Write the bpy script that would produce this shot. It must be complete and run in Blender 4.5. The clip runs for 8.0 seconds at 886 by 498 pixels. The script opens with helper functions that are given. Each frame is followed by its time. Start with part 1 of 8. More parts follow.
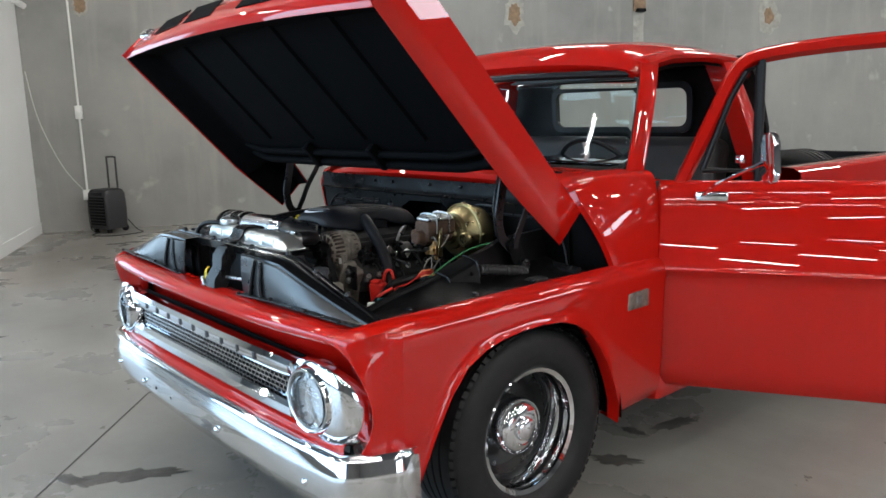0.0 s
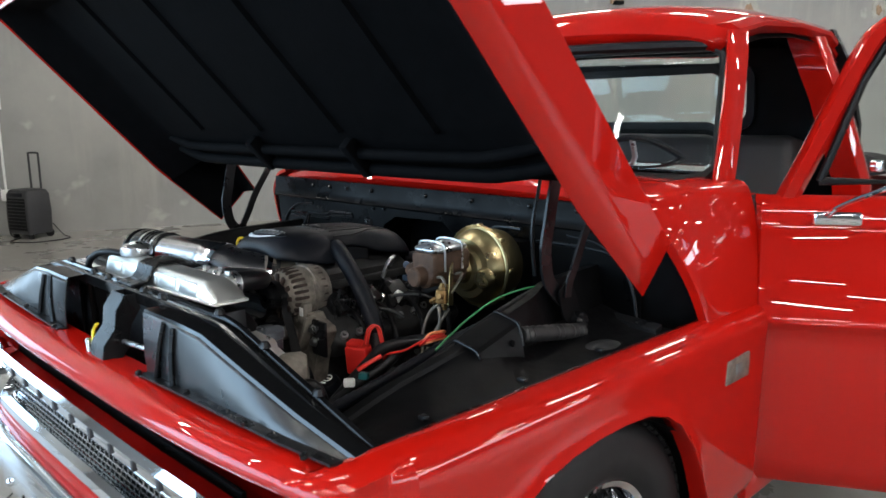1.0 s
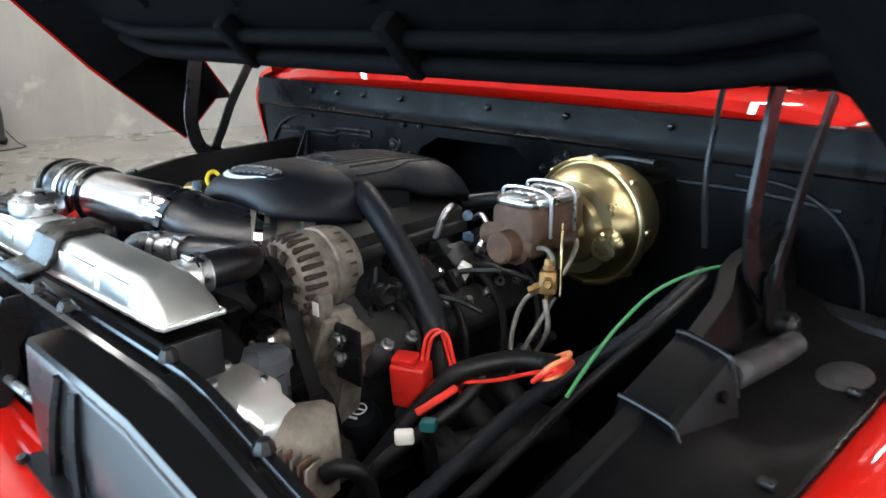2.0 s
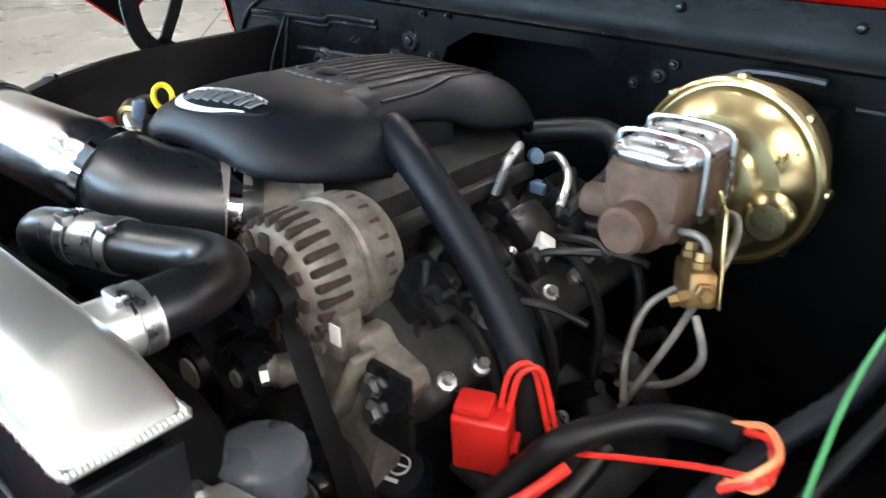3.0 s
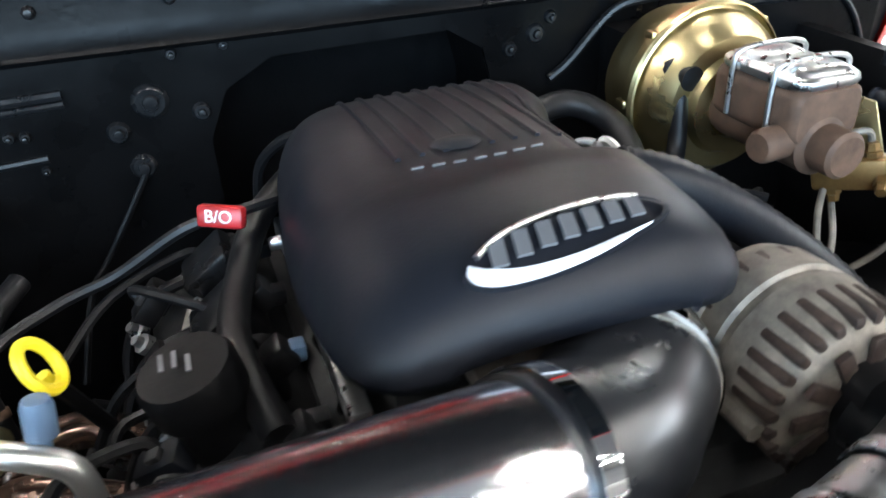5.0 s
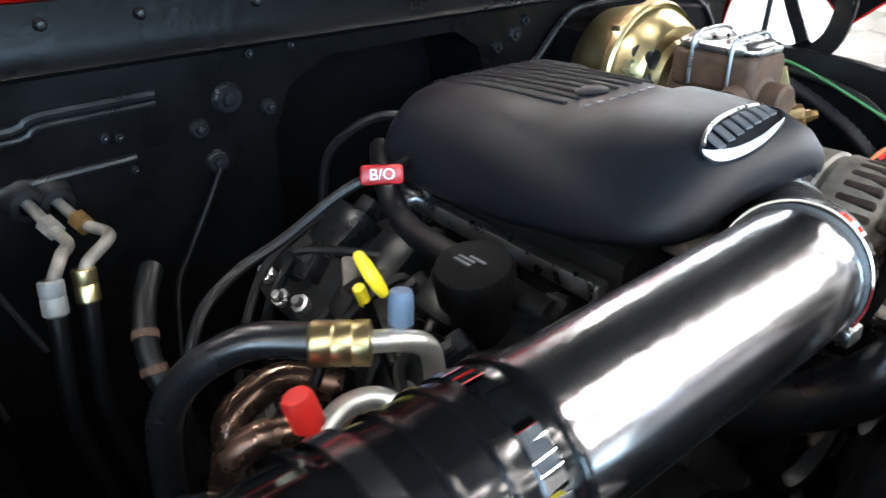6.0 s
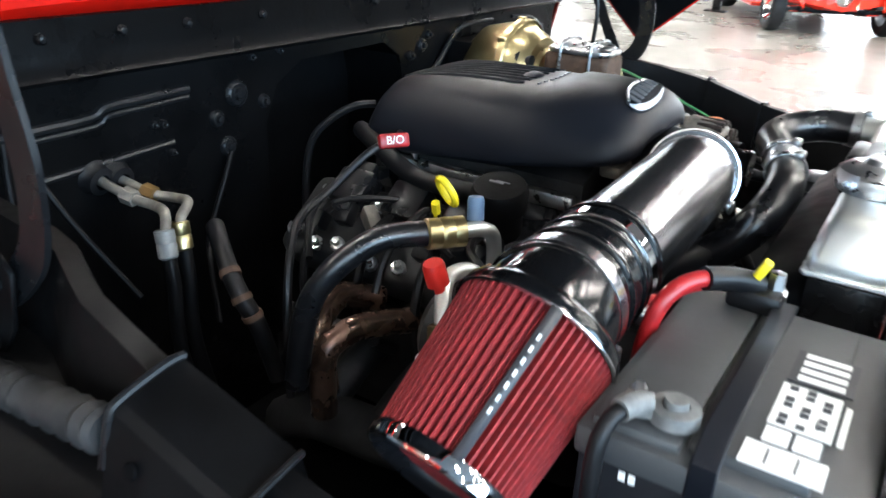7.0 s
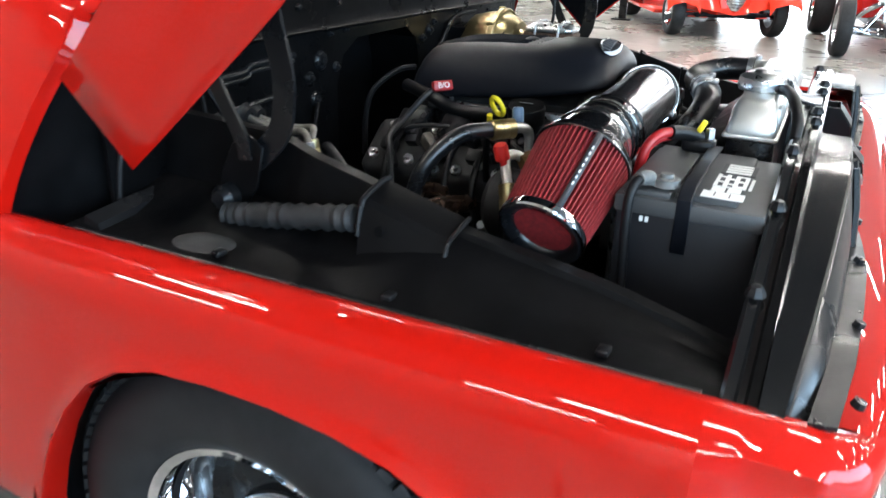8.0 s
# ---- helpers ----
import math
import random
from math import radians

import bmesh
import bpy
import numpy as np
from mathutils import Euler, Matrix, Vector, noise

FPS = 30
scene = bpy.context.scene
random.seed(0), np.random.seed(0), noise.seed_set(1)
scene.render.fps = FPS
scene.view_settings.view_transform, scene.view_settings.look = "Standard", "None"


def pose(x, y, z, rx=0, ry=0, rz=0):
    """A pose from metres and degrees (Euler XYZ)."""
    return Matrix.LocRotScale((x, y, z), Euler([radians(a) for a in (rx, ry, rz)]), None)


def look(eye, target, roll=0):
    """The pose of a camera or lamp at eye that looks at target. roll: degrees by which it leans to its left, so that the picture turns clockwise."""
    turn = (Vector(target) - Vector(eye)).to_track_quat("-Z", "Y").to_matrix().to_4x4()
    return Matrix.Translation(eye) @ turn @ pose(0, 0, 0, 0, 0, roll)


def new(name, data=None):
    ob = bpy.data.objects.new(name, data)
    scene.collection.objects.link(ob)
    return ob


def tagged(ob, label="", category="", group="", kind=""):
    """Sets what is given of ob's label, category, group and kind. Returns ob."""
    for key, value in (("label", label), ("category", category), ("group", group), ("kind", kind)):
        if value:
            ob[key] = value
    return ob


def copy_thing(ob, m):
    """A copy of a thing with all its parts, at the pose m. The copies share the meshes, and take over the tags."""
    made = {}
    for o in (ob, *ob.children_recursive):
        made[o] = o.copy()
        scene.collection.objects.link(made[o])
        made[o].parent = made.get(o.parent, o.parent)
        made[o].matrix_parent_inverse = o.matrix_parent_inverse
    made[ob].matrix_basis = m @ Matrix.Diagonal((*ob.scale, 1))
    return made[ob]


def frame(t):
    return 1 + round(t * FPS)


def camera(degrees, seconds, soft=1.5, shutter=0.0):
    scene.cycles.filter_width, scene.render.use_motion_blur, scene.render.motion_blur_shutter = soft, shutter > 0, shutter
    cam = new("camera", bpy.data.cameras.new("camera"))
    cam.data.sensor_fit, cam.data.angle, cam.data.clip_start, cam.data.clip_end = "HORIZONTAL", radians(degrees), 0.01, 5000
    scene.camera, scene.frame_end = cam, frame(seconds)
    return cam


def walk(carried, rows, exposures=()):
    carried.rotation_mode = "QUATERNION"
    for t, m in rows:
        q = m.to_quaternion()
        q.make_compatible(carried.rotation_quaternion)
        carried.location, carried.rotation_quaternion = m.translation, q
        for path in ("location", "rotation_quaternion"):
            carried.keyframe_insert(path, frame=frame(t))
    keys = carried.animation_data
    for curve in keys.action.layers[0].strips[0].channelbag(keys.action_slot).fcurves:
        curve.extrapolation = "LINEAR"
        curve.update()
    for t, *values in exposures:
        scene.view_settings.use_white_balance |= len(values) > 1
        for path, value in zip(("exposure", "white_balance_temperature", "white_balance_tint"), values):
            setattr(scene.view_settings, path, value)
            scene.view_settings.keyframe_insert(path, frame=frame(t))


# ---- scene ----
cam = camera(60.1, 8.0, shutter=0.3)
PATH = [
    (0, (2.48, -0.724, 1.375), (0.982, 0.555, 1.029), -1.6),
    (0.5, (2.084, -0.496, 1.373), (0.63, 0.835, 1.034), -0.9),
    (1, (1.72, -0.252, 1.334), (0.303, 1.115, 0.985), -0.8),
    (1.5, (1.386, -0.052, 1.292), (-0.009, 1.31, 0.843), -1.0),
    (1.7, (1.246, 0.024, 1.291), (-0.135, 1.379, 0.785), -1.0),
    (2.8, (0.744, 0.346, 1.248), (-0.479, 1.678, 0.394), -0.5),
    (3, (0.681, 0.364, 1.253), (-0.521, 1.685, 0.352), -0.3),
    (3.5, (0.437, 0.352, 1.275), (-0.484, 1.878, 0.369), 0.1),
    (3.8, (0.29, 0.351, 1.296), (-0.455, 1.941, 0.338), 0.8),
    (4, (0.184, 0.384, 1.292), (-0.36, 2.05, 0.329), 1.4),
    (4.2, (0.111, 0.408, 1.288), (-0.198, 2.131, 0.321), -1.0),
    (5.3, (-0.334, 0.453, 1.241), (0.424, 1.996, 0.218), -1.1),
    (5.5, (-0.402, 0.458, 1.237), (0.435, 1.958, 0.213), -0.6),
    (6, (-0.605, 0.47, 1.231), (0.524, 1.851, 0.326), -0.0),
    (6.5, (-0.798, 0.491, 1.243), (0.564, 1.675, 0.382), 1.0),
    (7, (-0.998, 0.468, 1.242), (0.543, 1.444, 0.424), 2.7),
    (7.5, (-1.265, 0.423, 1.24), (0.387, 1.26, 0.484), 2.2),
    (8, (-1.514, 0.4, 1.228), (0.142, 1.216, 0.459), 1.6),
]
walk(cam, [(t, look(eye, target, roll)) for t, eye, target, roll in PATH], exposures=[(0.0, 0.05), (1.5, 0.58), (2.8, 1.66), (4.2, 1.7), (5.3, 1.75), (6.5, 1.52), (7.0, 1.45), (7.5, 1.43), (8.0, 1.0)])

# ---- world, sun and large lights ----
E1 = Vector((0.42, 0.9075, 0.0))
E2 = Vector((0.9075, -0.42, 0.0))
CORNER = Vector((-8.4, 1.72, 0.0))
HALL_W, HALL_D, HALL_H, FRONT_A = 24.0, 30.0, 6.2, -7.0


def hall(a, b, z=0.0):
    """A place in the hall: a metres along the concrete wall, b metres out from it."""
    return CORNER + E1 * a + E2 * b + Vector((0, 0, z))


world = bpy.data.worlds.new("sky")
scene.world = world
world.use_nodes = True
wn = world.node_tree.nodes
sky = wn.new("ShaderNodeTexSky")
sky.sky_type = "NISHITA"
sky.sun_disc = False
sky.sun_elevation, sky.sun_rotation = radians(40), radians(200)
wn["Background"].inputs["Strength"].default_value = 0.12
world.node_tree.links.new(sky.outputs[0], wn["Background"].inputs["Color"])

sun = new("sun", bpy.data.lights.new("sun", "SUN"))
sun.data.energy, sun.data.angle, sun.data.color = 2.0, radians(0.5), (1.0, 0.95, 0.88)
sun.matrix_world = look((0, 0, 20), (14, -6.5, 0))


def opening_light(name, a, b, z, w, h, watts, to, tint=(0.82, 0.91, 1.0)):
    """An area lamp set in an opening of the hall, for daylight and for added fill."""
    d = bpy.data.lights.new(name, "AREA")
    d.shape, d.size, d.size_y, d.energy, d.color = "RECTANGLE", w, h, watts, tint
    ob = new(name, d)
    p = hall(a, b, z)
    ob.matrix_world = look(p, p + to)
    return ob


opening_light("front_daylight", FRONT_A - 0.05, 10.0, 2.8, 16.0, 4.4, 1250, E1, (0.46, 0.73, 1.0))
opening_light("side_daylight", -3.6, -0.05, 1.9, 5.4, 3.2, 270, E2, (0.50, 0.75, 1.0))
# added fill in an invented far opening, to brighten the background floor
opening_light("window_daylight", 12.0, HALL_D + 0.05, 2.0, 10.0, 3.4, 650, -E2)
# added fill in an invented rear opening, to brighten the white partition
opening_light("rear_daylight", HALL_W + 0.05, 20.0, 5.0, 12.0, 1.2, 650, -E1)

# ---- materials ----


class Mat:
    """A node material with a Principled shader."""

    def __init__(self, name, color, rough=0.5, metal=0.0, coat=0.0, coat_rough=0.03, spec=0.5):
        self.m = bpy.data.materials.new(name)
        self.m.use_nodes = True
        self.t = self.m.node_tree
        self.p = self.t.nodes["Principled BSDF"]
        self.color = color
        i = self.p.inputs
        i["Base Color"].default_value = (*color, 1)
        i["Roughness"].default_value = rough
        i["Metallic"].default_value = metal
        i["Coat Weight"].default_value = coat
        i["Coat Roughness"].default_value = coat_rough
        i["Specular IOR Level"].default_value = spec
        self.co = self.t.nodes.new("ShaderNodeTexCoord").outputs["Object"]

    def noise(self, scale, detail=4, rough=0.6, stretch=None):
        n = self.t.nodes.new("ShaderNodeTexNoise")
        n.inputs["Scale"].default_value, n.inputs["Detail"].default_value, n.inputs["Roughness"].default_value = scale, detail, rough
        src = self.co
        if stretch:
            mp = self.t.nodes.new("ShaderNodeMapping")
            mp.inputs["Scale"].default_value = stretch
            self.t.links.new(self.co, mp.inputs["Vector"])
            src = mp.outputs[0]
        self.t.links.new(src, n.inputs["Vector"])
        return n.outputs["Fac"]

    def ramp(self, fac, stops):
        r = self.t.nodes.new("ShaderNodeValToRGB")
        e = r.color_ramp.elements
        e[0].position, e[0].color = stops[0][0], (*stops[0][1], 1)
        e[1].position, e[1].color = stops[-1][0], (*stops[-1][1], 1)
        for pos, col in stops[1:-1]:
            k = e.new(pos)
            k.color = (*col, 1)
        self.t.links.new(fac, r.inputs["Fac"])
        return r.outputs["Color"]

    def mix(self, fac, a, b):
        m = self.t.nodes.new("ShaderNodeMix")
        m.data_type = "RGBA"
        for sock, v in ((m.inputs[0], fac), (m.inputs[6], a), (m.inputs[7], b)):
            if isinstance(v, (int, float)):
                sock.default_value = v
            elif isinstance(v, tuple):
                sock.default_value = (*v, 1)
            else:
                self.t.links.new(v, sock)
        return m.outputs[2]

    def base(self, sock):
        self.t.links.new(sock, self.p.inputs["Base Color"])
        return self

    def vary(self, scale, lo, hi, detail=5, stretch=None):
        """Mottles the base colour between two factors."""
        c = self.color
        return self.base(self.ramp(self.noise(scale, detail, stretch=stretch), [(0.3, tuple(v * lo for v in c)), (0.7, tuple(min(1, v * hi) for v in c))]))

    def rough(self, scale, lo, hi, detail=4, stretch=None):
        r = self.t.nodes.new("ShaderNodeMapRange")
        r.inputs["From Min"].default_value, r.inputs["From Max"].default_value = 0.3, 0.7
        r.inputs["To Min"].default_value, r.inputs["To Max"].default_value = lo, hi
        self.t.links.new(self.noise(scale, detail, stretch=stretch), r.inputs["Value"])
        self.t.links.new(r.outputs[0], self.p.inputs["Roughness"])
        return self

    def bump(self, scale, strength=0.2, dist=0.002, detail=4, stretch=None, coat=False):
        b = self.t.nodes.new("ShaderNodeBump")
        b.inputs["Strength"].default_value, b.inputs["Distance"].default_value = strength, dist
        self.t.links.new(self.noise(scale, detail, stretch=stretch), b.inputs["Height"])
        self.t.links.new(b.outputs[0], self.p.inputs["Coat Normal" if coat else "Normal"])
        return self


def emitter(name, color, strength):
    m = Mat(name, color)
    m.p.inputs["Emission Color"].default_value = (*color, 1)
    m.p.inputs["Emission Strength"].default_value = strength
    return m.m


def glass(name, color=(1, 1, 1), rough=0.0):
    m = Mat(name, color, rough)
    m.p.inputs["Transmission Weight"].default_value = 1.0
    m.p.inputs["IOR"].default_value = 1.3
    return m.m


RED = Mat("red_paint", (0.41, 0.0055, 0.0022), 0.5, 0.0, 0.9, 0.012, 0.04).bump(9, 0.012, 0.004, 2, coat=True).vary(3, 0.97, 1.02).m
RED_INNER = Mat("dull_red_paint", (0.30, 0.01, 0.008), 0.45, 0.0, 0.3, 0.2).vary(8, 0.8, 1.1).m
BAFFLE = Mat("satin_black_baffle", (0.010, 0.0105, 0.0115), 0.3, spec=0.6).rough(9, 0.24, 0.36).bump(14, 0.03, 0.002).vary(7, 0.7, 1.3).m
BLACK = Mat("satin_black_paint", (0.006, 0.0062, 0.007), 0.3, spec=0.26).rough(14, 0.20, 0.42).bump(90, 0.12, 0.001).vary(9, 0.75, 1.35).m
GLOSS_BLACK = Mat("gloss_black_paint", (0.0045, 0.0046, 0.005), 0.14, spec=0.5).rough(9, 0.08, 0.2).bump(30, 0.03, 0.001).m
BLACK_DULL = Mat("dull_black_panel", (0.0024, 0.0024, 0.0027), 0.45, spec=0.08).rough(20, 0.34, 0.55).vary(16, 0.6, 1.7).bump(60, 0.25, 0.0015).m
FIREWALL = Mat("semi_gloss_black_paint", (0.0020, 0.0020, 0.0022), 0.32, spec=0.07).rough(9, 0.22, 0.44).bump(26, 0.22, 0.004).vary(12, 0.7, 1.5).m
# hood underside; also fills holes, slots and voids with black in place of shade
LINER_SHADE = Mat("black_liner_and_shade", (0.0024, 0.0024, 0.0027), 0.8, spec=0.04).vary(30, 0.7, 1.4).bump(120, 0.3, 0.002).m
PLASTIC = Mat("charcoal_plastic", (0.0055, 0.0065, 0.0095), 0.42, spec=0.21).bump(420, 0.25, 0.0006).rough(10, 0.40, 0.52).m
RUBBER = Mat("black_rubber", (0.0048, 0.0048, 0.0055), 0.40, spec=0.24).vary(30, 0.7, 1.4).rough(18, 0.34, 0.5).m
HOSE = Mat("smooth_black_hose", (0.006, 0.0065, 0.008), 0.3, spec=0.75).rough(14, 0.24, 0.36).m
GLOSS_RUBBER = Mat("glossy_black_rubber", (0.0035, 0.0035, 0.004), 0.14, spec=0.45).rough(12, 0.10, 0.2).m
TYRE = Mat("tyre_rubber", (0.011, 0.011, 0.012), 0.6, spec=0.3).vary(25, 0.75, 1.3).bump(200, 0.15, 0.001).m
CHROME = Mat("chrome", (0.82, 0.83, 0.85), 0.04, 1.0).rough(6, 0.02, 0.055).m
STEEL = Mat("zinc_steel", (0.55, 0.56, 0.57), 0.3, 1.0).rough(60, 0.2, 0.45).m
ALU = Mat("brushed_aluminium", (0.78, 0.79, 0.77), 0.4, 0.95).rough(7, 0.32, 0.46).m
CAST = Mat("dusty_cast_aluminium", (0.19, 0.170, 0.145), 0.55, 0.5).vary(34, 0.45, 1.4).bump(160, 0.35, 0.001).m
CAST_DARK = Mat("dark_cast_metal", (0.026, 0.026, 0.027), 0.6, 0.4).vary(28, 0.5, 1.5).bump(120, 0.35, 0.001).m
GOLD = Mat("yellow_zinc_plate", (0.52, 0.43, 0.225), 0.3, 1.0).rough(9, 0.25, 0.38).vary(7, 0.8, 1.12).m
SMOKE = Mat("smoked_plastic", (0.055, 0.06, 0.07), 0.3, spec=0.5).rough(18, 0.22, 0.4).vary(20, 0.6, 1.3).m
LEAD = Mat("dull_lead", (0.17, 0.17, 0.165), 0.62, 0.3).vary(50, 0.6, 1.2).bump(150, 0.3, 0.001).m
BRASS = Mat("brass", (0.22, 0.125, 0.045), 0.42, 0.7).vary(40, 0.6, 1.2).m
SLOT = Mat("brown_winding", (0.028, 0.017, 0.013), 0.7, 0.2).vary(90, 0.5, 1.6).m
IRON = Mat("brown_cast_iron", (0.085, 0.050, 0.034), 0.6, 0.08, spec=0.25).vary(35, 0.6, 1.35).bump(150, 0.4, 0.001).m
SCORCHED = Mat("heat_stained_steel", (0.16, 0.10, 0.075), 0.22, 0.85).rough(30, 0.14, 0.4).vary(30, 0.4, 1.4).m
RED_PLASTIC = Mat("red_plastic", (0.55, 0.02, 0.015), 0.38).vary(20, 0.85, 1.1).m
RED_CABLE = Mat("red_battery_cable", (0.36, 0.013, 0.015), 0.35).vary(40, 0.7, 1.15).m
RED_WIRE = Mat("red_wire", (0.65, 0.03, 0.02), 0.4).m
GREEN_WIRE = Mat("green_wire", (0.06, 0.24, 0.09), 0.4).m
TEAL = Mat("teal_plastic", (0.01, 0.10, 0.11), 0.4).m
ORANGE_WIRE = Mat("orange_wire", (0.75, 0.24, 0.10), 0.45).m
BLUE_PLASTIC = Mat("blue_plastic", (0.09, 0.15, 0.24), 0.4).m
YELLOW_PLASTIC = Mat("yellow_plastic", (0.80, 0.62, 0.02), 0.42).vary(30, 0.85, 1.1).m
FILTER_RED = Mat("red_filter_gauze", (0.22, 0.010, 0.013), 0.75).vary(160, 0.65, 1.25).bump(700, 0.5, 0.001).m
WHITE_LABEL = Mat("white_label", (0.78, 0.78, 0.76), 0.5).vary(60, 0.92, 1.0).m
DARK_INK = Mat("dark_print", (0.03, 0.03, 0.035), 0.5).m
GREY_PRINT = Mat("grey_print", (0.13, 0.135, 0.145), 0.4, 0.4).m
PALE_PRINT = Mat("pale_print", (0.55, 0.57, 0.60), 0.35).vary(60, 0.9, 1.05).m
BATTERY = Mat("battery_case", (0.009, 0.0095, 0.012), 0.5, spec=0.25).rough(15, 0.42, 0.6).vary(12, 0.8, 1.2).m
BATTERY_TOP = Mat("battery_lid", (0.045, 0.047, 0.049), 0.5).vary(14, 0.85, 1.15).bump(120, 0.15, 0.0008).m
REFLECTOR = Mat("fluted_reflector", (0.80, 0.81, 0.82), 0.12, 1.0).bump(70, 0.7, 0.006, 2).m
GLASS = glass("clear_glass", (0.93, 0.97, 0.95))
LENS = glass("lamp_glass", (0.97, 0.98, 0.98), 0.04)
SEAT = Mat("black_vinyl", (0.018, 0.018, 0.019), 0.5).bump(60, 0.2, 0.001).m
WHITE_WALL = Mat("white_painted_wall", (0.78, 0.79, 0.78), 0.6).vary(0.8, 0.95, 1.02).bump(50, 0.1, 0.001).m
# for unseen walls; kept dark to mute their reflections in the paint
GREY_WALL = Mat("dark_grey_unseen_wall", (0.10, 0.10, 0.10), 0.7).vary(0.7, 0.9, 1.08).bump(40, 0.15, 0.001).m
CEIL = Mat("dark_ceiling", (0.07, 0.07, 0.072), 0.85).vary(1.5, 0.92, 1.05).m
LIGHT = emitter("lamp_diffuser", (1.0, 0.97, 0.92), 86.0)


def concrete_wall():
    m = Mat("grey_concrete_wall", (0.27, 0.265, 0.25), 0.78)
    big = m.ramp(m.noise(0.45, 6, 0.62), [(0.30, (0.185, 0.185, 0.178)), (0.5, (0.262, 0.260, 0.248)), (0.72, (0.335, 0.328, 0.305))])
    streak = m.noise(1.1, 5, 0.6, stretch=(3.2, 3.2, 0.35))
    c = m.mix(m.ramp(streak, [(0.52, (0, 0, 0)), (0.72, (0.55, 0.55, 0.55))]), big, (0.36, 0.345, 0.315))
    spots = m.noise(2.6, 3, 0.5)
    c = m.mix(m.ramp(spots, [(0.66, (0, 0, 0)), (0.74, (0.6, 0.6, 0.6))]), c, (0.43, 0.42, 0.39))
    return m.base(c).bump(7, 0.35, 0.004, 8).m


def concrete_floor():
    m = Mat("polished_concrete_floor", (0.24, 0.23, 0.21), 0.2)
    big = m.ramp(m.noise(0.45, 8, 0.68), [(0.30, (0.15, 0.145, 0.132)), (0.48, (0.210, 0.204, 0.186)), (0.70, (0.285, 0.276, 0.251))])
    stain = m.noise(1.1, 6, 0.6)
    c = m.mix(m.ramp(stain, [(0.47, (0, 0, 0)), (0.85, (0.35, 0.35, 0.35))]), big, (0.115, 0.102, 0.092))
    drag = m.noise(1.0, 6, 0.7, stretch=(0.5, 2.6, 1.0))
    c = m.mix(m.ramp(drag, [(0.50, (0, 0, 0)), (0.70, (0.22, 0.22, 0.22))]), c, (0.31, 0.30, 0.275))
    speck = m.noise(55, 3, 0.6)
    c = m.mix(m.ramp(speck, [(0.62, (0, 0, 0)), (0.72, (0.3, 0.3, 0.3))]), c, (0.12, 0.115, 0.105))
    return m.base(c).rough(1.3, 0.20, 0.40, 6).bump(3, 0.03, 0.0006).m


CONCRETE = concrete_wall()
FLOOR = concrete_floor()

# ---- mesh helpers ----


def part(name, bm, material, parent=None, label="", sharp=38):
    """Links a bmesh as one mesh object, under a thing or a part."""
    bmesh.ops.recalc_face_normals(bm, faces=bm.faces)
    me = bpy.data.meshes.new(name)
    bm.to_mesh(me)
    bm.free()
    me.materials.append(material)
    me.shade_smooth()
    me.set_sharp_from_angle(angle=radians(sharp))
    ob = new(name, me)
    if parent is not None:
        ob.parent = parent
        up = Matrix.Identity(4)
        p = parent
        while p is not None:
            up = p.matrix_basis @ up if p.parent is None else p.matrix_parent_inverse @ p.matrix_basis @ up
            p = p.parent
        ob.matrix_parent_inverse = up.inverted()
    if label:
        ob["label"] = label
    return ob


def thing(name, at, label, category, group=""):
    e = new(name)
    e.empty_display_size = 0.05
    e.matrix_basis = Matrix.Translation(at)
    return tagged(e, label, category, group)


def structure(name, bm, material, label=""):
    ob = part(name, bm, material)
    return tagged(ob, label, kind="structure")


def loft(rings, closed=True, caps=True, bm=None):
    """Joins rings of equally many points into a skin."""
    bm = bm or bmesh.new()
    rows = [[bm.verts.new(p) for p in r] for r in rings]
    n = len(rows[0])
    for a, b in zip(rows, rows[1:]):
        for i in range(n if closed else n - 1):
            j = (i + 1) % n
            bm.faces.new((a[i], a[j], b[j], b[i]))
    if caps and closed:
        bm.faces.new(rows[0][::-1])
        bm.faces.new(rows[-1])
    return bm


def curve(points, per=6):
    """A smooth line through the points."""
    p = [Vector(q) for q in points]
    out = []
    for i in range(len(p) - 1):
        a, b, c, d = p[max(i - 1, 0)], p[i], p[i + 1], p[min(i + 2, len(p) - 1)]
        for k in range(per):
            t = k / per
            out.append(0.5 * ((2 * b) + (c - a) * t + (2 * a - 5 * b + 4 * c - d) * t * t + (3 * b - a - 3 * c + d) * t ** 3))
    return out + [p[-1]]


def tube(points, r, n=12, per=6, bm=None, caps=True, radii=None):
    """A round bar or hose along a smooth line; radii: a factor for each ring, from 0 to 1 along it."""
    line = curve(points, per) if per > 1 else [Vector(q) for q in points]
    rings, side = [], None
    for i, p in enumerate(line):
        d = (line[min(i + 1, len(line) - 1)] - line[max(i - 1, 0)]).normalized()
        if side is None:
            side = d.orthogonal().normalized()
        side = (side - d * side.dot(d)).normalized()
        up = d.cross(side)
        k = r * (radii(i / (len(line) - 1)) if radii else 1)
        rings.append([p + side * math.cos(a) * k + up * math.sin(a) * k for a in (2 * math.pi * j / n for j in range(n))])
    return loft(rings, True, caps, bm)


def ribbed(points, r, rings=60, depth=0.12, n=12, bm=None):
    """A corrugated hose."""
    base = curve(points, 12)
    pick = [base[min(len(base) - 1, round(k * (len(base) - 1) / (rings * 2)))] for k in range(rings * 2 + 1)]
    line = [pick[0]] + [q for q, o in zip(pick[1:], pick) if (q - o).length > 1e-5]
    state = {"k": 0}

    def f(_):
        state["k"] += 1
        return 1 - depth * (state["k"] % 2)

    return tube(line, r, n, 1, bm, True, f)


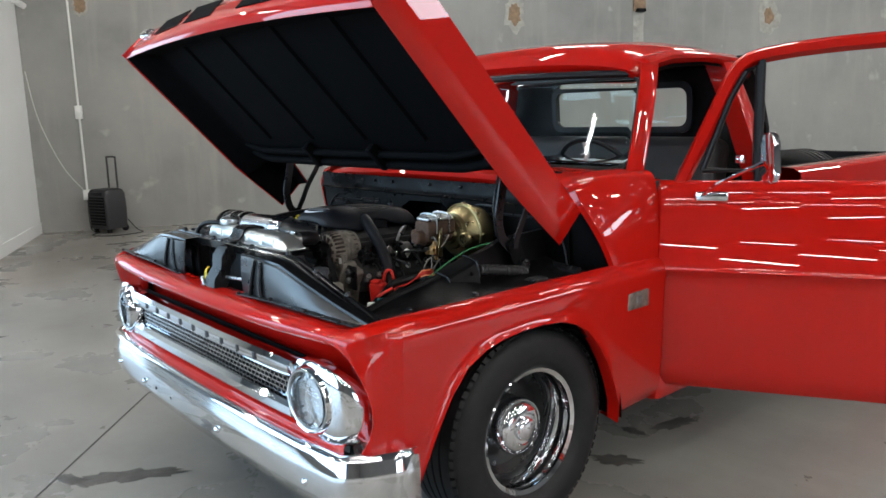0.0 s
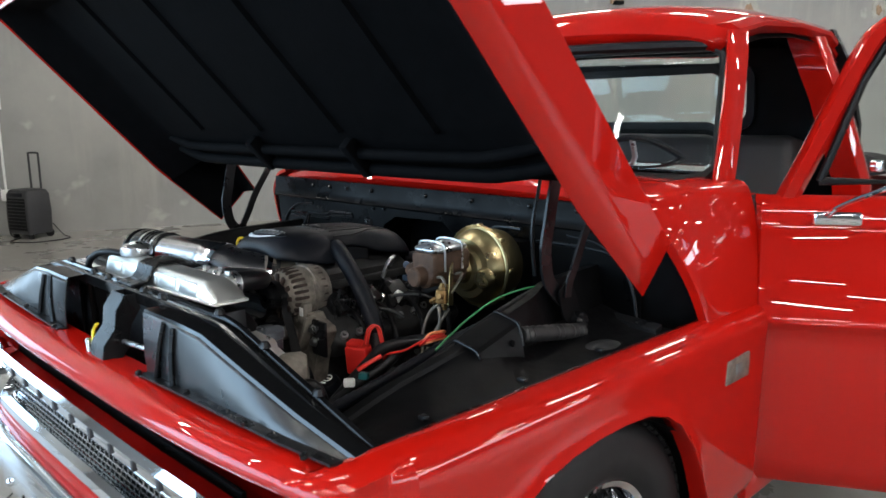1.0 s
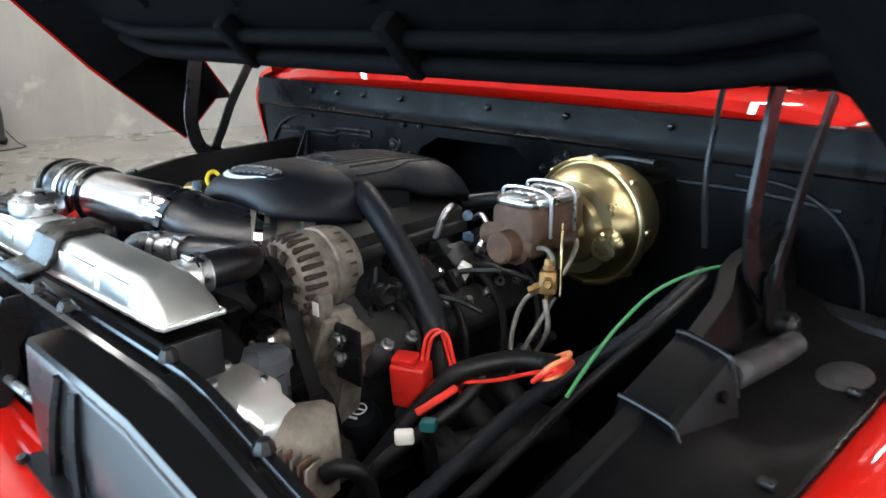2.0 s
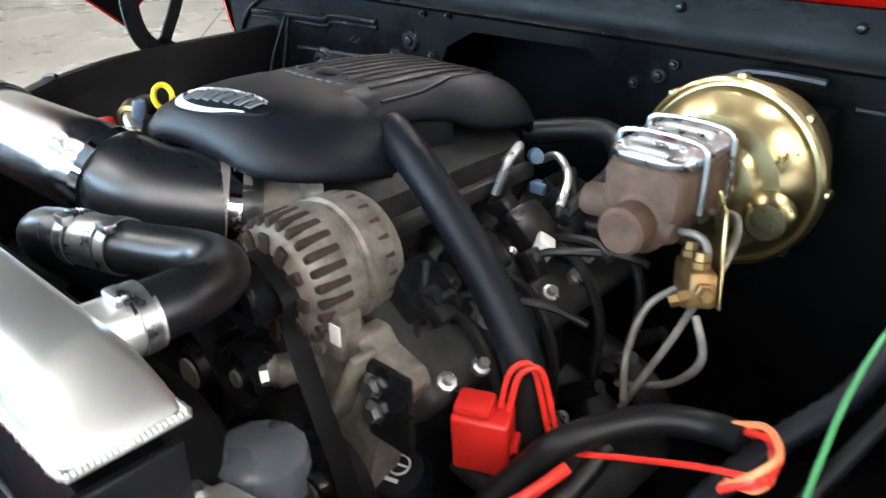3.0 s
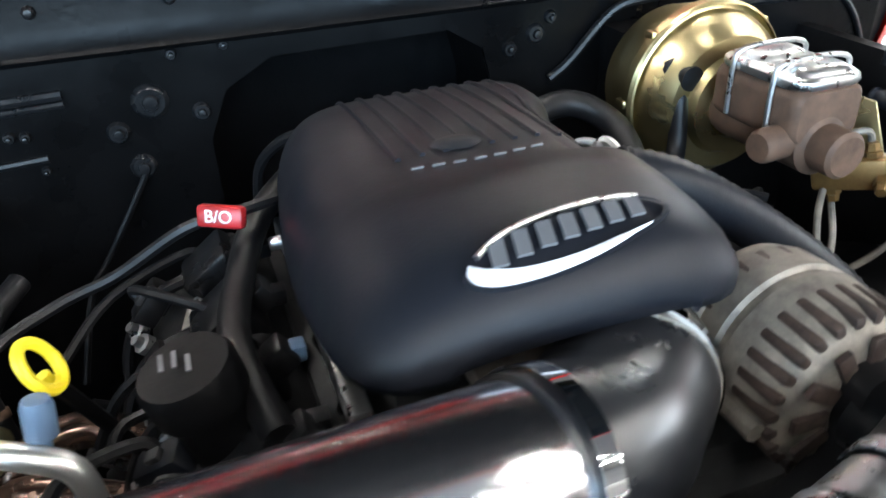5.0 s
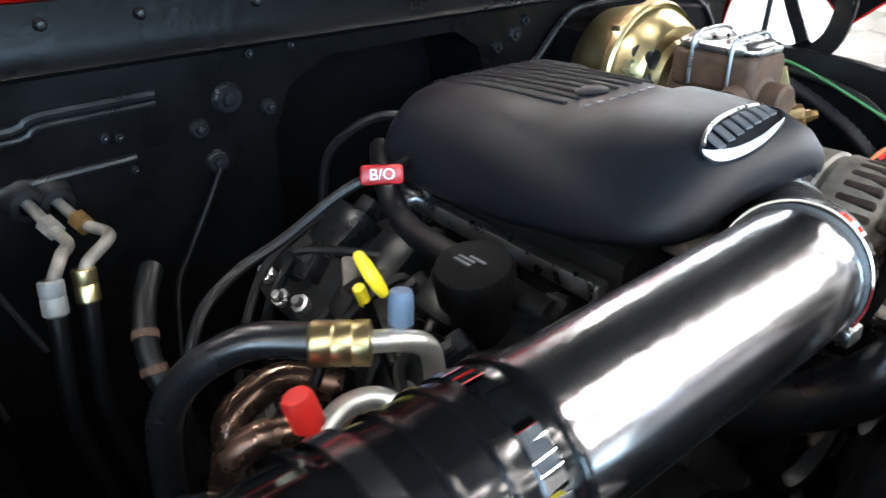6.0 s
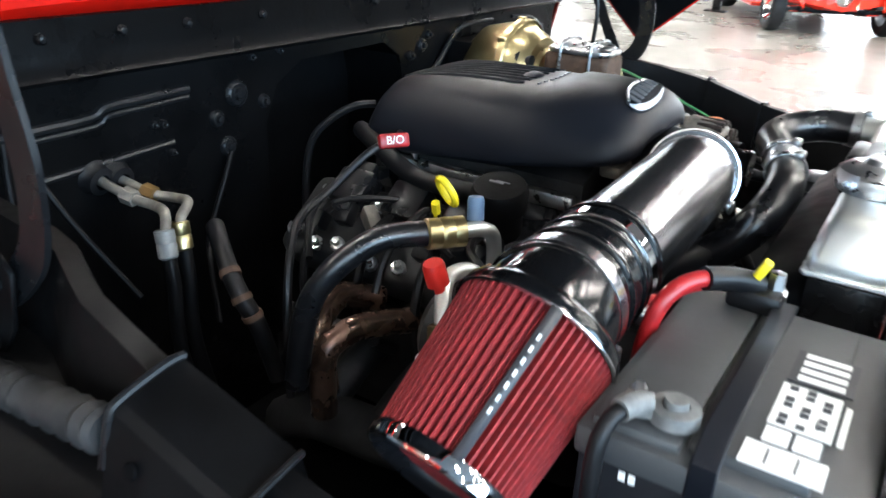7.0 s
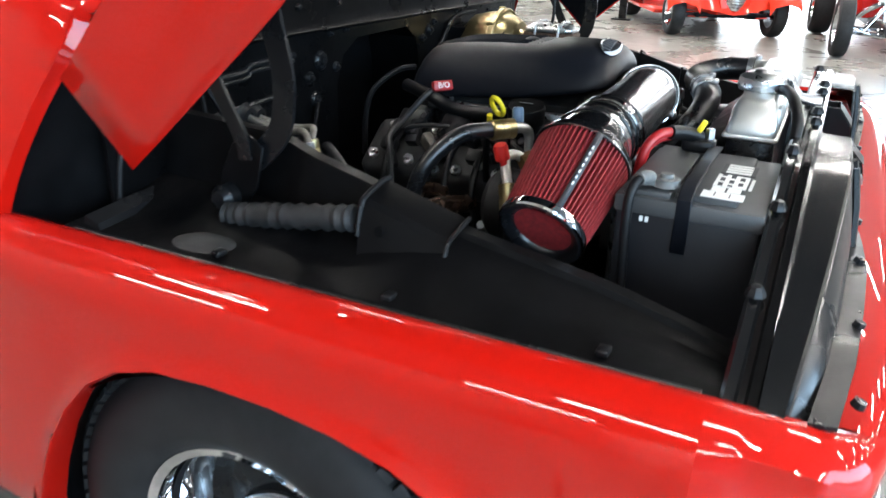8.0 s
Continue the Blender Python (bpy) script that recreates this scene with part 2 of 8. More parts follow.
def turn(profile, m, n=32, bm=None, arc=2 * math.pi):
    """A turned body: (radius, height) pairs round the z axis of m."""
    bm = bm or bmesh.new()
    full = abs(arc - 2 * math.pi) < 1e-6
    cols = []
    for j in range(n if full else n + 1):
        a = arc * j / n
        cols.append([bm.verts.new(m @ Vector((r * math.cos(a), r * math.sin(a), h))) for r, h in profile])
    k = len(cols)
    for j in range(k if full else k - 1):
        a, b = cols[j], cols[(j + 1) % k]
        for i in range(len(profile) - 1):
            bm.faces.new((a[i], a[i + 1], b[i + 1], b[i]))
    bmesh.ops.remove_doubles(bm, verts=bm.verts, dist=1e-5)
    return bm


def axis(at, to, spin=0.0):
    """A frame at a place whose z axis points along to."""
    return Matrix.Translation(at) @ Vector(to).to_track_quat("Z", "Y").to_matrix().to_4x4() @ Matrix.Rotation(spin, 4, "Z")


def box(c, s, bevel=0.005, m=None, seg=2, bm=None):
    """A block with rounded edges, at c, of size s."""
    b = bmesh.new()
    bmesh.ops.create_cube(b, size=1.0)
    bmesh.ops.scale(b, vec=s, verts=b.verts)
    if bevel:
        bmesh.ops.bevel(b, geom=b.edges[:], offset=min(bevel, 0.45 * min(s)), segments=seg, affect="EDGES", profile=0.5)
    bmesh.ops.transform(b, matrix=Matrix.Translation(c) @ (m or Matrix.Identity(4)), verts=b.verts)
    return b if bm is None else add(bm, b)


def add(bm, other):
    """Moves another bmesh into bm."""
    me = bpy.data.meshes.new("tmp")
    other.to_mesh(me)
    other.free()
    bm.from_mesh(me)
    bpy.data.meshes.remove(me)
    return bm


def plate(outline, place, thick, bevel=0.0, seg=1, bm=None):
    """A sheet: a flat outline laid by place(u, v, w), with thickness along w."""
    b = bmesh.new()
    lo = [b.verts.new((u, v, 0)) for u, v in outline]
    hi = [b.verts.new((u, v, thick)) for u, v in outline]
    n = len(outline)
    b.faces.new(lo[::-1])
    b.faces.new(hi)
    for i in range(n):
        b.faces.new((lo[i], lo[(i + 1) % n], hi[(i + 1) % n], hi[i]))
    if bevel:
        bmesh.ops.bevel(b, geom=b.edges[:], offset=bevel, segments=seg, affect="EDGES", profile=0.5)
    for v in b.verts:
        v.co = place(*v.co)
    return b if bm is None else add(bm, b)


def rounded(w, h, r, n=5):
    """The outline of a rectangle with rounded corners."""
    pts = []
    for cx, cy, a0 in ((w / 2 - r, h / 2 - r, 0), (-w / 2 + r, h / 2 - r, 90), (-w / 2 + r, -h / 2 + r, 180), (w / 2 - r, -h / 2 + r, 270)):
        for k in range(n + 1):
            a = radians(a0 + 90 * k / n)
            pts.append((cx + r * math.cos(a), cy + r * math.sin(a)))
    return pts


def solid(ob, t, offset=-1):
    md = ob.modifiers.new("thickness", "SOLIDIFY")
    md.thickness, md.offset = t, offset
    return ob


# ---- the hall ----


def wall(name, p, q, h, t, material, holes=(), label=""):
    """A wall from p to q with rectangular openings (start, end, sill, head) along it; its thickness lies to the right of p to q."""
    p, q = Vector(p), Vector(q)
    d = (q - p).normalized()
    out = Vector((d.y, -d.x, 0))
    length = (q - p).length
    bm = bmesh.new()
    cuts = sorted(holes)
    spans, x = [], 0.0
    for a, b, lo, hi in cuts:
        spans += [(x, a, 0, h), (a, b, hi, h)] + ([(a, b, 0, lo)] if lo > 0 else [])
        x = b
    spans.append((x, length, 0, h))
    for a, b, lo, hi in spans:
        plate([(a, lo), (b, lo), (b, hi), (a, hi)], lambda u, v, w: p + d * u + Vector((0, 0, v)) + out * w, t, bm=bm)
    return structure(name, bm, material, label)


def build_hall():
    bm = bmesh.new()
    bmesh.ops.create_grid(bm, x_segments=8, y_segments=8, size=60)
    structure("floor", bm, FLOOR, "polished grey concrete floor with dark stains")
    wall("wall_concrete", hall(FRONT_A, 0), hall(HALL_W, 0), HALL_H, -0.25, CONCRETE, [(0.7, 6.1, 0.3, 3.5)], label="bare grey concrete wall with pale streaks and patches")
    wall("wall_white", hall(0, 0.003), hall(0, 4.0), HALL_H, 0.2, WHITE_WALL, label="white painted partition wall with a baseboard")
    # unseen walls that close the hall; far and rear openings hold added fill lamps
    wall("wall_front", hall(FRONT_A, 0.003), hall(FRONT_A, HALL_D), HALL_H, 0.2, GREY_WALL, [(2.0, 18.0, 0.6, 5.0)], "unseen dark grey front wall with a wide window band")
    wall("wall_far", hall(FRONT_A, HALL_D), hall(HALL_W, HALL_D), HALL_H, 0.2, GREY_WALL, [(14, 24, 0.3, 3.7)], "unseen dark grey far wall with a wide opening for fill light")
    wall("wall_rear", hall(HALL_W, 0), hall(HALL_W, HALL_D), HALL_H, -0.2, GREY_WALL, [(14.0, 26.0, 4.4, 5.6)], "unseen dark grey rear wall with a high opening for fill light")
    bm = bmesh.new()
    m = Matrix.Translation(hall((HALL_W + FRONT_A) / 2, HALL_D / 2, HALL_H + 0.1)) @ Matrix.Rotation(math.atan2(E2.y, E2.x), 4, "Z")
    box((0, 0, 0), (HALL_D + 0.6, HALL_W - FRONT_A + 0.6, 0.2), 0, bm=bm)
    bmesh.ops.transform(bm, matrix=m, verts=bm.verts)
    structure("ceiling", bm, CEIL, "dark flat hall ceiling")
    bm = plate([(0, 0), (4.18, 0), (4.18, 0.14), (0, 0.14)], lambda u, v, w: hall(0.0 + w, 0.02 + u, v), 0.015, 0.003)
    structure("baseboard", bm, WHITE_WALL, "white painted baseboard")


build_hall()


def build_lights():
    first = None
    for a in (-5.3, -1.8, 1.7, 6.2, 10.5, 15.0, 19.5):
        for b in (1.6, 5.0, 8.6, 12.5, 15.0, 17.5, 20.0, 23.0, 27.0):
            at = hall(a, b, HALL_H - 0.25)
            if first is None:
                m = Matrix.Translation(at) @ Matrix.Rotation(math.atan2(E1.y, E1.x), 4, "Z")
                lamp = thing("ceiling_light", at, "white linear ceiling light hung under the ceiling", "ceiling light", "rows of ceiling lights")
                part("frame", box((0, 0, 0.04), (1.6, 0.16, 0.07), 0.008, m=None), STEEL, lamp)
                part("diffuser", box((0, 0, 0), (1.5, 0.13, 0.02), 0.006), LIGHT, lamp)
                for ch in lamp.children:
                    ch.matrix_parent_inverse = Matrix.Identity(4)
                for sx in (-0.6, 0.6):
                    w = part("hanger", tube([(sx, 0, 0.07), (sx, 0, 0.27)], 0.006, 6, 1), STEEL, lamp)
                    w.matrix_parent_inverse = Matrix.Identity(4)
                lamp.matrix_basis = m
                first = lamp
            else:
                copy_thing(first, Matrix.Translation(at) @ Matrix.Rotation(math.atan2(E1.y, E1.x), 4, "Z"))


build_lights()

# ---- the pickup truck ----
truck = thing("pickup_truck", (0, 2.3, 0), "bright red classic pickup truck with raised hood and open door", "pickup truck")

ARCH = [(0.44, 0.30), (0.49, 0.40), (0.545, 0.51), (0.60, 0.605), (0.66, 0.672), (0.73, 0.708), (0.80, 0.725), (0.88, 0.734), (0.97, 0.735),
        (1.06, 0.727), (1.13, 0.705), (1.19, 0.668), (1.25, 0.605), (1.30, 0.53), (1.345, 0.44), (1.375, 0.36), (1.39, 0.29)]


def between(table, v):
    for (a, p), (b, q) in zip(table, table[1:]):
        if v <= b:
            k = max(0.0, (v - a) / (b - a))
            return p + (q - p) * k
    return table[-1][1]


def fender_side(y):
    """How far out the fender's side stands."""
    return 0.948 - 0.085 * max(0.0, (0.42 - y) / 0.13) ** 2 - 0.014 * max(0.0, (y - 1.3) / 0.38)


def fender_bottom(y):
    if y < 0.44:
        return 0.42 - (y - 0.29) * 0.8 if y < 0.30 else 0.41 - 0.11 * (y - 0.30) / 0.14
    if y <= ARCH[-1][0]:
        return between(ARCH, y)
    return 0.29 + 0.11 * (y - ARCH[-1][0])


def fender_ring(y):
    """The section of a fender at y, as (x, z) from its inner top edge down over the side."""
    xs, zb = fender_side(y), fender_bottom(y)
    inner = min(0.868, xs - 0.05)
    ring = [(inner, 0.800), (inner, 0.838), (inner + 0.006, 0.844), (inner + 0.022, 0.846), (xs - 0.035, 0.842), (xs - 0.014, 0.831), (xs - 0.003, 0.812), (xs, 0.79), (xs - 0.002, 0.765)]
    arch = 0.44 <= y <= ARCH[-1][0]
    for k in range(1, 9):
        z = 0.75 - (0.75 - zb) * k / 8
        x = xs - 0.004 - 0.012 * (0.75 - z) / 0.4
        if z < 0.38:
            x -= 0.05 * ((0.38 - z) / 0.1) ** 2 * (0.3 if arch else 1)
        if arch and z - zb < 0.045:
            x += 0.014 * (1 - (z - zb) / 0.045) ** 1.5
        ring.append((x, z))
    return ring


# the rolled lip of the fender's front corner, which sweeps round the headlight
LIP = [(0.798, 0.281, 0.808), (0.815, 0.283, 0.808), (0.835, 0.286, 0.804), (0.856, 0.291, 0.795), (0.874, 0.298, 0.782), (0.890, 0.306, 0.764), (0.902, 0.314, 0.742), (0.911, 0.323, 0.718),
       (0.922, 0.337, 0.675), (0.927, 0.346, 0.630), (0.927, 0.348, 0.585), (0.920, 0.340, 0.545), (0.905, 0.322, 0.505), (0.893, 0.306, 0.46), (0.884, 0.302, 0.40), (0.875, 0.302, 0.34)]


def build_fender(s):
    ys = [a[0] for a in ARCH] + [0.465, 0.515, 0.575, 0.63, 0.695, 0.765, 0.84, 0.925, 1.015, 1.095, 1.16, 1.22, 1.275, 1.32, 1.36, 1.383, 1.40, 1.43, 1.50, 1.58, 1.655]
    ys.sort()
    rings = []
    for y in ys:
        ring = fender_ring(y)
        end = ring[-1]
        ring += [(end[0] - 0.006, end[1] - 0.004), (end[0] - 0.05, end[1] + 0.006)]
        rings.append([Vector((s * x, y, z)) for x, z in ring])
    bm = loft(rings, False, False)
    fender = part("fender", bm, RED, truck)
    # front corner: from the fender's section forwards to the lip, and back into the headlight's recess
    rows = []
    for (x, z), (lx, ly, lz) in zip(fender_ring(0.44)[1:], LIP):
        p, q = Vector((x, 0.44, z)), Vector((lx, ly, lz))
        c = Vector((x - 0.006, ly + 0.012, z - 0.003)) if z > 0.83 else Vector((min(x - 0.004, lx + 0.014), ly + 0.03, 0.5 * (z + lz)))
        row = [p * (1 - t) ** 2 + c * 2 * t * (1 - t) + q * t * t for t in [k / 9 for k in range(10)]]
        mid = Vector((0.735, 0.30, 0.62))
        inward = Vector((mid.x - lx, 0, mid.z - lz))
        inward.normalize()
        row += [q + inward * 0.004 + Vector((0, 0.001, 0)), q + inward * 0.008 + Vector((0, 0.006, 0)), q + inward * 0.012 + Vector((0, 0.022, 0)), q + inward * 0.030 + Vector((0, 0.055, 0)), Vector((0.68 + 0.4 * (lx - 0.68), 0.392, 0.62 + 0.6 * (lz - 0.62)))]
        rows.append([Vector((s * v.x, v.y, v.z)) for v in row])
    part("fender_nose", loft(rows, False, False), RED, truck, sharp=60)
    # wheel housing
    rings = []
    for k in range(41):
        a = math.pi * k / 40
        rings.append([Vector((s * x, 0.945 + r * math.cos(a) * 1.02, 0.30 + r * math.sin(a) * 0.92)) for x, r in ((0.93, 0.455), (0.60, 0.46), (0.52, 0.40))])
    part("wheel_housing", loft(rings, False, False), BLACK_DULL, truck)
    # badge on the fender flank
    m = Matrix.Translation((s * 0.9365, 1.485, 0.718))
    b = part("badge", box((0, 0, 0), (0.010, 0.122, 0.062), 0.004, m), CAST, truck, "small brushed metal fender badge")
    part("emblem", box((s * 0.006, 0.0, 0), (0.004, 0.030, 0.028), 0.0015, m), LEAD, b)
    return fender


for s in (1, -1):
    build_fender(s)


def nose(x):
    """How far the front stands back at x."""
    return 0.045 * (abs(x) / 0.93) ** 4


def build_front():
    xs = [i * 0.845 / 14 for i in range(-14, 15)]
    prof = [(0.372, 0.79), (0.368, 0.831), (0.330, 0.836), (0.290, 0.837), (0.268, 0.832), (0.256, 0.819), (0.254, 0.810), (0.258, 0.800), (0.27, 0.793), (0.375, 0.788),
            (0.392, 0.76), (0.395, 0.55), (0.375, 0.530), (0.285, 0.528), (0.272, 0.520), (0.268, 0.505), (0.275, 0.480), (0.30, 0.44), (0.34, 0.40)]
    rings = []
    for x in xs:
        dip = max(0.0, 1 - (x / 0.86) ** 2)
        drop = 0.006 * max(0.0, (abs(x) - 0.76) / 0.08)
        rings.append([Vector((x, y + nose(x) + (drop if i > 3 else 0), z - drop - dip * (0.010 if i < 4 else 0.014 if i < 10 else 0))) for i, (y, z) in enumerate(prof)])
    part("front_panel", loft(rings, False, False), RED, truck)
    # grille
    gr = part("grille", box((0.0, 0.336, 0.625), (1.24, 0.010, 0.17), 0.003), LINER_SHADE, truck, "chrome grille with a fine mesh")
    bar = []
    for x in [i * 0.626 / 12 for i in range(-12, 13)]:
        e = 1 - 0.12 * max(0, (abs(x) - 0.5) / 0.126) ** 2
        bar.append([Vector((x, 0.272 + nose(x) + dy, 0.682 + dz * e)) for dy, dz in ((0.0, -0.022), (-0.008, -0.008), (-0.008, 0.012), (0.004, 0.026), (0.035, 0.028), (0.05, -0.02))])
    part("upper_bar", loft(bar), CHROME, gr)
    bar = []
    for x in [i * 0.626 / 12 for i in range(-12, 13)]:
        bar.append([Vector((x, 0.272 + nose(x) + dy, 0.560 + dz)) for dy, dz in ((0.0, -0.022), (-0.009, -0.014), (-0.009, 0.010), (0.004, 0.022), (0.035, 0.024), (0.05, -0.02))])
    part("lower_bar", loft(bar), CHROME, gr)
    bm = bmesh.new()
    for k in range(6):
        z = 0.583 + k * 0.0155
        box((0, 0.302, z), (1.14, 0.010, 0.0042), 0, bm=bm)
    for k in range(5):
        z = 0.583 + k * 0.0155 + 0.00775
        for i in range(46):
            x = -0.565 + i * 0.0251 + (0.0125 if k % 2 else 0)
            box((x, 0.302, z), (0.0040, 0.010, 0.0155), 0, bm=bm)
    part("mesh_screen", bm, CHROME, gr)
    for i, w in enumerate((0.022, 0.022, 0.022, 0.024, 0.022, 0.024, 0.018, 0.018, 0.022)):
        x = -0.44 + i * 0.11
        t = part("letter_bar", box((x, 0.2625 + nose(x), 0.684), (w * 0.62, 0.005, 0.022), 0.0015), DARK_INK, gr)
        t["label"] = "dark raised mark on the chrome bar"
    # headlights
    for s in (1, -1):
        c = Vector((s * 0.722, 0.302, 0.617))
        bez = turn([(0.084, 0.026), (0.086, 0.031), (0.089, 0.032), (0.096, 0.022), (0.101, 0.008), (0.101, -0.04), (0.082, -0.05), (0.082, 0.015), (0.084, 0.028)], axis(c, (s * 0.10, -1, 0.0)), 40)
        hl = part("headlight", bez, CHROME, truck, "round headlight in a chrome bezel")
        part("lens", turn([(0.0, 0.050), (0.03, 0.048), (0.06, 0.040), (0.077, 0.026), (0.083, 0.014), (0.083, 0.008), (0.06, 0.034), (0.0, 0.044)], axis(c, (s * 0.10, -1, 0)), 32), LENS, hl)
        part("reflector", turn([(0.088, 0.010), (0.07, -0.02), (0.04, -0.045), (0.0, -0.052)], axis(c, (s * 0.10, -1, 0)), 28), REFLECTOR, hl)
        part("lamp_rim", turn([(0.079, 0.020), (0.081, 0.030), (0.085, 0.032), (0.087, 0.022)], axis(c, (s * 0.10, -1, 0)), 36), STEEL, hl)
        rings = []
        for x, y, up, down in ((0.622, 0.300, 0.060, 0.060), (0.632, 0.291, 0.084, 0.084), (0.655, 0.288, 0.100, 0.100), (0.722, 0.287, 0.108, 0.109), (0.785, 0.289, 0.105, 0.109), (0.815, 0.296, 0.098, 0.108), (0.838, 0.307, 0.086, 0.107), (0.853, 0.322, 0.070, 0.105), (0.864, 0.338, 0.052, 0.102), (0.872, 0.356, 0.030, 0.099), (0.877, 0.374, 0.010, 0.095)):
            rings.append([Vector((s * (x + (0.006 if abs(q) < 0.9 else 0)), y + dy, 0.617 + q * (up if q > 0 else down))) for q, dy in ((-1, 0.03), (-1, 0.006), (-0.93, 0.0), (-0.5, -0.003), (0, -0.004), (0.5, -0.003), (0.93, 0.0), (1, 0.006), (1, 0.03))])
        part("wing", loft(rings, False, False), CHROME, hl, "chrome side wing of the headlight")
        solid(bpy.data.objects[hl.children[-1].name], 0.004)
    # bumper
    plan = [(-0.99, 0.445), (-0.968, 0.385), (-0.935, 0.325), (-0.90, 0.283), (-0.87, 0.262), (-0.70, 0.243), (-0.45, 0.232), (0, 0.228), (0.45, 0.232), (0.70, 0.243), (0.87, 0.262), (0.90, 0.283), (0.935, 0.325), (0.968, 0.385), (0.99, 0.445)]
    sec = [(-0.060, 0.494), (-0.024, 0.501), (-0.012, 0.500), (-0.005, 0.494), (-0.001, 0.484), (0.007, 0.452), (0.009, 0.445), (0.009, 0.438), (0.006, 0.375), (0.004, 0.368), (0.0, 0.362), (-0.018, 0.326), (-0.024, 0.320), (-0.034, 0.316), (-0.058, 0.316)]
    rings = []
    for i, (x, y) in enumerate(plan):
        a, b = plan[max(i - 1, 0)], plan[min(i + 1, len(plan) - 1)]
        d = Vector((b[0] - a[0], b[1] - a[1], 0)).normalized()
        out = Vector((d.y, -d.x, 0))
        lift = 0.012 * max(0, (abs(x) - 0.87) / 0.12)
        rings.append([Vector((x, y, z + lift * (1 if z > 0.4 else -0.3))) + out * o for o, z in sec])
    bumper = part("bumper", loft(rings, False, False), CHROME, truck, "long chrome front bumper")
    solid(bumper, 0.004)
    for x in (-0.74, -0.42, 0.228, 0.74):
        part("bumper_bolt", turn([(0.0, 0.010), (0.006, 0.009), (0.011, 0.004), (0.012, 0.0), (0.012, -0.006)], axis((x, 0.222 + 0.018 * (abs(x) / 0.7) ** 3, 0.398), (0, -1, 0)), 16), CHROME, bumper)
    for x in (-0.30, -0.155):
        part("bumper_hole", turn([(0.0, 0.001), (0.006, 0.001), (0.006, -0.004)], axis((x, 0.2225, 0.40), (0, -1, 0)), 12), LINER_SHADE, bumper)


build_front()


def build_wheel():
    """A front wheel round its own axle, face towards +x."""
    X = axis((0, 0, 0), (1, 0, 0)) @ Matrix.Diagonal((1.022, 1.022, 1, 1))
    rim = part("wheel", turn([(0.192, 0.060), (0.206, 0.066), (0.212, 0.060), (0.209, 0.050), (0.196, 0.044), (0.190, 0.020), (0.176, 0.0), (0.172, -0.10), (0.20, -0.15), (0.205, -0.155)], X, 48), CHROME, truck, "chrome steel wheel with a black dish")
    part("dish", turn([(0.189, 0.030), (0.184, 0.0), (0.174, -0.045), (0.150, -0.064), (0.10, -0.060), (0.06, -0.055), (0.0, -0.055)], X, 40), BLACK, rim)
    part("hub_cap", turn([(0.094, -0.058), (0.093, 0.006), (0.086, 0.022), (0.070, 0.032), (0.054, 0.036), (0.050, 0.031), (0.040, 0.031), (0.037, 0.044), (0.030, 0.049), (0.0, 0.051)], X, 40), CHROME, rim, "domed chrome hub cap")
    prof = [(0.205, 0.058), (0.214, 0.072), (0.235, 0.084), (0.268, 0.088), (0.30, 0.084), (0.322, 0.074), (0.336, 0.056), (0.3405, 0.030)]
    for k in range(4):
        c = 0.010 - k * 0.036
        prof += [(0.342, c + 0.014), (0.342, c + 0.002), (0.334, c), (0.334, c - 0.006), (0.342, c - 0.008)]
    prof += [(0.3405, -0.135), (0.33, -0.155), (0.30, -0.165), (0.24, -0.160), (0.205, -0.15)]
    tyre = part("tyre", turn(prof, X, 72), TYRE, rim, "black road tyre")
    bm = bmesh.new()
    for k in range(72):
        a = 2 * math.pi * k / 72
        m = Matrix.Rotation(a, 4, "X") @ Matrix.Translation((0.052, 0, 0.340)) @ Matrix.Rotation(radians(-38), 4, "Y")
        block = box((0, 0, 0), (0.032, 0.021, 0.014), 0)
        bmesh.ops.transform(block, matrix=m, verts=block.verts)
        add(bm, block)
    tagged(part("shoulder_tread", bm, TYRE, tyre), kind="stuff")
    return rim


wheel = build_wheel()
for s, y in ((-1, 1.01), (1, 3.95), (-1, 3.95)):
    copy_thing(wheel, Matrix.Translation((s * 0.805, y, 0.351)) @ Matrix.Rotation(0 if s > 0 else math.pi, 4, "Z"))
wheel.matrix_basis = Matrix.Translation((0.805, 1.01, 0.351))

# hood: u runs from its rear edge to its front edge, n up from its lower rim
HOOD_P = Vector((0, 1.121, 0.954))
HOOD_U = Vector((0, -0.687, 0.727))
HOOD_N = Vector((0, 0.727, 0.687))
HOOD_X = 0.893


def on_hood(x, u, n):
    return HOOD_P + Vector((x, 0, 0)) + HOOD_U * u + HOOD_N * n


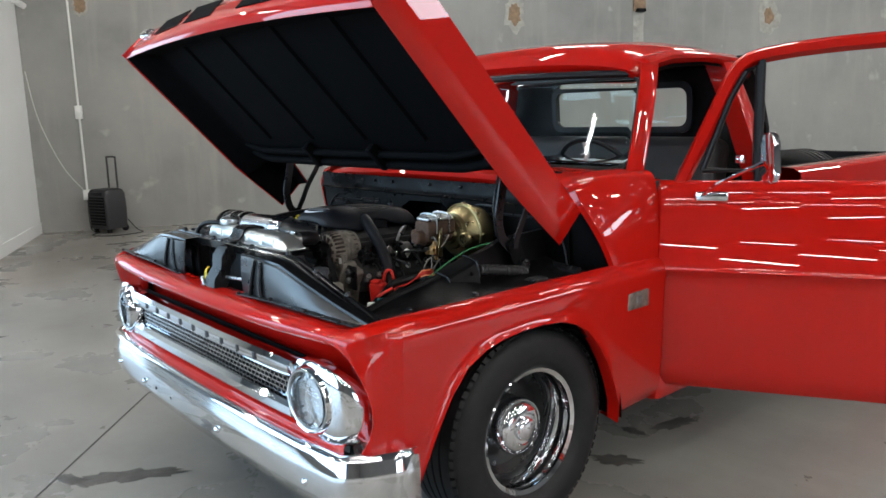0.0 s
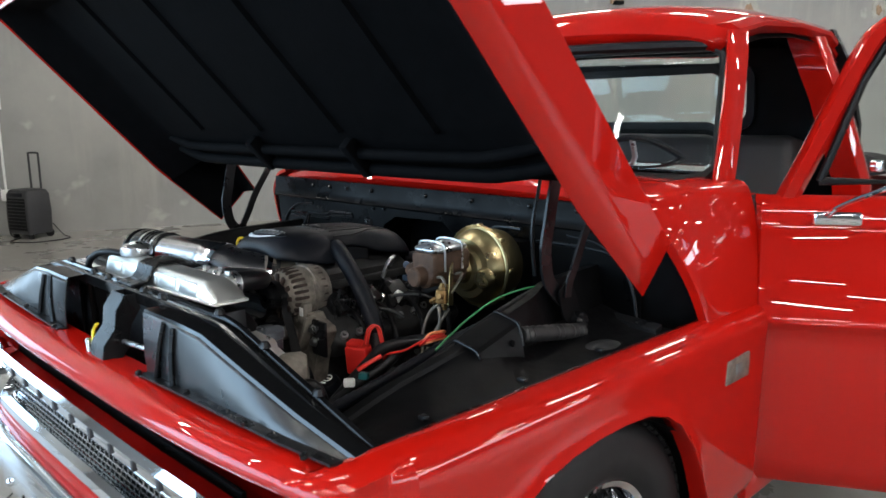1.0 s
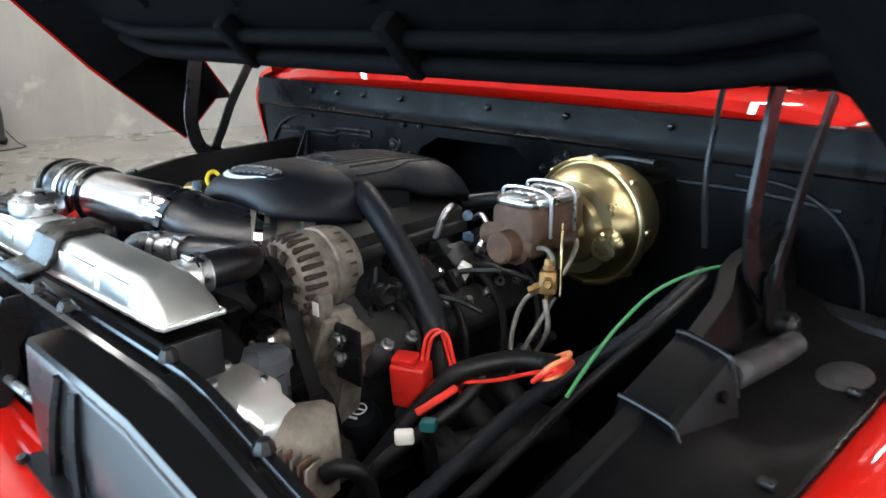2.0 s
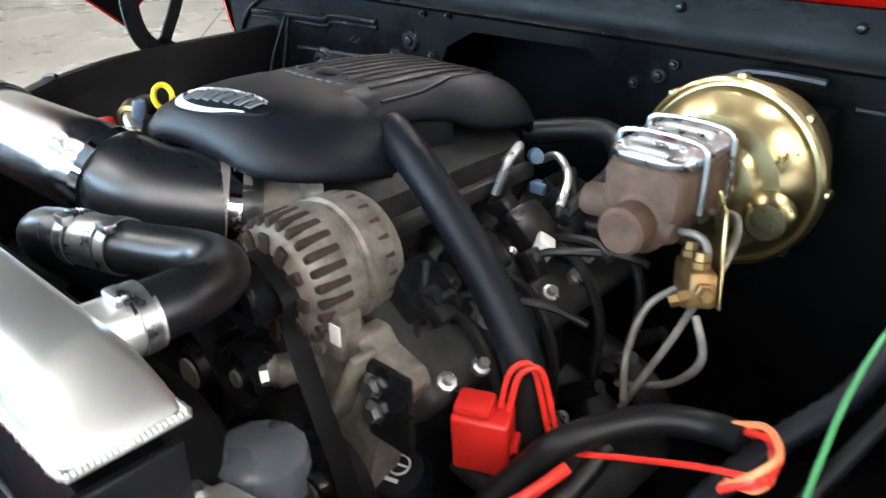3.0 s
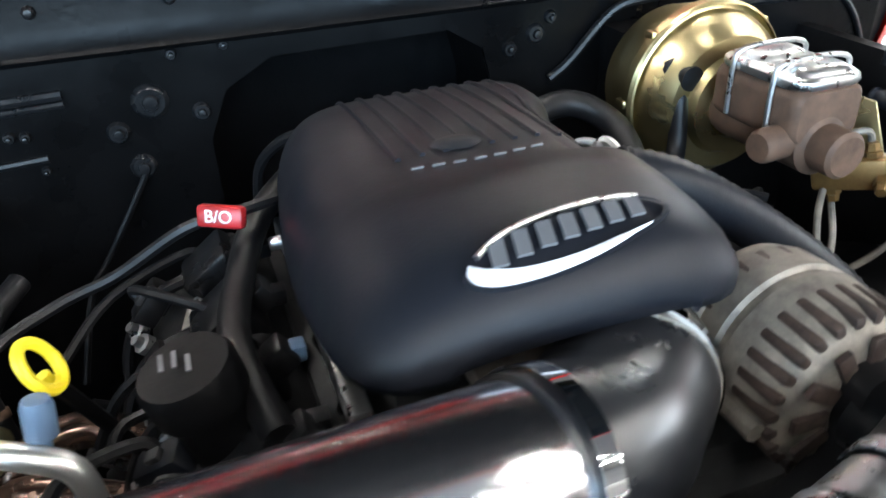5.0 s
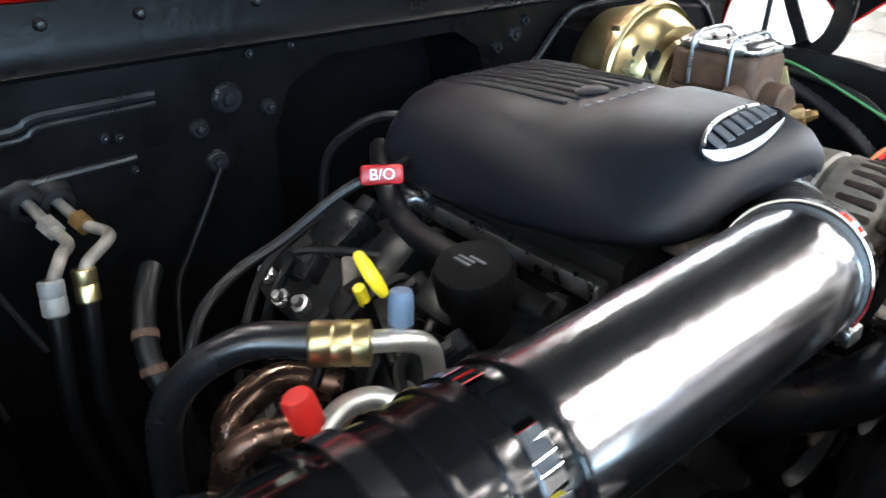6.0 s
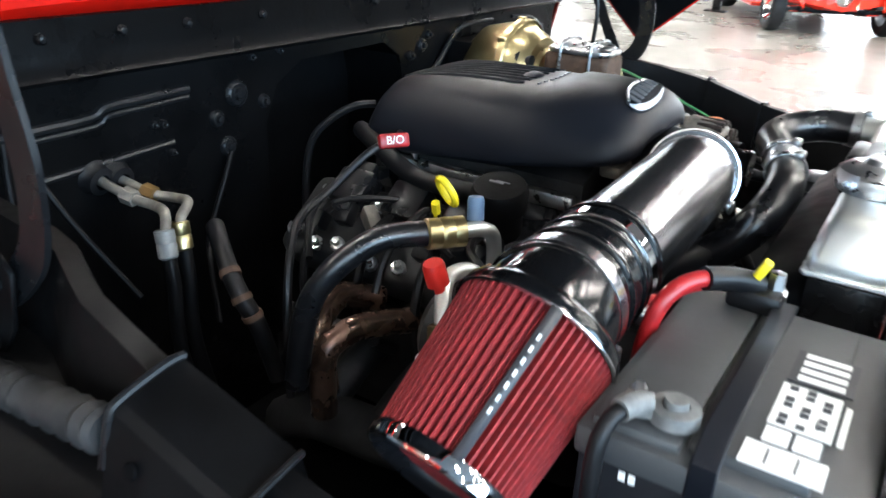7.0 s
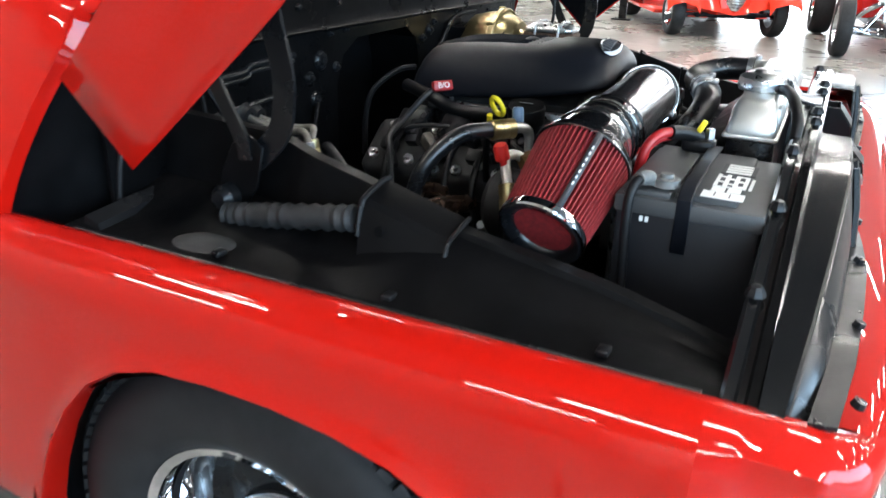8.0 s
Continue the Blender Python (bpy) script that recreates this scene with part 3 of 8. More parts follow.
def build_hood():
    def top(x, u):
        k = abs(x) / HOOD_X
        return 0.166 - 0.012 * k * k + 0.010 * math.exp(-((k - 0.42) / 0.10) ** 2)

    def front(x):
        return 0.985 + 0.035 * (1 - (x / HOOD_X) ** 2)

    def low(u):
        return -0.030 * min(1.0, u / 0.30)

    def rear(x):
        return 0.235 * (1 - min(1.0, max(0.0, (abs(x) - 0.72) / 0.10)) ** 1.5)

    xs = [0.0]
    for x in (0.15, 0.3, 0.42, 0.52, 0.62, 0.70, 0.73, 0.755, 0.78, 0.80, 0.82, 0.85, 0.872, 0.886):
        xs = [-x] + xs + [x]
    xs = [-HOOD_X] + xs + [HOOD_X]
    rings = []
    for u in [i / 16 for i in range(17)]:
        row = [on_hood(-HOOD_X, u * 0.975, low(u)), on_hood(-HOOD_X, u * 0.975, 0.06), on_hood(-HOOD_X, u * 0.975, 0.142)]
        for x in xs[1:-1]:
            e = max(0.0, (abs(x) - 0.80) / 0.093)
            r = rear(x)
            row.append(on_hood(x, r + u * (front(x) - 0.03 - r), top(x, u) - 0.010 * e * e))
        row += [on_hood(HOOD_X, u * 0.975, 0.142), on_hood(HOOD_X, u * 0.975, 0.06), on_hood(HOOD_X, u * 0.975, low(u))]
        rings.append(row)
    for du, f in ((0.012, 0.97), (0.026, 0.86), (0.034, 0.62), (0.030, 0.30), (0.018, 0.0)):
        row = [on_hood(-HOOD_X, 0.975 + du * 0.5, -0.03), on_hood(-HOOD_X, 0.975 + du * 0.5, 0.06 * f - 0.03 * (1 - f)), on_hood(-HOOD_X, 0.975 + du * 0.5, 0.142 * f - 0.03 * (1 - f))]
        for x in xs[1:-1]:
            row.append(on_hood(x, front(x) - 0.03 + du, top(x, 1) * f - 0.03 * (1 - f)))
        row += [on_hood(HOOD_X, 0.975 + du * 0.5, 0.142 * f - 0.03 * (1 - f)), on_hood(HOOD_X, 0.975 + du * 0.5, 0.06 * f - 0.03 * (1 - f)), on_hood(HOOD_X, 0.975 + du * 0.5, -0.03)]
        rings.append(row)
    hood = part("hood", loft(rings, False, False), RED, truck, "raised red hood with a black underside")
    solid(hood, 0.0025)
    # inner panel
    rows = []
    for u in [i / 10 for i in range(11)]:
        row = []
        for x in xs:
            xx = x * 0.994
            edge = min(1.0, (HOOD_X - abs(x)) / 0.10, (1.01 - u) / 0.06)
            r = 0.240
            row.append(on_hood(xx, r + u * (front(x) - 0.014 - r), low(r + u * 0.7) + 0.005 + 0.082 * max(0.0, edge) + 0.030 * max(0.0, 1 - u / 0.12) * max(0.0, edge)))
        rows.append(row)
    part("inner_panel", loft(rows, False, False), LINER_SHADE, hood, "black inner panel of the hood")
    for s in (-1, 1):
        rows = []
        for k in range(9):
            f = k / 8
            row = [on_hood(s * x, rear(x) + 0.004 + f * (0.245 - rear(x) - 0.004), top(x, 0) - 0.010 * max(0.0, (x - 0.80) / 0.093) ** 2 - 0.006) for x in (0.715, 0.73, 0.755, 0.78, 0.80, 0.82, 0.85, 0.872, 0.884)]
            row += [on_hood(s * (HOOD_X - 0.005), 0.005 + f * 0.24, n) for n in (0.136, 0.06, low(f * 0.245) + 0.003)]
            rows.append(row)
        part("ear_liner", loft(rows, False, False), LINER_SHADE, hood)
    for x in (-0.52, -0.18, 0.18, 0.52):
        rows = []
        for u in [0.42 + 0.53 * i / 6 for i in range(7)]:
            rows.append([on_hood(x + dx, u, n) for dx, n in ((-0.035, 0.062), (-0.022, 0.048), (0.022, 0.048), (0.035, 0.062))])
        part("rib", loft(rows, False, False), LINER_SHADE, hood)
    for u, r in ((0.30, 0.016), (0.355, 0.014)):
        part("cross_bar", tube([on_hood(-0.80, u + 0.02, 0.065), on_hood(-0.68, u + 0.005, 0.048), on_hood(-0.5, u, 0.042), on_hood(0.5, u, 0.042), on_hood(0.68, u + 0.005, 0.048), on_hood(0.80, u + 0.02, 0.065)], r, 10), LINER_SHADE, hood)
    for x in (-0.22, 0.22):
        part("clamp", box(on_hood(x, 0.345, 0.036), (0.032, 0.11, 0.036), 0.006, Matrix.Rotation(radians(-46), 4, "X")), LINER_SHADE, hood)
    # vents and marker lamps in the nose
    face = lambda x, f, o: on_hood(x, front(x) + 0.001 + o, top(x, 1) * f)
    for s in (-1, 1):
        for x0 in (0.10, 0.40):
            rows = []
            for k in range(7):
                x = s * (x0 + 0.24 * k / 6)
                rows.append([face(x, 0.30, 0.0035), face(x, 0.80, 0.0055), face(x, 0.80, 0.001), face(x, 0.30, 0.0)])
            part("vent", loft(rows), LINER_SHADE, hood, "dark air slot in the hood's nose")
        c = face(s * 0.79, 0.52, 0.004)
        lamp = part("marker_lamp", box(c, (0.085, 0.022, 0.046), 0.012, Matrix.Rotation(radians(-47), 4, "X"), 3), CHROME, hood, "small chrome-rimmed marker lamp")
        part("marker_lens", box(c + HOOD_U * 0.010, (0.068, 0.012, 0.032), 0.006, Matrix.Rotation(radians(-47), 4, "X"), 2), LENS, lamp)
    # hinges
    for s in (-1, 1):
        hp = lambda pts, r, per=5: tube([(s * x, y, z) for x, y, z in pts], r, 10, per)
        def strap(path, x, w):
            rows = []
            pts = curve([Vector((s * x, y, z)) for y, z in path], 5)
            for i, p in enumerate(pts):
                d = (pts[min(i + 1, len(pts) - 1)] - pts[max(i - 1, 0)]).normalized()
                q = Vector((0, -d.z, d.y)) * w * 0.5
                rows.append([p + q + Vector((s * 0.003, 0, 0)), p - q + Vector((s * 0.003, 0, 0)), p - q - Vector((s * 0.003, 0, 0)), p + q - Vector((s * 0.003, 0, 0))])
            return loft(rows)
        hinge = part("hood_hinge", plate([(1.075, 0.945), (1.100, 0.962), (1.130, 0.945), (1.150, 0.905), (1.165, 0.862), (1.150, 0.842), (1.118, 0.848), (1.090, 0.885)], lambda u, v, w: Vector((s * (0.706 + w), u, v)), 0.005, 0.0015), BLACK_DULL, truck, "black hood hinge with a coil spring")
        part("hinge_arm", strap([(1.085, 1.215), (1.068, 1.16), (1.055, 1.10), (1.043, 1.04), (1.052, 0.975), (1.085, 0.935), (1.125, 0.905)], 0.698, 0.034), BLACK, hinge)
        part("hinge_arm", strap([(1.235, 1.165), (1.215, 1.135), (1.165, 1.06), (1.135, 1.00), (1.110, 0.955), (1.105, 0.925)], 0.712, 0.022), BLACK, hinge)
        part("hinge_rivet", turn([(0.0, 0.008), (0.006, 0.007), (0.009, 0.0)], axis((s * 0.694, 1.118, 0.912), (-s, 0, 0)), 10), STEEL, hinge)
        part("hinge_pivot", turn([(0.0, 0.016), (0.012, 0.015), (0.020, 0.006), (0.021, -0.012), (0.0, -0.014)], axis((s * 0.722, 1.140, 0.866), (s, 0, 0)), 18), BLACK, hinge)
        part("spring_hook", hp([(0.735, 1.120, 0.850), (0.728, 1.135, 0.854), (0.720, 1.148, 0.866), (0.720, 1.140, 0.880)], 0.005), STEEL, hinge)
        part("hinge_spring", ribbed([(s * 0.750, 0.900, 0.889), (s * 0.745, 1.02, 0.868), (s * 0.737, 1.126, 0.848)], 0.0185, 44, 0.2, 14), CAST_DARK, hinge)
        if s > 0:
            part("hood_stay", hp([(0.597, 1.155, 1.215), (0.597, 1.146, 1.168), (0.597, 1.120, 1.063), (0.602, 1.125, 0.955)], 0.0045), BLACK, hinge)
    return hood


build_hood()


def cowl_rake(z):
    """How far the cowl's front edge leans back below its top."""
    return 0.42 * max(0.0, 1.065 - z)


def cowl_x(top_x, zt, z):
    """Half width of the cowl's side at a height."""
    g = min(1.0, max(0.0, (zt - 0.008 - z) / (zt - 0.808)))
    return top_x + 0.030 + (0.903 - top_x - 0.030) * (1 - (1 - g) ** 2.1)


def build_cab():
    cab = part("cab_floor", box((0, 2.10, 0.42), (1.62, 1.0, 0.06), 0.01), BLACK_DULL, truck)
    # cowl: the panel between hood and windscreen
    rows = []
    for y, z, w in ((1.296, 1.100, 0.775), (1.290, 1.120, 0.775), (1.298, 1.136, 0.778), (1.325, 1.146, 0.785), (1.40, 1.152, 0.80), (1.50, 1.155, 0.815), (1.60, 1.152, 0.83), (1.70, 1.15, 0.84)):
        row = []
        for k in range(-10, 11):
            f = k / 10
            row.append(Vector((f * w, y + 0.05 * f * f * (1 if y > 1.45 else 0.3), z + 0.012 * (1 - f * f) - 0.035 * abs(f) ** 8)))
        rows.append(row)
    cowl = part("cowl", loft(rows, False, False), RED, truck, "red cowl panel with a row of air slots")
    solid(cowl, 0.006)
    for k in range(62):
        f = -0.66 + 1.32 * k / 61
        part("air_slot", box((f, 1.365 + 0.015 * f * f, 1.1545 + 0.012 * (1 - (f / 0.8) ** 2) ), (0.0065, 0.05, 0.006), 0.001, Matrix.Rotation(radians(-20), 4, "Z"), 1), LINER_SHADE, cowl) if abs(f) < 0.67 else None
    # cowl sides below the windscreen posts
    for s in (1, -1):
        rows = []
        for y, top_x, zt in ((1.300, 0.775, 1.100), (1.308, 0.778, 1.108), (1.33, 0.783, 1.115), (1.38, 0.792, 1.122), (1.45, 0.802, 1.128), (1.55, 0.812, 1.130), (1.665, 0.818, 1.130), (1.70, 0.819, 1.130)):
            sec = [(0.742, zt + 0.030), (top_x - 0.004, zt + 0.022), (top_x + 0.010, zt + 0.018), (top_x + 0.022, zt + 0.008)]
            sec += [(cowl_x(top_x, zt, z), z) for z in [zt - 0.008 - (zt - 0.808) * k / 12 for k in range(13)]]
            rows.append([Vector((s * (x - (0.022 if y < 1.304 else 0.004 if y < 1.31 else 0)), y + cowl_rake(z) * max(0.0, (1.70 - y) / 0.40), z)) for x, z in sec])
        part("cowl_side", loft(rows, False, False), RED, truck)
        rows = []
        for z in (0.80, 0.87, 0.93, 1.00, 1.04, 1.08, 1.105):
            xo = cowl_x(0.775, 1.10, min(z, 1.09)) - 0.022
            rows.append([Vector((s * x, 1.308 + y * cowl_rake(z), z)) for x, y in ((0.70, 0.2), (0.77, 0.3), (xo - 0.03, 0.9), (xo, 1.0))])
        part("cowl_end", loft(rows, False, False), BLACK_DULL, truck)
        # windscreen post
        post = [(0.792, 1.625, 1.13), (0.775, 1.68, 1.23), (0.757, 1.735, 1.35), (0.738, 1.785, 1.47), (0.722, 1.815, 1.545)]
        rows = [[Vector((s * (x + dx + 0.004), y + dy, z)) for dx, dy in ((-0.006, -0.005), (-0.003, -0.032), (0.006, -0.040), (0.018, -0.02), (0.020, 0.05), (-0.01, 0.055))] for x, y, z in post]
        part("windscreen_post", loft(rows), RED, truck)
        # door opening: rocker, rear post
        part("rocker", box((s * 0.86, 2.16, 0.335), (0.10, 1.02, 0.11), 0.03), RED, truck)
        part("rear_post", loft([[Vector((s * (x + dx), y + dy, z)) for dx, dy in ((-0.09, -0.03), (0.0, -0.03), (0.012, 0.0), (0.006, 0.05), (-0.03, 0.11), (-0.10, 0.17), (-0.12, 0.15))] for x, y, z in ((0.90, 2.50, 0.30), (0.91, 2.50, 0.75), (0.88, 2.47, 1.10), (0.81, 2.42, 1.36), (0.74, 2.38, 1.56))]), RED, truck)
        part("roof_rail", loft([[Vector((s * (x + dx), y, z + dz)) for dx, dz in ((-0.05, -0.03), (0.01, -0.035), (0.03, -0.02), (0.032, -0.008), (0.005, 0.01), (-0.05, 0.01))] for x, y, z in ((0.715, 1.81, 1.555), (0.725, 1.95, 1.585), (0.728, 2.2, 1.595), (0.722, 2.45, 1.585), (0.71, 2.55, 1.56))]), RED, truck)
    # roof
    rows = []
    for y, z, w, c in ((1.775, 1.505, 0.70, 0.03), (1.765, 1.525, 0.715, 0.045), (1.785, 1.565, 0.725, 0.045), (1.84, 1.592, 0.735, 0.055), (1.95, 1.612, 0.74, 0.055), (2.15, 1.625, 0.742, 0.052), (2.35, 1.620, 0.738, 0.05), (2.50, 1.595, 0.73, 0.045), (2.635, 1.55, 0.72, 0.035)):
        rows.append([Vector((f * w, y + 0.02 * f * f, z + c * (1 - abs(f) ** 2.5) - (0.05 if y > 1.8 else 0.02) * abs(f) ** 10)) for f in [k / 12 for k in range(-12, 13)]])
    roof = part("roof", loft(rows, False, False), RED, truck)
    solid(roof, 0.02)
    part("headliner", loft([[p - Vector((0, 0, 0.03)) for p in r] for r in rows[3:]], False, False), BLACK_DULL, truck)
    # rear wall with its window
    bm = bmesh.new()
    pl = lambda u, v, w: Vector((u, 2.674 - (v - 0.4) * 0.055 + w, v))
    for o in ([(-0.80, 0.40), (0.80, 0.40), (0.80, 1.277), (-0.80, 1.277)], [(-0.76, 1.48), (0.76, 1.48), (0.70, 1.60), (-0.70, 1.60)], [(-0.80, 1.277), (-0.42, 1.277), (-0.42, 1.48), (-0.76, 1.48)], [(0.42, 1.277), (0.80, 1.277), (0.76, 1.48), (0.42, 1.48)]):
        plate(o, pl, 0.03, bm=bm)
    rear = part("cab_rear_wall", bm, BLACK_DULL, truck)
    part("rear_glass", plate(rounded(0.86, 0.22, 0.05), lambda u, v, w: pl(u, 1.3785 + v, w + 0.012), 0.005), GLASS, rear).visible_shadow = False
    out, inn = rounded(0.88, 0.245, 0.06), rounded(0.82, 0.185, 0.045)
    part("rear_seal", loft([[pl(u, 1.3785 + v, w) for u, v in o] for o, w in ((out, -0.003), (out, -0.014), (inn, -0.014), (inn, 0.01))], True, False), RUBBER, rear)
    # windscreen
    def screen(f, g, o=0.0):
        x = f * (0.802 - 0.066 * g)
        return Vector((x, 1.565 + 0.165 * g + 0.105 * f * f - 0.02 * (1 - f * f) + o, 1.150 + 0.375 * g - 0.012 * f * f))
    grid = [[screen(k / 12, g / 6) for k in range(-12, 13)] for g in range(7)]
    ws = part("windscreen", loft(grid, False, False), GLASS, truck, "clear curved windscreen")
    solid(ws, 0.004)
    ws.visible_shadow = False
    edge = [(f / 10, 0.0) for f in range(-9, 10)] + [(0.965, 0.03), (1.0, 0.10)] + [(1.0, g / 6) for g in range(1, 6)] + [(0.99, 0.93), (0.95, 1.0)] + [(f / 10, 1.0) for f in range(9, -10, -1)] + [(-0.95, 1.0), (-0.99, 0.93)] + [(-1.0, g / 6) for g in range(5, 0, -1)] + [(-1.0, 0.10), (-0.965, 0.03)]
    pts = [screen(f * 0.965, 0.02 + 0.965 * g, -0.006) for f, g in edge]
    part("screen_seal", tube(pts + [pts[0]], 0.016, 8, 1), RUBBER, ws)
    # inside
    part("dashboard", loft([[Vector((x, y, z)) for y, z in ((1.62, 1.10), (1.76, 1.11), (1.80, 1.06), (1.78, 0.92), (1.70, 0.88), (1.60, 0.90))] for x in (-0.78, -0.3, 0.3, 0.78)]), RED_INNER, truck)
    part("seat_cushion", box((0, 2.22, 0.74), (1.34, 0.52, 0.17), 0.05, None, 3), SEAT, truck)
    part("seat_back", box((0, 2.47, 0.98), (1.34, 0.16, 0.52), 0.05, Matrix.Rotation(radians(-10), 4, "X"), 3), SEAT, truck)
    col = (0.38, 1.98, 1.08)
    m = axis(col, (0, 0.85, 0.52))
    sw = part("steering_wheel", tube([m @ Vector((0.20 * math.cos(a), 0.20 * math.sin(a), 0)) for a in [2 * math.pi * k / 40 for k in range(41)]], 0.011, 8, 1), PLASTIC, truck)
    for a in (90, 210, 330):
        part("spoke", tube([m @ Vector((0.03 * math.cos(radians(a)), 0.03 * math.sin(radians(a)), -0.03)), m @ Vector((0.20 * math.cos(radians(a)), 0.20 * math.sin(radians(a)), 0))], 0.009, 8, 1), STEEL, sw)
    part("horn_button", turn([(0.0, 0.0), (0.03, -0.005), (0.045, -0.03), (0.03, -0.05), (0.02, -0.25), (0.0, -0.25)], m, 20), CHROME, sw)
    return cab


build_cab()

# driver's door, standing open
DOOR_H = Vector((0.885, 1.668, 0))
DOOR_D = Vector((0.875, 0.484, 0))
DOOR_P = Vector((-0.484, 0.875, 0))


def on_door(d, z, w=0.0):
    """d: along the door from its hinge; w: inwards from its outer skin."""
    return DOOR_H + DOOR_D * d + DOOR_P * w + Vector((0, 0, z))


def build_door():
    zs = [(0.345, 0.022), (0.36, 0.008), (0.42, 0.0), (0.60, -0.012), (0.74, -0.018), (0.770, -0.020), (0.785, -0.030), (0.797, -0.038), (0.815, -0.034), (0.83, -0.026), (0.95, -0.006), (1.03, 0.006), (1.075, 0.018), (1.105, 0.040), (1.115, 0.062), (1.11, 0.10)]
    rows = []
    for d in (0.0, 0.012, 0.05, 0.2, 0.4, 0.6, 0.8, 1.0, 1.048, 1.06):
        rows.append([on_door(d, z, w + (0.02 if d in (0.0, 1.06) else 0)) for z, w in zs])
    door = part("door", loft(rows, False, False), RED, truck, "open red driver's door with a vent window")
    part("inner_skin", plate([(0.0, 0.35), (1.06, 0.35), (1.06, 1.10), (0.0, 1.10)], lambda u, v, w: on_door(u, v, 0.095 + w), 0.012, 0.003), RED_INNER, door)
    part("front_edge", plate([(0.02, 0.35), (0.098, 0.35), (0.098, 1.105), (0.03, 1.09)], lambda u, v, w: on_door(w, v, u), 0.008), RED, door)
    # window frame
    line = [(0.075, 1.10, 0.062), (0.115, 1.19, 0.066), (0.185, 1.35, 0.076), (0.240, 1.475, 0.082), (0.275, 1.520, 0.084), (0.33, 1.545, 0.086), (0.5, 1.568, 0.088), (0.75, 1.580, 0.088), (0.95, 1.570, 0.087), (1.02, 1.53, 0.084), (1.05, 1.42, 0.078), (1.06, 1.10, 0.065)]
    line = [tuple(p) for p in curve([(a, b, c) for a, b, c in line], 5)]
    rows = []
    for i, (d, z, w) in enumerate(line):
        a, b = line[max(i - 1, 0)], line[min(i + 1, len(line) - 1)]
        t = Vector((b[0] - a[0], b[1] - a[1]))
        t.normalize()
        nx, nz = t.y, -t.x
        wide = 0.026
        rows.append([on_door(d + nx * o * wide, z + nz * o * wide, w + q) for o, q in ((-1, 0.0), (-0.6, -0.018), (0.4, -0.016), (1, 0.004), (1, 0.035), (-1, 0.04))])
    part("window_frame", loft(rows), RED, door)
    # vent window: glass, rubber, divider bar
    tri = [(0.150, 1.150), (0.325, 1.150), (0.325, 1.515), (0.285, 1.495), (0.235, 1.40)]
    v = part("vent_window", plate(tri, lambda u, z, w: on_door(u, z, 0.068 + 0.045 * (z - 1.1) + w), 0.005), GLASS, door)
    v.visible_shadow = False
    part("vent_seal", tube([on_door(u, z, 0.066 + 0.045 * (z - 1.1)) for u, z in tri + [tri[0]]], 0.011, 8, 1), RUBBER, v)
    part("divider_bar", tube([on_door(0.335, 1.11, 0.068), on_door(0.335, 1.54, 0.088)], 0.015, 8, 1), RUBBER, v)
    part("vent_latch", box(on_door(0.275, 1.19, 0.055), (0.03, 0.02, 0.03), 0.006), CHROME, v)
    # mirror
    b = on_door(0.185, 1.062, 0.004)
    turn_d = Matrix.Rotation(math.atan2(DOOR_D.y, DOOR_D.x), 4, "Z")
    mir = part("side_mirror", box(b, (0.115, 0.020, 0.036), 0.010, turn_d, 3), CHROME, door, "chrome side mirror on a slim arm")
    head = on_door(0.375, 1.205, -0.16)
    part("mirror_arm", tube([on_door(0.16, 1.07, -0.01), on_door(0.19, 1.10, -0.03), on_door(0.29, 1.16, -0.10), on_door(0.365, 1.20, -0.145)], 0.007, 8, 4), CHROME, mir)
    m = Matrix.Translation(head) @ Matrix.Rotation(radians(138), 4, "Z") @ Matrix.Rotation(radians(8), 4, "Y")
    part("mirror_head", plate(rounded(0.105, 0.165, 0.032, 6), lambda u, v, w: m @ Vector((u, w, v)), 0.022, 0.007, 3), CHROME, mir)
    part("door_handle", tube([on_door(0.93, 0.955, 0.0), on_door(0.93, 0.965, -0.03), on_door(0.99, 0.968, -0.035), on_door(1.03, 0.965, -0.03), on_door(1.03, 0.955, 0.0)], 0.010, 8, 5), CHROME, door)
    return door


build_door()


def build_bed():
    for s in (1, -1):
        rows = []
        for y in (2.70, 2.72, 3.4, 4.2, 4.85, 4.87):
            rows.append([Vector((s * x, y, z)) for x, z in ((0.76, 0.47), (0.76, 1.07), (0.79, 1.085), (0.85, 1.10), (0.90, 1.095), (0.93, 1.075), (0.95, 0.98), (0.975, 0.80), (0.96, 0.78), (0.95, 0.50), (0.92, 0.34))])
        part("bed_side", loft(rows, False, False), RED, truck)
        part("bed_liner", box((s * 0.752, 3.78, 0.80), (0.012, 2.1, 0.58), 0.004), BLACK_DULL, truck)
    part("bed_floor", box((0, 3.78, 0.48), (1.5, 2.16, 0.04), 0.005), BLACK_DULL, truck)
    part("bed_front", box((0, 2.72, 0.77), (1.50, 0.03, 0.60), 0.006), BLACK_DULL, truck)
    part("tailgate", box((0, 4.88, 0.77), (1.52, 0.05, 0.56), 0.012), BLACK_DULL, truck)


build_bed()


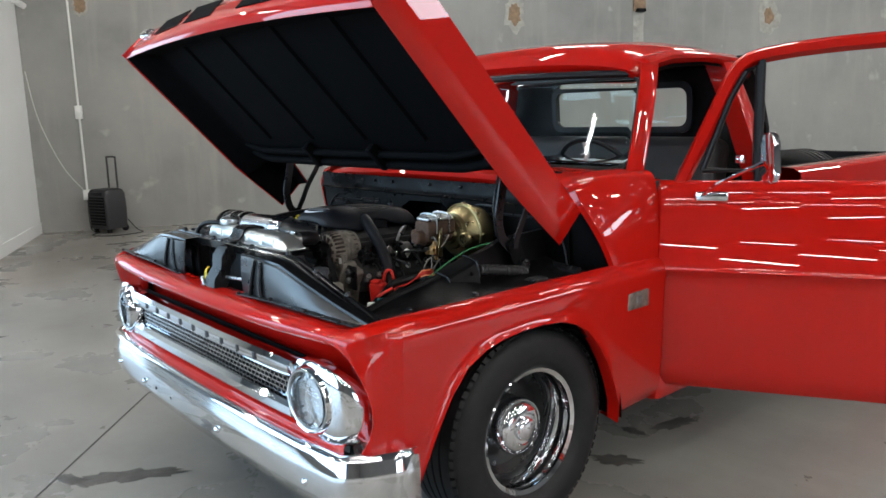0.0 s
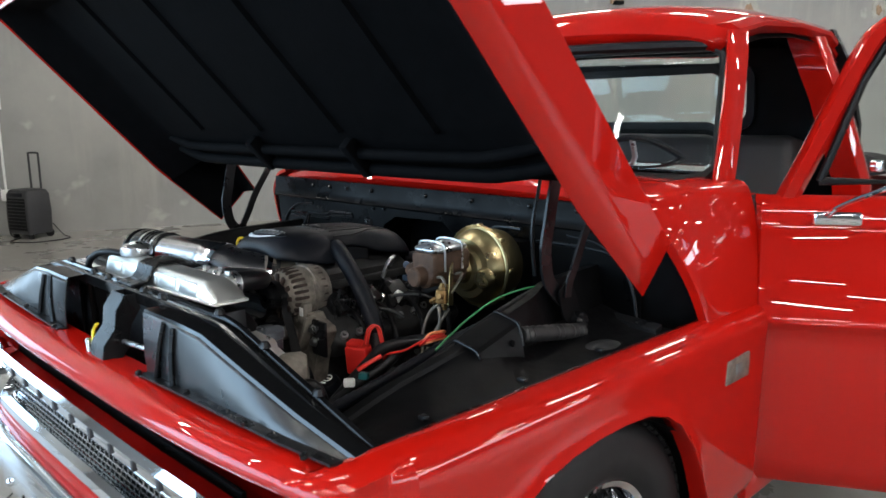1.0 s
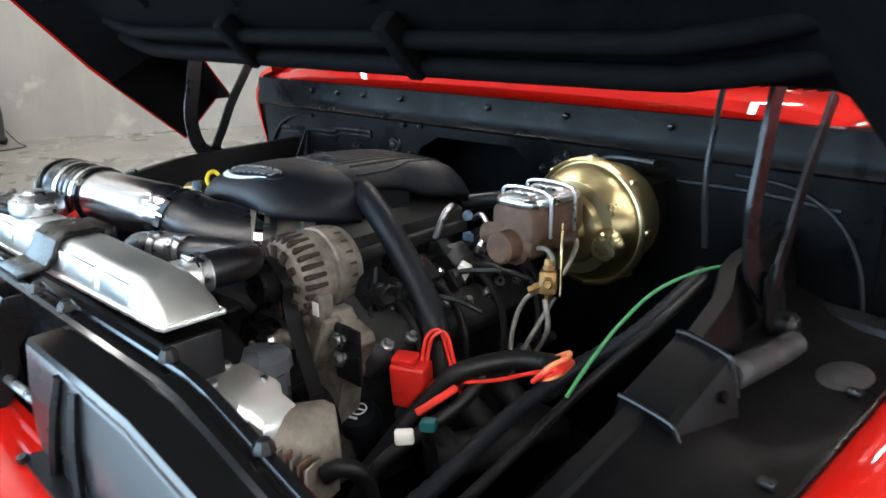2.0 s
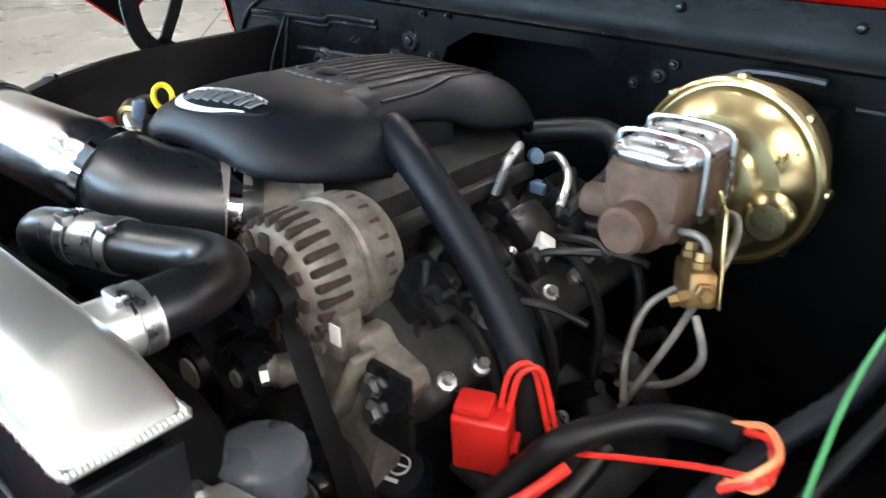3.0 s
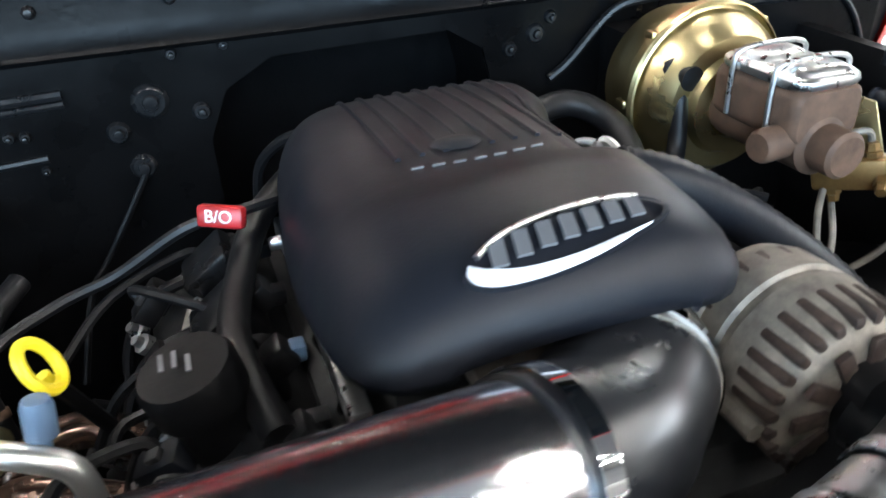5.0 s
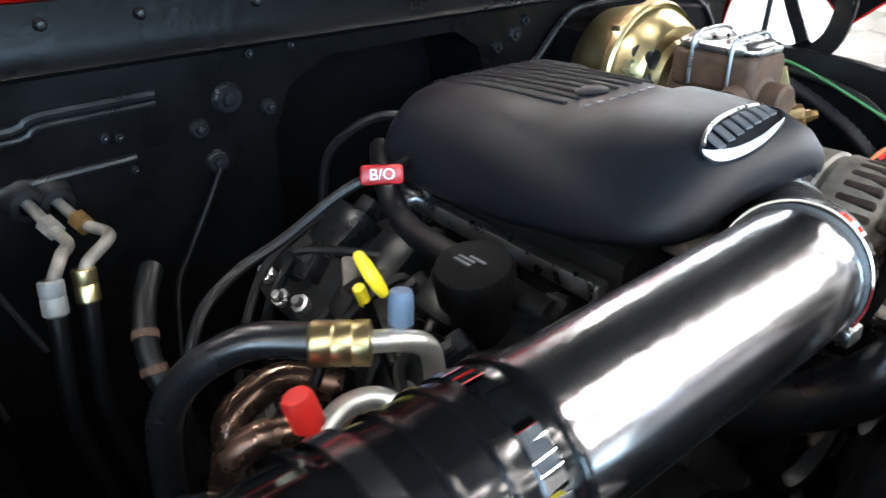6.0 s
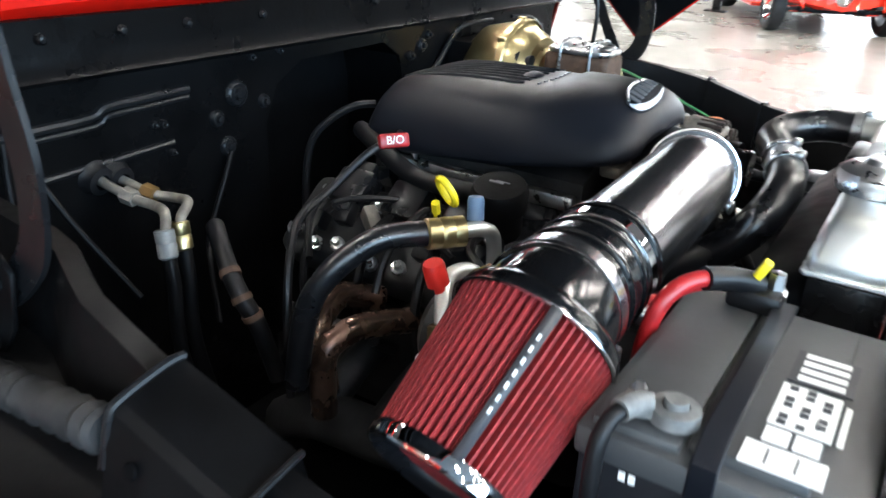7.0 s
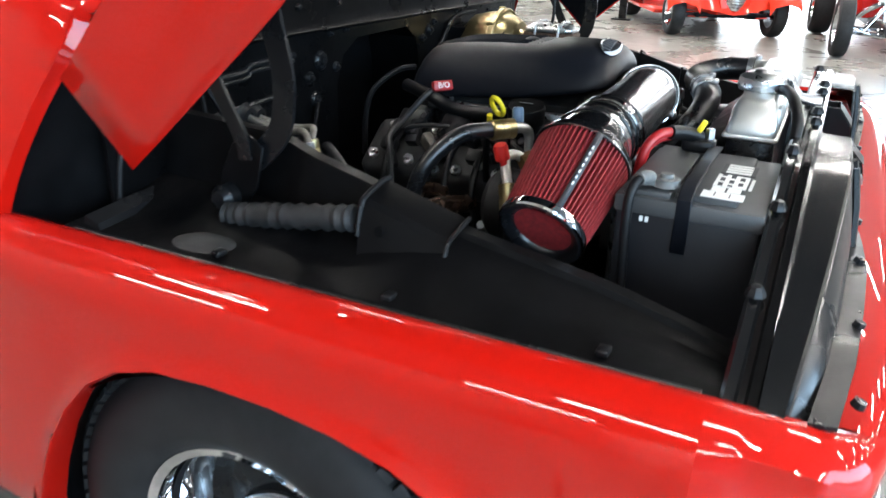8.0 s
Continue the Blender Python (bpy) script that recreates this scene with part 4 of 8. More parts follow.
def build_spare():
    c = Vector((0.50, 3.60, 0.815))
    tyre = thing("spare_tyre", (0.50, 3.60, 0.50), "black spare tyre standing upright in the truck bed", "tyre")
    X = axis(c, (0.25, 1, 0))
    prof = [(0.20, 0.075), (0.23, 0.098), (0.265, 0.102), (0.29, 0.094), (0.308, 0.078)]
    for k in range(4):
        z = 0.060 - k * 0.036
        prof += [(0.314, z + 0.012), (0.315, z), (0.306, z - 0.002), (0.306, z - 0.010), (0.315, z - 0.012)]
    prof += [(0.308, -0.078), (0.29, -0.094), (0.265, -0.102), (0.23, -0.098), (0.20, -0.075), (0.195, 0.0), (0.20, 0.075)]
    part("tread", turn(prof, X, 56), TYRE, tyre)
    part("rim", turn([(0.205, 0.07), (0.19, 0.06), (0.185, -0.02), (0.10, -0.04), (0.0, -0.04)], X, 32), STEEL, tyre)


build_spare()

# ---- engine bay: panels of the truck ----
RAIL = [(0.43, 0.816), (0.462, 0.826), (0.575, 0.857), (0.70, 0.878), (0.786, 0.892), (0.896, 0.925), (1.00, 0.943), (1.087, 0.955), (1.32, 0.962)]
RAIL_X = [(0.43, 0.716), (0.70, 0.712), (0.896, 0.705), (1.00, 0.690), (1.087, 0.655), (1.32, 0.640)]


def build_bay():
    # firewall: panels round a dark recess
    fw = lambda u, v, w: Vector((u, 1.312 - w, v))
    bm = bmesh.new()
    for o in ([(-0.775, 0.45), (-0.19, 0.45), (-0.19, 0.93), (-0.165, 0.985), (-0.11, 1.015), (-0.11, 1.05), (-0.775, 1.05)], [(0.16, 0.45), (0.775, 0.45), (0.775, 1.05), (0.10, 1.05), (0.10, 1.018), (0.145, 0.99), (0.16, 0.93)], [(-0.11, 1.015), (0.10, 1.018), (0.10, 1.05), (-0.11, 1.05)]):
        plate(o, fw, 0.006, bm=bm)
    wall_ = part("firewall", bm, FIREWALL, truck, "dull black firewall with pressed ridges")
    rows = [[Vector((x, y, z)) for x, z in ((-0.19, 0.45), (-0.19, 0.93), (-0.165, 0.985), (-0.11, 1.015), (0.10, 1.018), (0.145, 0.99), (0.16, 0.93), (0.16, 0.45))] for y in (1.312, 1.44)]
    bm = loft(rows, False, False)
    plate([(-0.20, 0.44), (0.17, 0.44), (0.17, 1.03), (-0.20, 1.03)], lambda u, v, w: Vector((u, 1.44 + w, v)), 0.006, bm=bm)
    part("tunnel_recess", bm, LINER_SHADE, wall_)
    rows = []
    for x in [k * 0.775 / 10 for k in range(-10, 11)]:
        rows.append([Vector((x, y, z)) for y, z in ((1.31, 1.040), (1.286, 1.042), (1.282, 1.047), (1.286, 1.052), (1.290, 1.075), (1.291, 1.112), (1.315, 1.115))])
    part("upper_band", loft(rows, False, False), FIREWALL, wall_)
    for x in (-0.53, -0.43, -0.335, -0.205, 0.05, 0.24, 0.45, 0.60):
        part("screw", turn([(0.0, 0.008), (0.004, 0.007), (0.0065, 0.003), (0.007, 0.0)], axis((x, 1.289, 1.092), (0, -1, 0)), 8), BLACK, wall_)
    ridge = lambda pts, r: tube([(x, 1.306, z) for x, z in pts], r, 8, 3)
    part("ridge", ridge([(-0.70, 0.985), (-0.56, 0.990), (-0.475, 0.992), (-0.455, 1.001), (-0.40, 1.003), (-0.33, 1.004)], 0.006), BLACK, wall_)
    part("ridge", ridge([(-0.70, 0.974), (-0.56, 0.979), (-0.47, 0.981), (-0.452, 0.990), (-0.40, 0.992), (-0.33, 0.994)], 0.004), BLACK, wall_)
    part("ridge", ridge([(-0.56, 0.930), (-0.46, 0.934), (-0.36, 0.938)], 0.0045), BLACK, wall_)
    part("ridge", ridge([(0.46, 1.0), (0.60, 1.0), (0.72, 0.99)], 0.005), BLACK, wall_)
    for x, z, r in ((-0.246, 0.984, 0.019), (-0.268, 0.912, 0.014), (-0.195, 0.965, 0.010), (-0.285, 0.955, 0.012), (-0.375, 0.965, 0.006), (-0.39, 0.967, 0.006), (-0.365, 0.925, 0.005), (0.215, 1.0, 0.012), (0.235, 1.018, 0.008), (-0.16, 1.035, 0.006), (-0.215, 1.032, 0.006), (0.18, 0.985, 0.009)):
        part("plug", turn([(0.0, 0.012), (r * 0.4, 0.011), (r * 0.5, 0.006), (r * 0.8, 0.006), (r, 0.003), (r * 1.1, -0.002)], axis((x, 1.306, z), (0, -1, 0)), 14), BLACK, wall_)
    # a side flange of the firewall beside each cowl side
    for s in (1, -1):
        rows = []
        for y in [0.432 + k * (1.315 - 0.432) / 22 for k in range(23)]:
            zr, xr = between(RAIL, y), between(RAIL_X, y)
            flat = min(1.0, max(0.0, (y - 0.76) / 0.16))
            lean = 0.0 if s > 0 else min(1.0, max(0.0, (y - 0.76) / 0.12))
            foot = (xr + 0.030, 0.836 + (zr - 0.012 - 0.836) * (1 - 0.75 * flat))
            mid = (0.80 - 0.02 * flat, 0.836 + (zr - 0.836) * 0.42 * (1 - flat))
            rows.append([Vector((s * x, y, z)) for x, z in ((0.872, 0.80), (0.866, 0.833), (0.846, 0.835), mid, foot, (xr + 0.014, zr - 0.008), (xr + 0.011, zr), (xr - 0.009, zr), (xr - 0.012, zr - 0.008), (xr - 0.018, zr - 0.05 + 0.012 * lean), (0.66 - 0.055 * lean, 0.70 + 0.10 * lean), (0.64 - 0.08 * lean, 0.55 + 0.09 * lean), (0.62 - 0.07 * lean, 0.42))])
        inner = part("inner_fender", loft(rows, False, False), BLACK_DULL, truck, "black inner fender panel", sharp=22)
        part("edge_strip", tube([(s * 0.862, y, 0.837) for y in (0.45, 0.7, 1.0, 1.285)], 0.0035, 6, 3), BLACK, inner)
        # pocket for the hinge spring
        part("shelf", loft([[Vector((s * x, y, z)) for x, z in ((0.772, 0.836), (0.762, zt - 0.036), (0.752, zt - 0.014), (0.744, zt - 0.008), (0.706, zt), (0.690, zt), (0.684, zt - 0.02), (0.68, 0.80))] for y, zt in ((0.772, 0.892), (0.780, 0.895), (0.878, 0.923), (0.888, 0.926))]), BLACK_DULL, inner, sharp=22)
        part("shelf_lip", tube([(s * 0.764, 0.889, 0.872), (s * 0.755, 0.889, 0.908), (s * 0.746, 0.889, 0.918), (s * 0.706, 0.888, 0.928), (s * 0.690, 0.886, 0.929)], 0.0038, 8, 4), BLACK, inner)
        part("shelf_bead", tube([(s * 0.764, 0.770, 0.852), (s * 0.756, 0.769, 0.876), (s * 0.746, 0.769, 0.885), (s * 0.706, 0.769, 0.893), (s * 0.690, 0.770, 0.894)], 0.0032, 8, 4), BLACK, inner)
        part("pocket_hole", turn([(0.0, 0.0015), (0.006, 0.0015), (0.007, 0.0)], axis((s * 0.764, 0.858, 0.884), (s, 0, 0.3)), 12), LINER_SHADE, inner)
        part("gusset", loft([[Vector((s * x, y + dy, z + dz)) for dy, dz in ((-0.016, -0.008), (-0.012, 0.004), (0.012, 0.012), (0.014, 0.0))] for x, y, z in ((0.668, 1.285, 0.842), (0.75, 1.278, 0.843), (0.848, 1.268, 0.840))]), BLACK, inner)
        part("ear_seal", tube([(s * 0.56, 1.304, 1.024), (s * 0.62, 1.303, 1.020), (s * 0.661, 1.302, 1.012), (s * 0.705, 1.302, 0.988), (s * 0.736, 1.302, 0.953), (s * 0.758, 1.302, 0.905), (s * 0.768, 1.302, 0.848)], 0.004, 8, 5), RUBBER, inner)
        part("dish_plug", turn([(0.0, 0.008), (0.02, 0.006), (0.032, 0.0)], Matrix.Translation((s * 0.812, 1.10, 0.836)) @ Matrix.Diagonal((1, 1.5, 1, 1)), 20), CAST_DARK, inner)
        for y in (0.55, 0.80, 1.05):
            part("clip", box((s * 0.838, y, 0.842), (0.018, 0.014, 0.008), 0.003), BLACK, inner)
    # radiator support: panel, sloping rail, front baffles
    sup = bmesh.new()
    cs = lambda u, v, w: Vector((u, 0.425 + w, v))
    for s in (1, -1):
        plate([(s * 0.36, 0.45), (s * 0.86, 0.45), (s * 0.86, 0.825), (s * 0.46, 0.942), (s * 0.36, 0.942)], cs, 0.006, bm=sup)
    plate([(-0.36, 0.45), (0.36, 0.45), (0.36, 0.50), (-0.36, 0.50)], cs, 0.006, bm=sup)
    support = part("radiator_support", sup, BLACK, truck, "satin black radiator support")
    path = [(-0.868, 0.838), (-0.80, 0.858), (-0.47, 0.954), (-0.43, 0.960), (0.43, 0.960), (0.47, 0.954), (0.80, 0.858), (0.868, 0.838)]
    rows = [[Vector((x, y, z + dz)) for y, dz in ((0.398, -0.026), (0.396, -0.002), (0.401, 0.002), (0.410, 0.001), (0.413, -0.004), (0.419, -0.004), (0.422, 0.001), (0.431, 0.002), (0.435, -0.002), (0.434, -0.024))] for x, z in path]
    part("top_rail", loft(rows), GLOSS_BLACK, support)
    for s in (1, -1):
        low = [(0.236, 0.345, 0.822), (0.36, 0.338, 0.832), (0.481, 0.334, 0.840), (0.62, 0.338, 0.840), (0.75, 0.345, 0.838), (0.872, 0.358, 0.836)]
        top = [(0.222, 0.352, 0.948), (0.36, 0.350, 0.950), (0.462, 0.352, 0.944), (0.60, 0.358, 0.906), (0.74, 0.366, 0.868), (0.876, 0.376, 0.836)]
        rows = []
        for (x0, y0, z0), (x1, y1, z1) in zip(low, top):
            rows.append([Vector((s * (x0 + (x1 - x0) * f), y0 + (y1 - y0) * f - 0.004 * math.sin(math.pi * f), z0 + (z1 - z0) * f)) for f in (0, 0.08, 0.3, 0.6, 0.92, 1)])
        part("top_flange", loft([[Vector((s * x, y, z)), Vector((s * x, y + 0.003, z + 0.006)), Vector((s * x, 0.400, z + 0.008))] for x, y, z in top], False, False), GLOSS_BLACK, support)
        bf = part("baffle", loft(rows, False, False), BAFFLE, support, "satin black sheet-metal baffle")
        solid(bf, 0.003)
        part("fold", tube([(s * 0.300, 0.335, 0.826), (s * 0.315, 0.338, 0.89), (s * 0.325, 0.348, 0.946)], 0.006, 6, 3), BLACK, bf)
        part("fold", tube([(s * 0.385, 0.330, 0.835), (s * 0.375, 0.335, 0.89), (s * 0.366, 0.346, 0.944)], 0.006, 6, 3), BLACK, bf)
        part("flange", loft([[Vector((s * x, y + dy, z + dz)) for dy, dz in ((0.0, 0.0), (-0.022, 0.004), (-0.022, 0.008), (0.002, 0.006))] for x, y, z in low]), BLACK, bf)
        for x in (0.25, 0.46, 0.66, 0.83):
            part("bolt", turn([(0.0, 0.008), (0.006, 0.007), (0.007, 0.0)], axis((s * x, 0.322, 0.846 if x > 0.4 else 0.832), (0, -0.3, 1)), 8), BLACK, bf)
        for x, z in ((0.10, 0.962), (0.19, 0.962), (0.40, 0.962), (0.56, 0.930), (0.72, 0.884)):
            part("rail_bolt", turn([(0.0, 0.012), (0.006, 0.011), (0.010, 0.005), (0.011, 0.0)], axis((s * x, 0.408 if x < 0.3 else 0.426, z), (0, 0, 1)), 8), BLACK, support)
    # hood latch
    for dx in (-0.012, 0.052):
        part("latch_plate", plate([(0.405, 0.955), (0.375, 0.955), (0.352, 0.925), (0.345, 0.885), (0.318, 0.855), (0.312, 0.825), (0.345, 0.812), (0.368, 0.84), (0.378, 0.89), (0.405, 0.92)], lambda u, v, w: Vector((dx + 0.02 + w + (0.955 - v) * 0.12, u, v)), 0.004, 0.0015), BLACK, support)
    part("latch_front", loft([[Vector((x + (0.955 - z) * 0.12, y, z)) for x in (0.008, 0.04, 0.076)] for y, z in ((0.374, 0.956), (0.350, 0.925), (0.343, 0.886), (0.316, 0.856), (0.310, 0.826), (0.326, 0.815))], False, False), BLACK, support)
    part("latch_hook", tube([(-0.055, 0.345, 0.815), (-0.045, 0.330, 0.835), (-0.02, 0.322, 0.845), (0.0, 0.318, 0.825), (0.02, 0.316, 0.818)], 0.006, 8, 4), STEEL, support)
    part("latch_spring", tube([(-0.02, 0.345, 0.88), (-0.03, 0.338, 0.862), (-0.012, 0.330, 0.846), (-0.02, 0.326, 0.83)], 0.004, 6, 4), YELLOW_PLASTIC, support)
    part("latch_rod", tube([(0.08, 0.36, 0.856), (0.235, 0.36, 0.868)], 0.006, 8, 1), STEEL, support)
    # added black sheet: hides the floor and stands in for shade below
    part("splash_shield", box((0, 0.945, 0.448), (1.24, 1.03, 0.012), 0.003), LINER_SHADE, truck)


build_bay()

# ---- engine ----
engine = thing("engine", (0, 0.97, 0.46), "dusty black V8 engine under a plastic cover", "engine")
# engine cover: y, top, width and rim height on the passenger's side, the same on the driver's side, squareness
COVER = [(0.753, 0.998, 0.104, 0.980, 0.060, 0.988, 2.4), (0.756, 1.008, 0.122, 0.978, 0.078, 0.986, 2.5), (0.763, 1.018, 0.135, 0.975, 0.093, 0.984, 2.6), (0.776, 1.0280, 0.147, 0.972, 0.106, 0.981, 2.7),
         (0.797, 1.0345, 0.154, 0.967, 0.116, 0.976, 2.8), (0.825, 1.0365, 0.158, 0.962, 0.123, 0.970, 3.1), (0.860, 1.0360, 0.160, 0.956, 0.128, 0.963, 3.6), (0.897, 1.0340, 0.161, 0.950, 0.131, 0.957, 4.0),
         (0.901, 1.0320, 0.161, 0.948, 0.088, 0.984, 4.2), (0.940, 1.0310, 0.160, 0.944, 0.084, 0.990, 4.6), (0.990, 1.0290, 0.157, 0.939, 0.084, 0.988, 5.0), (1.030, 1.0265, 0.153, 0.934, 0.090, 0.980, 5.2), (1.052, 1.0245, 0.150, 0.931, 0.114, 0.970, 5.4),
         (1.080, 1.0215, 0.147, 0.928, 0.127, 0.965, 5.6), (1.115, 1.0165, 0.142, 0.925, 0.133, 0.961, 5.6), (1.134, 1.0090, 0.138, 0.924, 0.133, 0.958, 5.2), (1.148, 0.9960, 0.134, 0.924, 0.131, 0.955, 4.6), (1.158, 0.978, 0.128, 0.926, 0.126, 0.952, 4.0)]
COVER_X = -0.006


def cover_section(y):
    """The cover's section at y."""
    for a, b in zip(COVER, COVER[1:]):
        if a[0] <= y <= b[0]:
            k = (y - a[0]) / (b[0] - a[0])
            return [p + (q - p) * k for p, q in zip(a, b)]
    return COVER[0] if y < COVER[0][0] else COVER[-1]


def cover_height(sec, f):
    """The height over the section at f, from -1 at the passenger's rim to 1 at the driver's rim."""
    _, zt, _, zl, _, zr, p = sec
    zb = zl if f < 0 else zr
    return zb + (zt - zb) * max(0.0, 1 - abs(f) ** p) ** (1 / 1.9)


def cover_at(x, y, lift=0.0):
    """A place on the top of the engine cover."""
    sec = cover_section(y)
    f = (x - COVER_X) / (sec[2] if x < COVER_X else sec[4])
    return Vector((x, y, cover_height(sec, max(-0.999, min(0.999, f))) + lift))


def build_engine():
    rows = []
    for sec in COVER:
        row = []
        for k in range(41):
            f = -math.cos(math.pi * k / 40)
            row.append(Vector((COVER_X + f * (sec[2] if f < 0 else sec[4]), sec[0], cover_height(sec, f))))
        rows.append([row[0] + Vector((0.002, 0, -0.006))] + row + [row[-1] + Vector((-0.002, 0, -0.006))])
    nose_row = [Vector((COVER_X + (p.x - COVER_X) * 0.97, p.y - 0.0015, 0.979 + (p.z - 0.979) * 0.45)) for p in rows[0]]
    tail_row = [Vector((p.x * 0.97, p.y + 0.003, 0.925 + (p.z - 0.925) * 0.3)) for p in rows[-1]]
    cover = part("engine_cover", loft([nose_row] + rows + [tail_row], False, False), PLASTIC, engine, "moulded charcoal plastic engine cover", 50)
    solid(cover, 0.004)
    # flange of the recess that lets the conduit through
    part("cover_flange", loft([[Vector((x, 0.899 + o, z)) for x, z in ((0.086, 1.020), (0.100, 1.010), (0.116, 0.990), (0.125, 0.956), (0.112, 0.952), (0.094, 0.972))] for o in (0.0, 0.004)]), PLASTIC, cover)
    part("cover_recess", loft([[Vector((0.084 - d, y, z)) for z in (0.992, 0.965, 0.93)] for y, d in ((0.904, 0.0), (0.94, 0.012), (0.99, 0.012), (1.04, 0.0))], False, False), PLASTIC, cover)
    # ribs and dashes on the cover's top
    for k in range(9):
        x = -0.078 + k * 0.0185
        pts = [cover_at(x, y, 0.0005) for y in (0.935, 1.0, 1.05, 1.10, 1.118, 1.13)]
        part("rib", tube(pts, 0.0024, 6, 1), PLASTIC, cover)
    for k in range(7):
        x = -0.070 + k * 0.0155
        p = cover_at(x, 0.916 - 0.004 * math.sin(k / 6 * math.pi), 0.0006)
        part("dash_mark", box(p, (0.009, 0.0022, 0.0016), 0), GREY_PRINT, cover)
    p = cover_at(-0.03, 0.945, 0.002)
    part("oil_mark", turn([(0.0, 0.004), (0.010, 0.003), (0.017, 0.0)], Matrix.Translation(p) @ Matrix.Diagonal((1.2, 0.8, 1, 1)), 16), PLASTIC, cover)
    # emblem: a plain oval plate, a bright crescent and plain raised bars
    oval = lambda a, k=1.0: (-0.018 + 0.072 * k * math.cos(a), 0.788 + 0.0205 * k * math.sin(a) + 0.010 * k * math.cos(a))
    ring = [oval(2 * math.pi * k / 40) for k in range(40)]
    em = part("emblem", loft([[cover_at(x, y, 0.0005) for x, y in ring], [cover_at(x, y, 0.003) for x, y in ring], [cover_at(*oval(2 * math.pi * k / 40, 0.94), 0.003) for k in range(40)]], True, False), PLASTIC, cover, "oval emblem with a bright crescent")
    arc = [radians(a) for a in range(165, 318, 8)]
    rows3 = []
    for i, a in enumerate(arc):
        wv = math.sin(math.pi * i / (len(arc) - 1)) ** 0.7
        rows3.append([cover_at(*oval(a, 0.97), 0.003), cover_at(*oval(a, 0.97 - 0.13 * wv), 0.0045), cover_at(*oval(a, 0.94 - 0.24 * wv), 0.003)])
    part("crescent", loft(rows3, False, False), PALE_PRINT, em)
    arc = [radians(a) for a in range(35, 160, 8)]
    part("arc_line", tube([cover_at(*oval(a, 0.93), 0.003) for a in arc], 0.0022, 6, 1), STEEL, em)
    for k in range(7):
        x = -0.066 + k * 0.0160
        p, q = cover_at(x - 0.002, 0.783 + 0.13 * (x + 0.018), 0.002), cover_at(x + 0.002, 0.801 + 0.13 * (x + 0.018), 0.002)
        bar = [[v + Vector((o, 0, h)) for o, h in ((-0.0052, 0), (-0.0048, 0.0018), (0.0048, 0.0018), (0.0052, 0))] for v in (p, cover_at(x, 0.792 + 0.13 * (x + 0.018), 0.002), q)]
        part("letter_bar", loft(bar), GREY_PRINT, em)

    # block, heads and intake
    block = part("engine_block", box((0, 0.98, 0.665), (0.34, 0.46, 0.38), 0.03), CAST_DARK, engine)
    part("front_case", box((0.02, 0.755, 0.70), (0.26, 0.05, 0.26), 0.02), CAST_DARK, block)
    part("intake_manifold", loft([[Vector((x, y, z)) for x, z in ((-0.13, 0.85), (-0.125, 0.925), (-0.09, 0.945), (0.08, 0.945), (0.115, 0.925), (0.12, 0.85))] for y in (0.815, 0.83, 1.13, 1.145)]), CAST_DARK, engine)
    for s in (1, -1):
        tilt = Matrix.Rotation(radians(s * 38), 4, "Y")
        part("valve_cover", box((s * 0.225, 0.985, 0.815), (0.13, 0.42, 0.07), 0.02, tilt, 3), CAST_DARK, engine)
        for k in range(4):
            y = 0.835 + 0.092 * k
            coil = part("ignition_coil", box((s * 0.215, y, 0.872), (0.055, 0.058, 0.045), 0.007, tilt), BLACK, engine)
            part("coil_plug", box((s * 0.185, y, 0.893), (0.022, 0.026, 0.024), 0.004, tilt), RUBBER, coil)
            part("spark_lead", tube([(s * 0.24, y + 0.01, 0.865), (s * 0.285, y + 0.012, 0.845), (s * 0.315, y + 0.01, 0.79), (s * 0.32, y, 0.72)], 0.0065, 8, 5), RUBBER, coil)
            part("coil_bolt", turn([(0.0, 0.010), (0.005, 0.009), (0.007, 0.0), (0.007, -0.01)], axis((s * 0.235, y + 0.034, 0.872), (s * 0.6, 0, 0.8)), 8), STEEL, coil)
        rail = part("fuel_rail", box((s * 0.148, 0.965, 0.906), (0.016, 0.30, 0.020), 0.004), STEEL if s < 0 else CAST_DARK, engine)
        for k in range(4):
            y = 0.845 + 0.085 * k
            part("injector", turn([(0.010, 0.0), (0.010, -0.02), (0.007, -0.022), (0.007, -0.05), (0.0, -0.05)], axis((s * 0.150, y, 0.900), (s * 0.4, 0, 1)), 10), BLACK, rail)
            part("injector_plug", box((s * 0.175, y, 0.892), (0.022, 0.017, 0.015), 0.003), BLUE_PLASTIC if (s > 0 and k == 3) or (s < 0 and k == 1) else RUBBER, rail)
        part("exhaust_manifold", tube([(s * 0.33, 0.84, 0.63), (s * 0.36, 0.92, 0.62), (s * 0.365, 1.05, 0.61), (s * 0.34, 1.14, 0.55)], 0.034, 12, 5), CAST_DARK, engine)
        for k in range(4):
            part("exhaust_runner", tube([(s * 0.27, 0.845 + 0.09 * k, 0.69), (s * 0.32, 0.85 + 0.09 * k, 0.67), (s * 0.355, 0.87 + 0.085 * k, 0.63)], 0.022, 10, 4), CAST_DARK, engine)
    # driver's side wiring and small metal lines
    part("fuel_line", tube([(0.150, 1.06, 0.93), (0.170, 1.06, 0.955), (0.175, 1.035, 0.945), (0.168, 1.02, 0.905)], 0.006, 8, 6), STEEL, engine)
    part("fuel_line", tube([(0.155, 1.13, 0.915), (0.185, 1.12, 0.930), (0.215, 1.10, 0.915), (0.230, 1.06, 0.89)], 0.005, 8, 6), STEEL, engine)
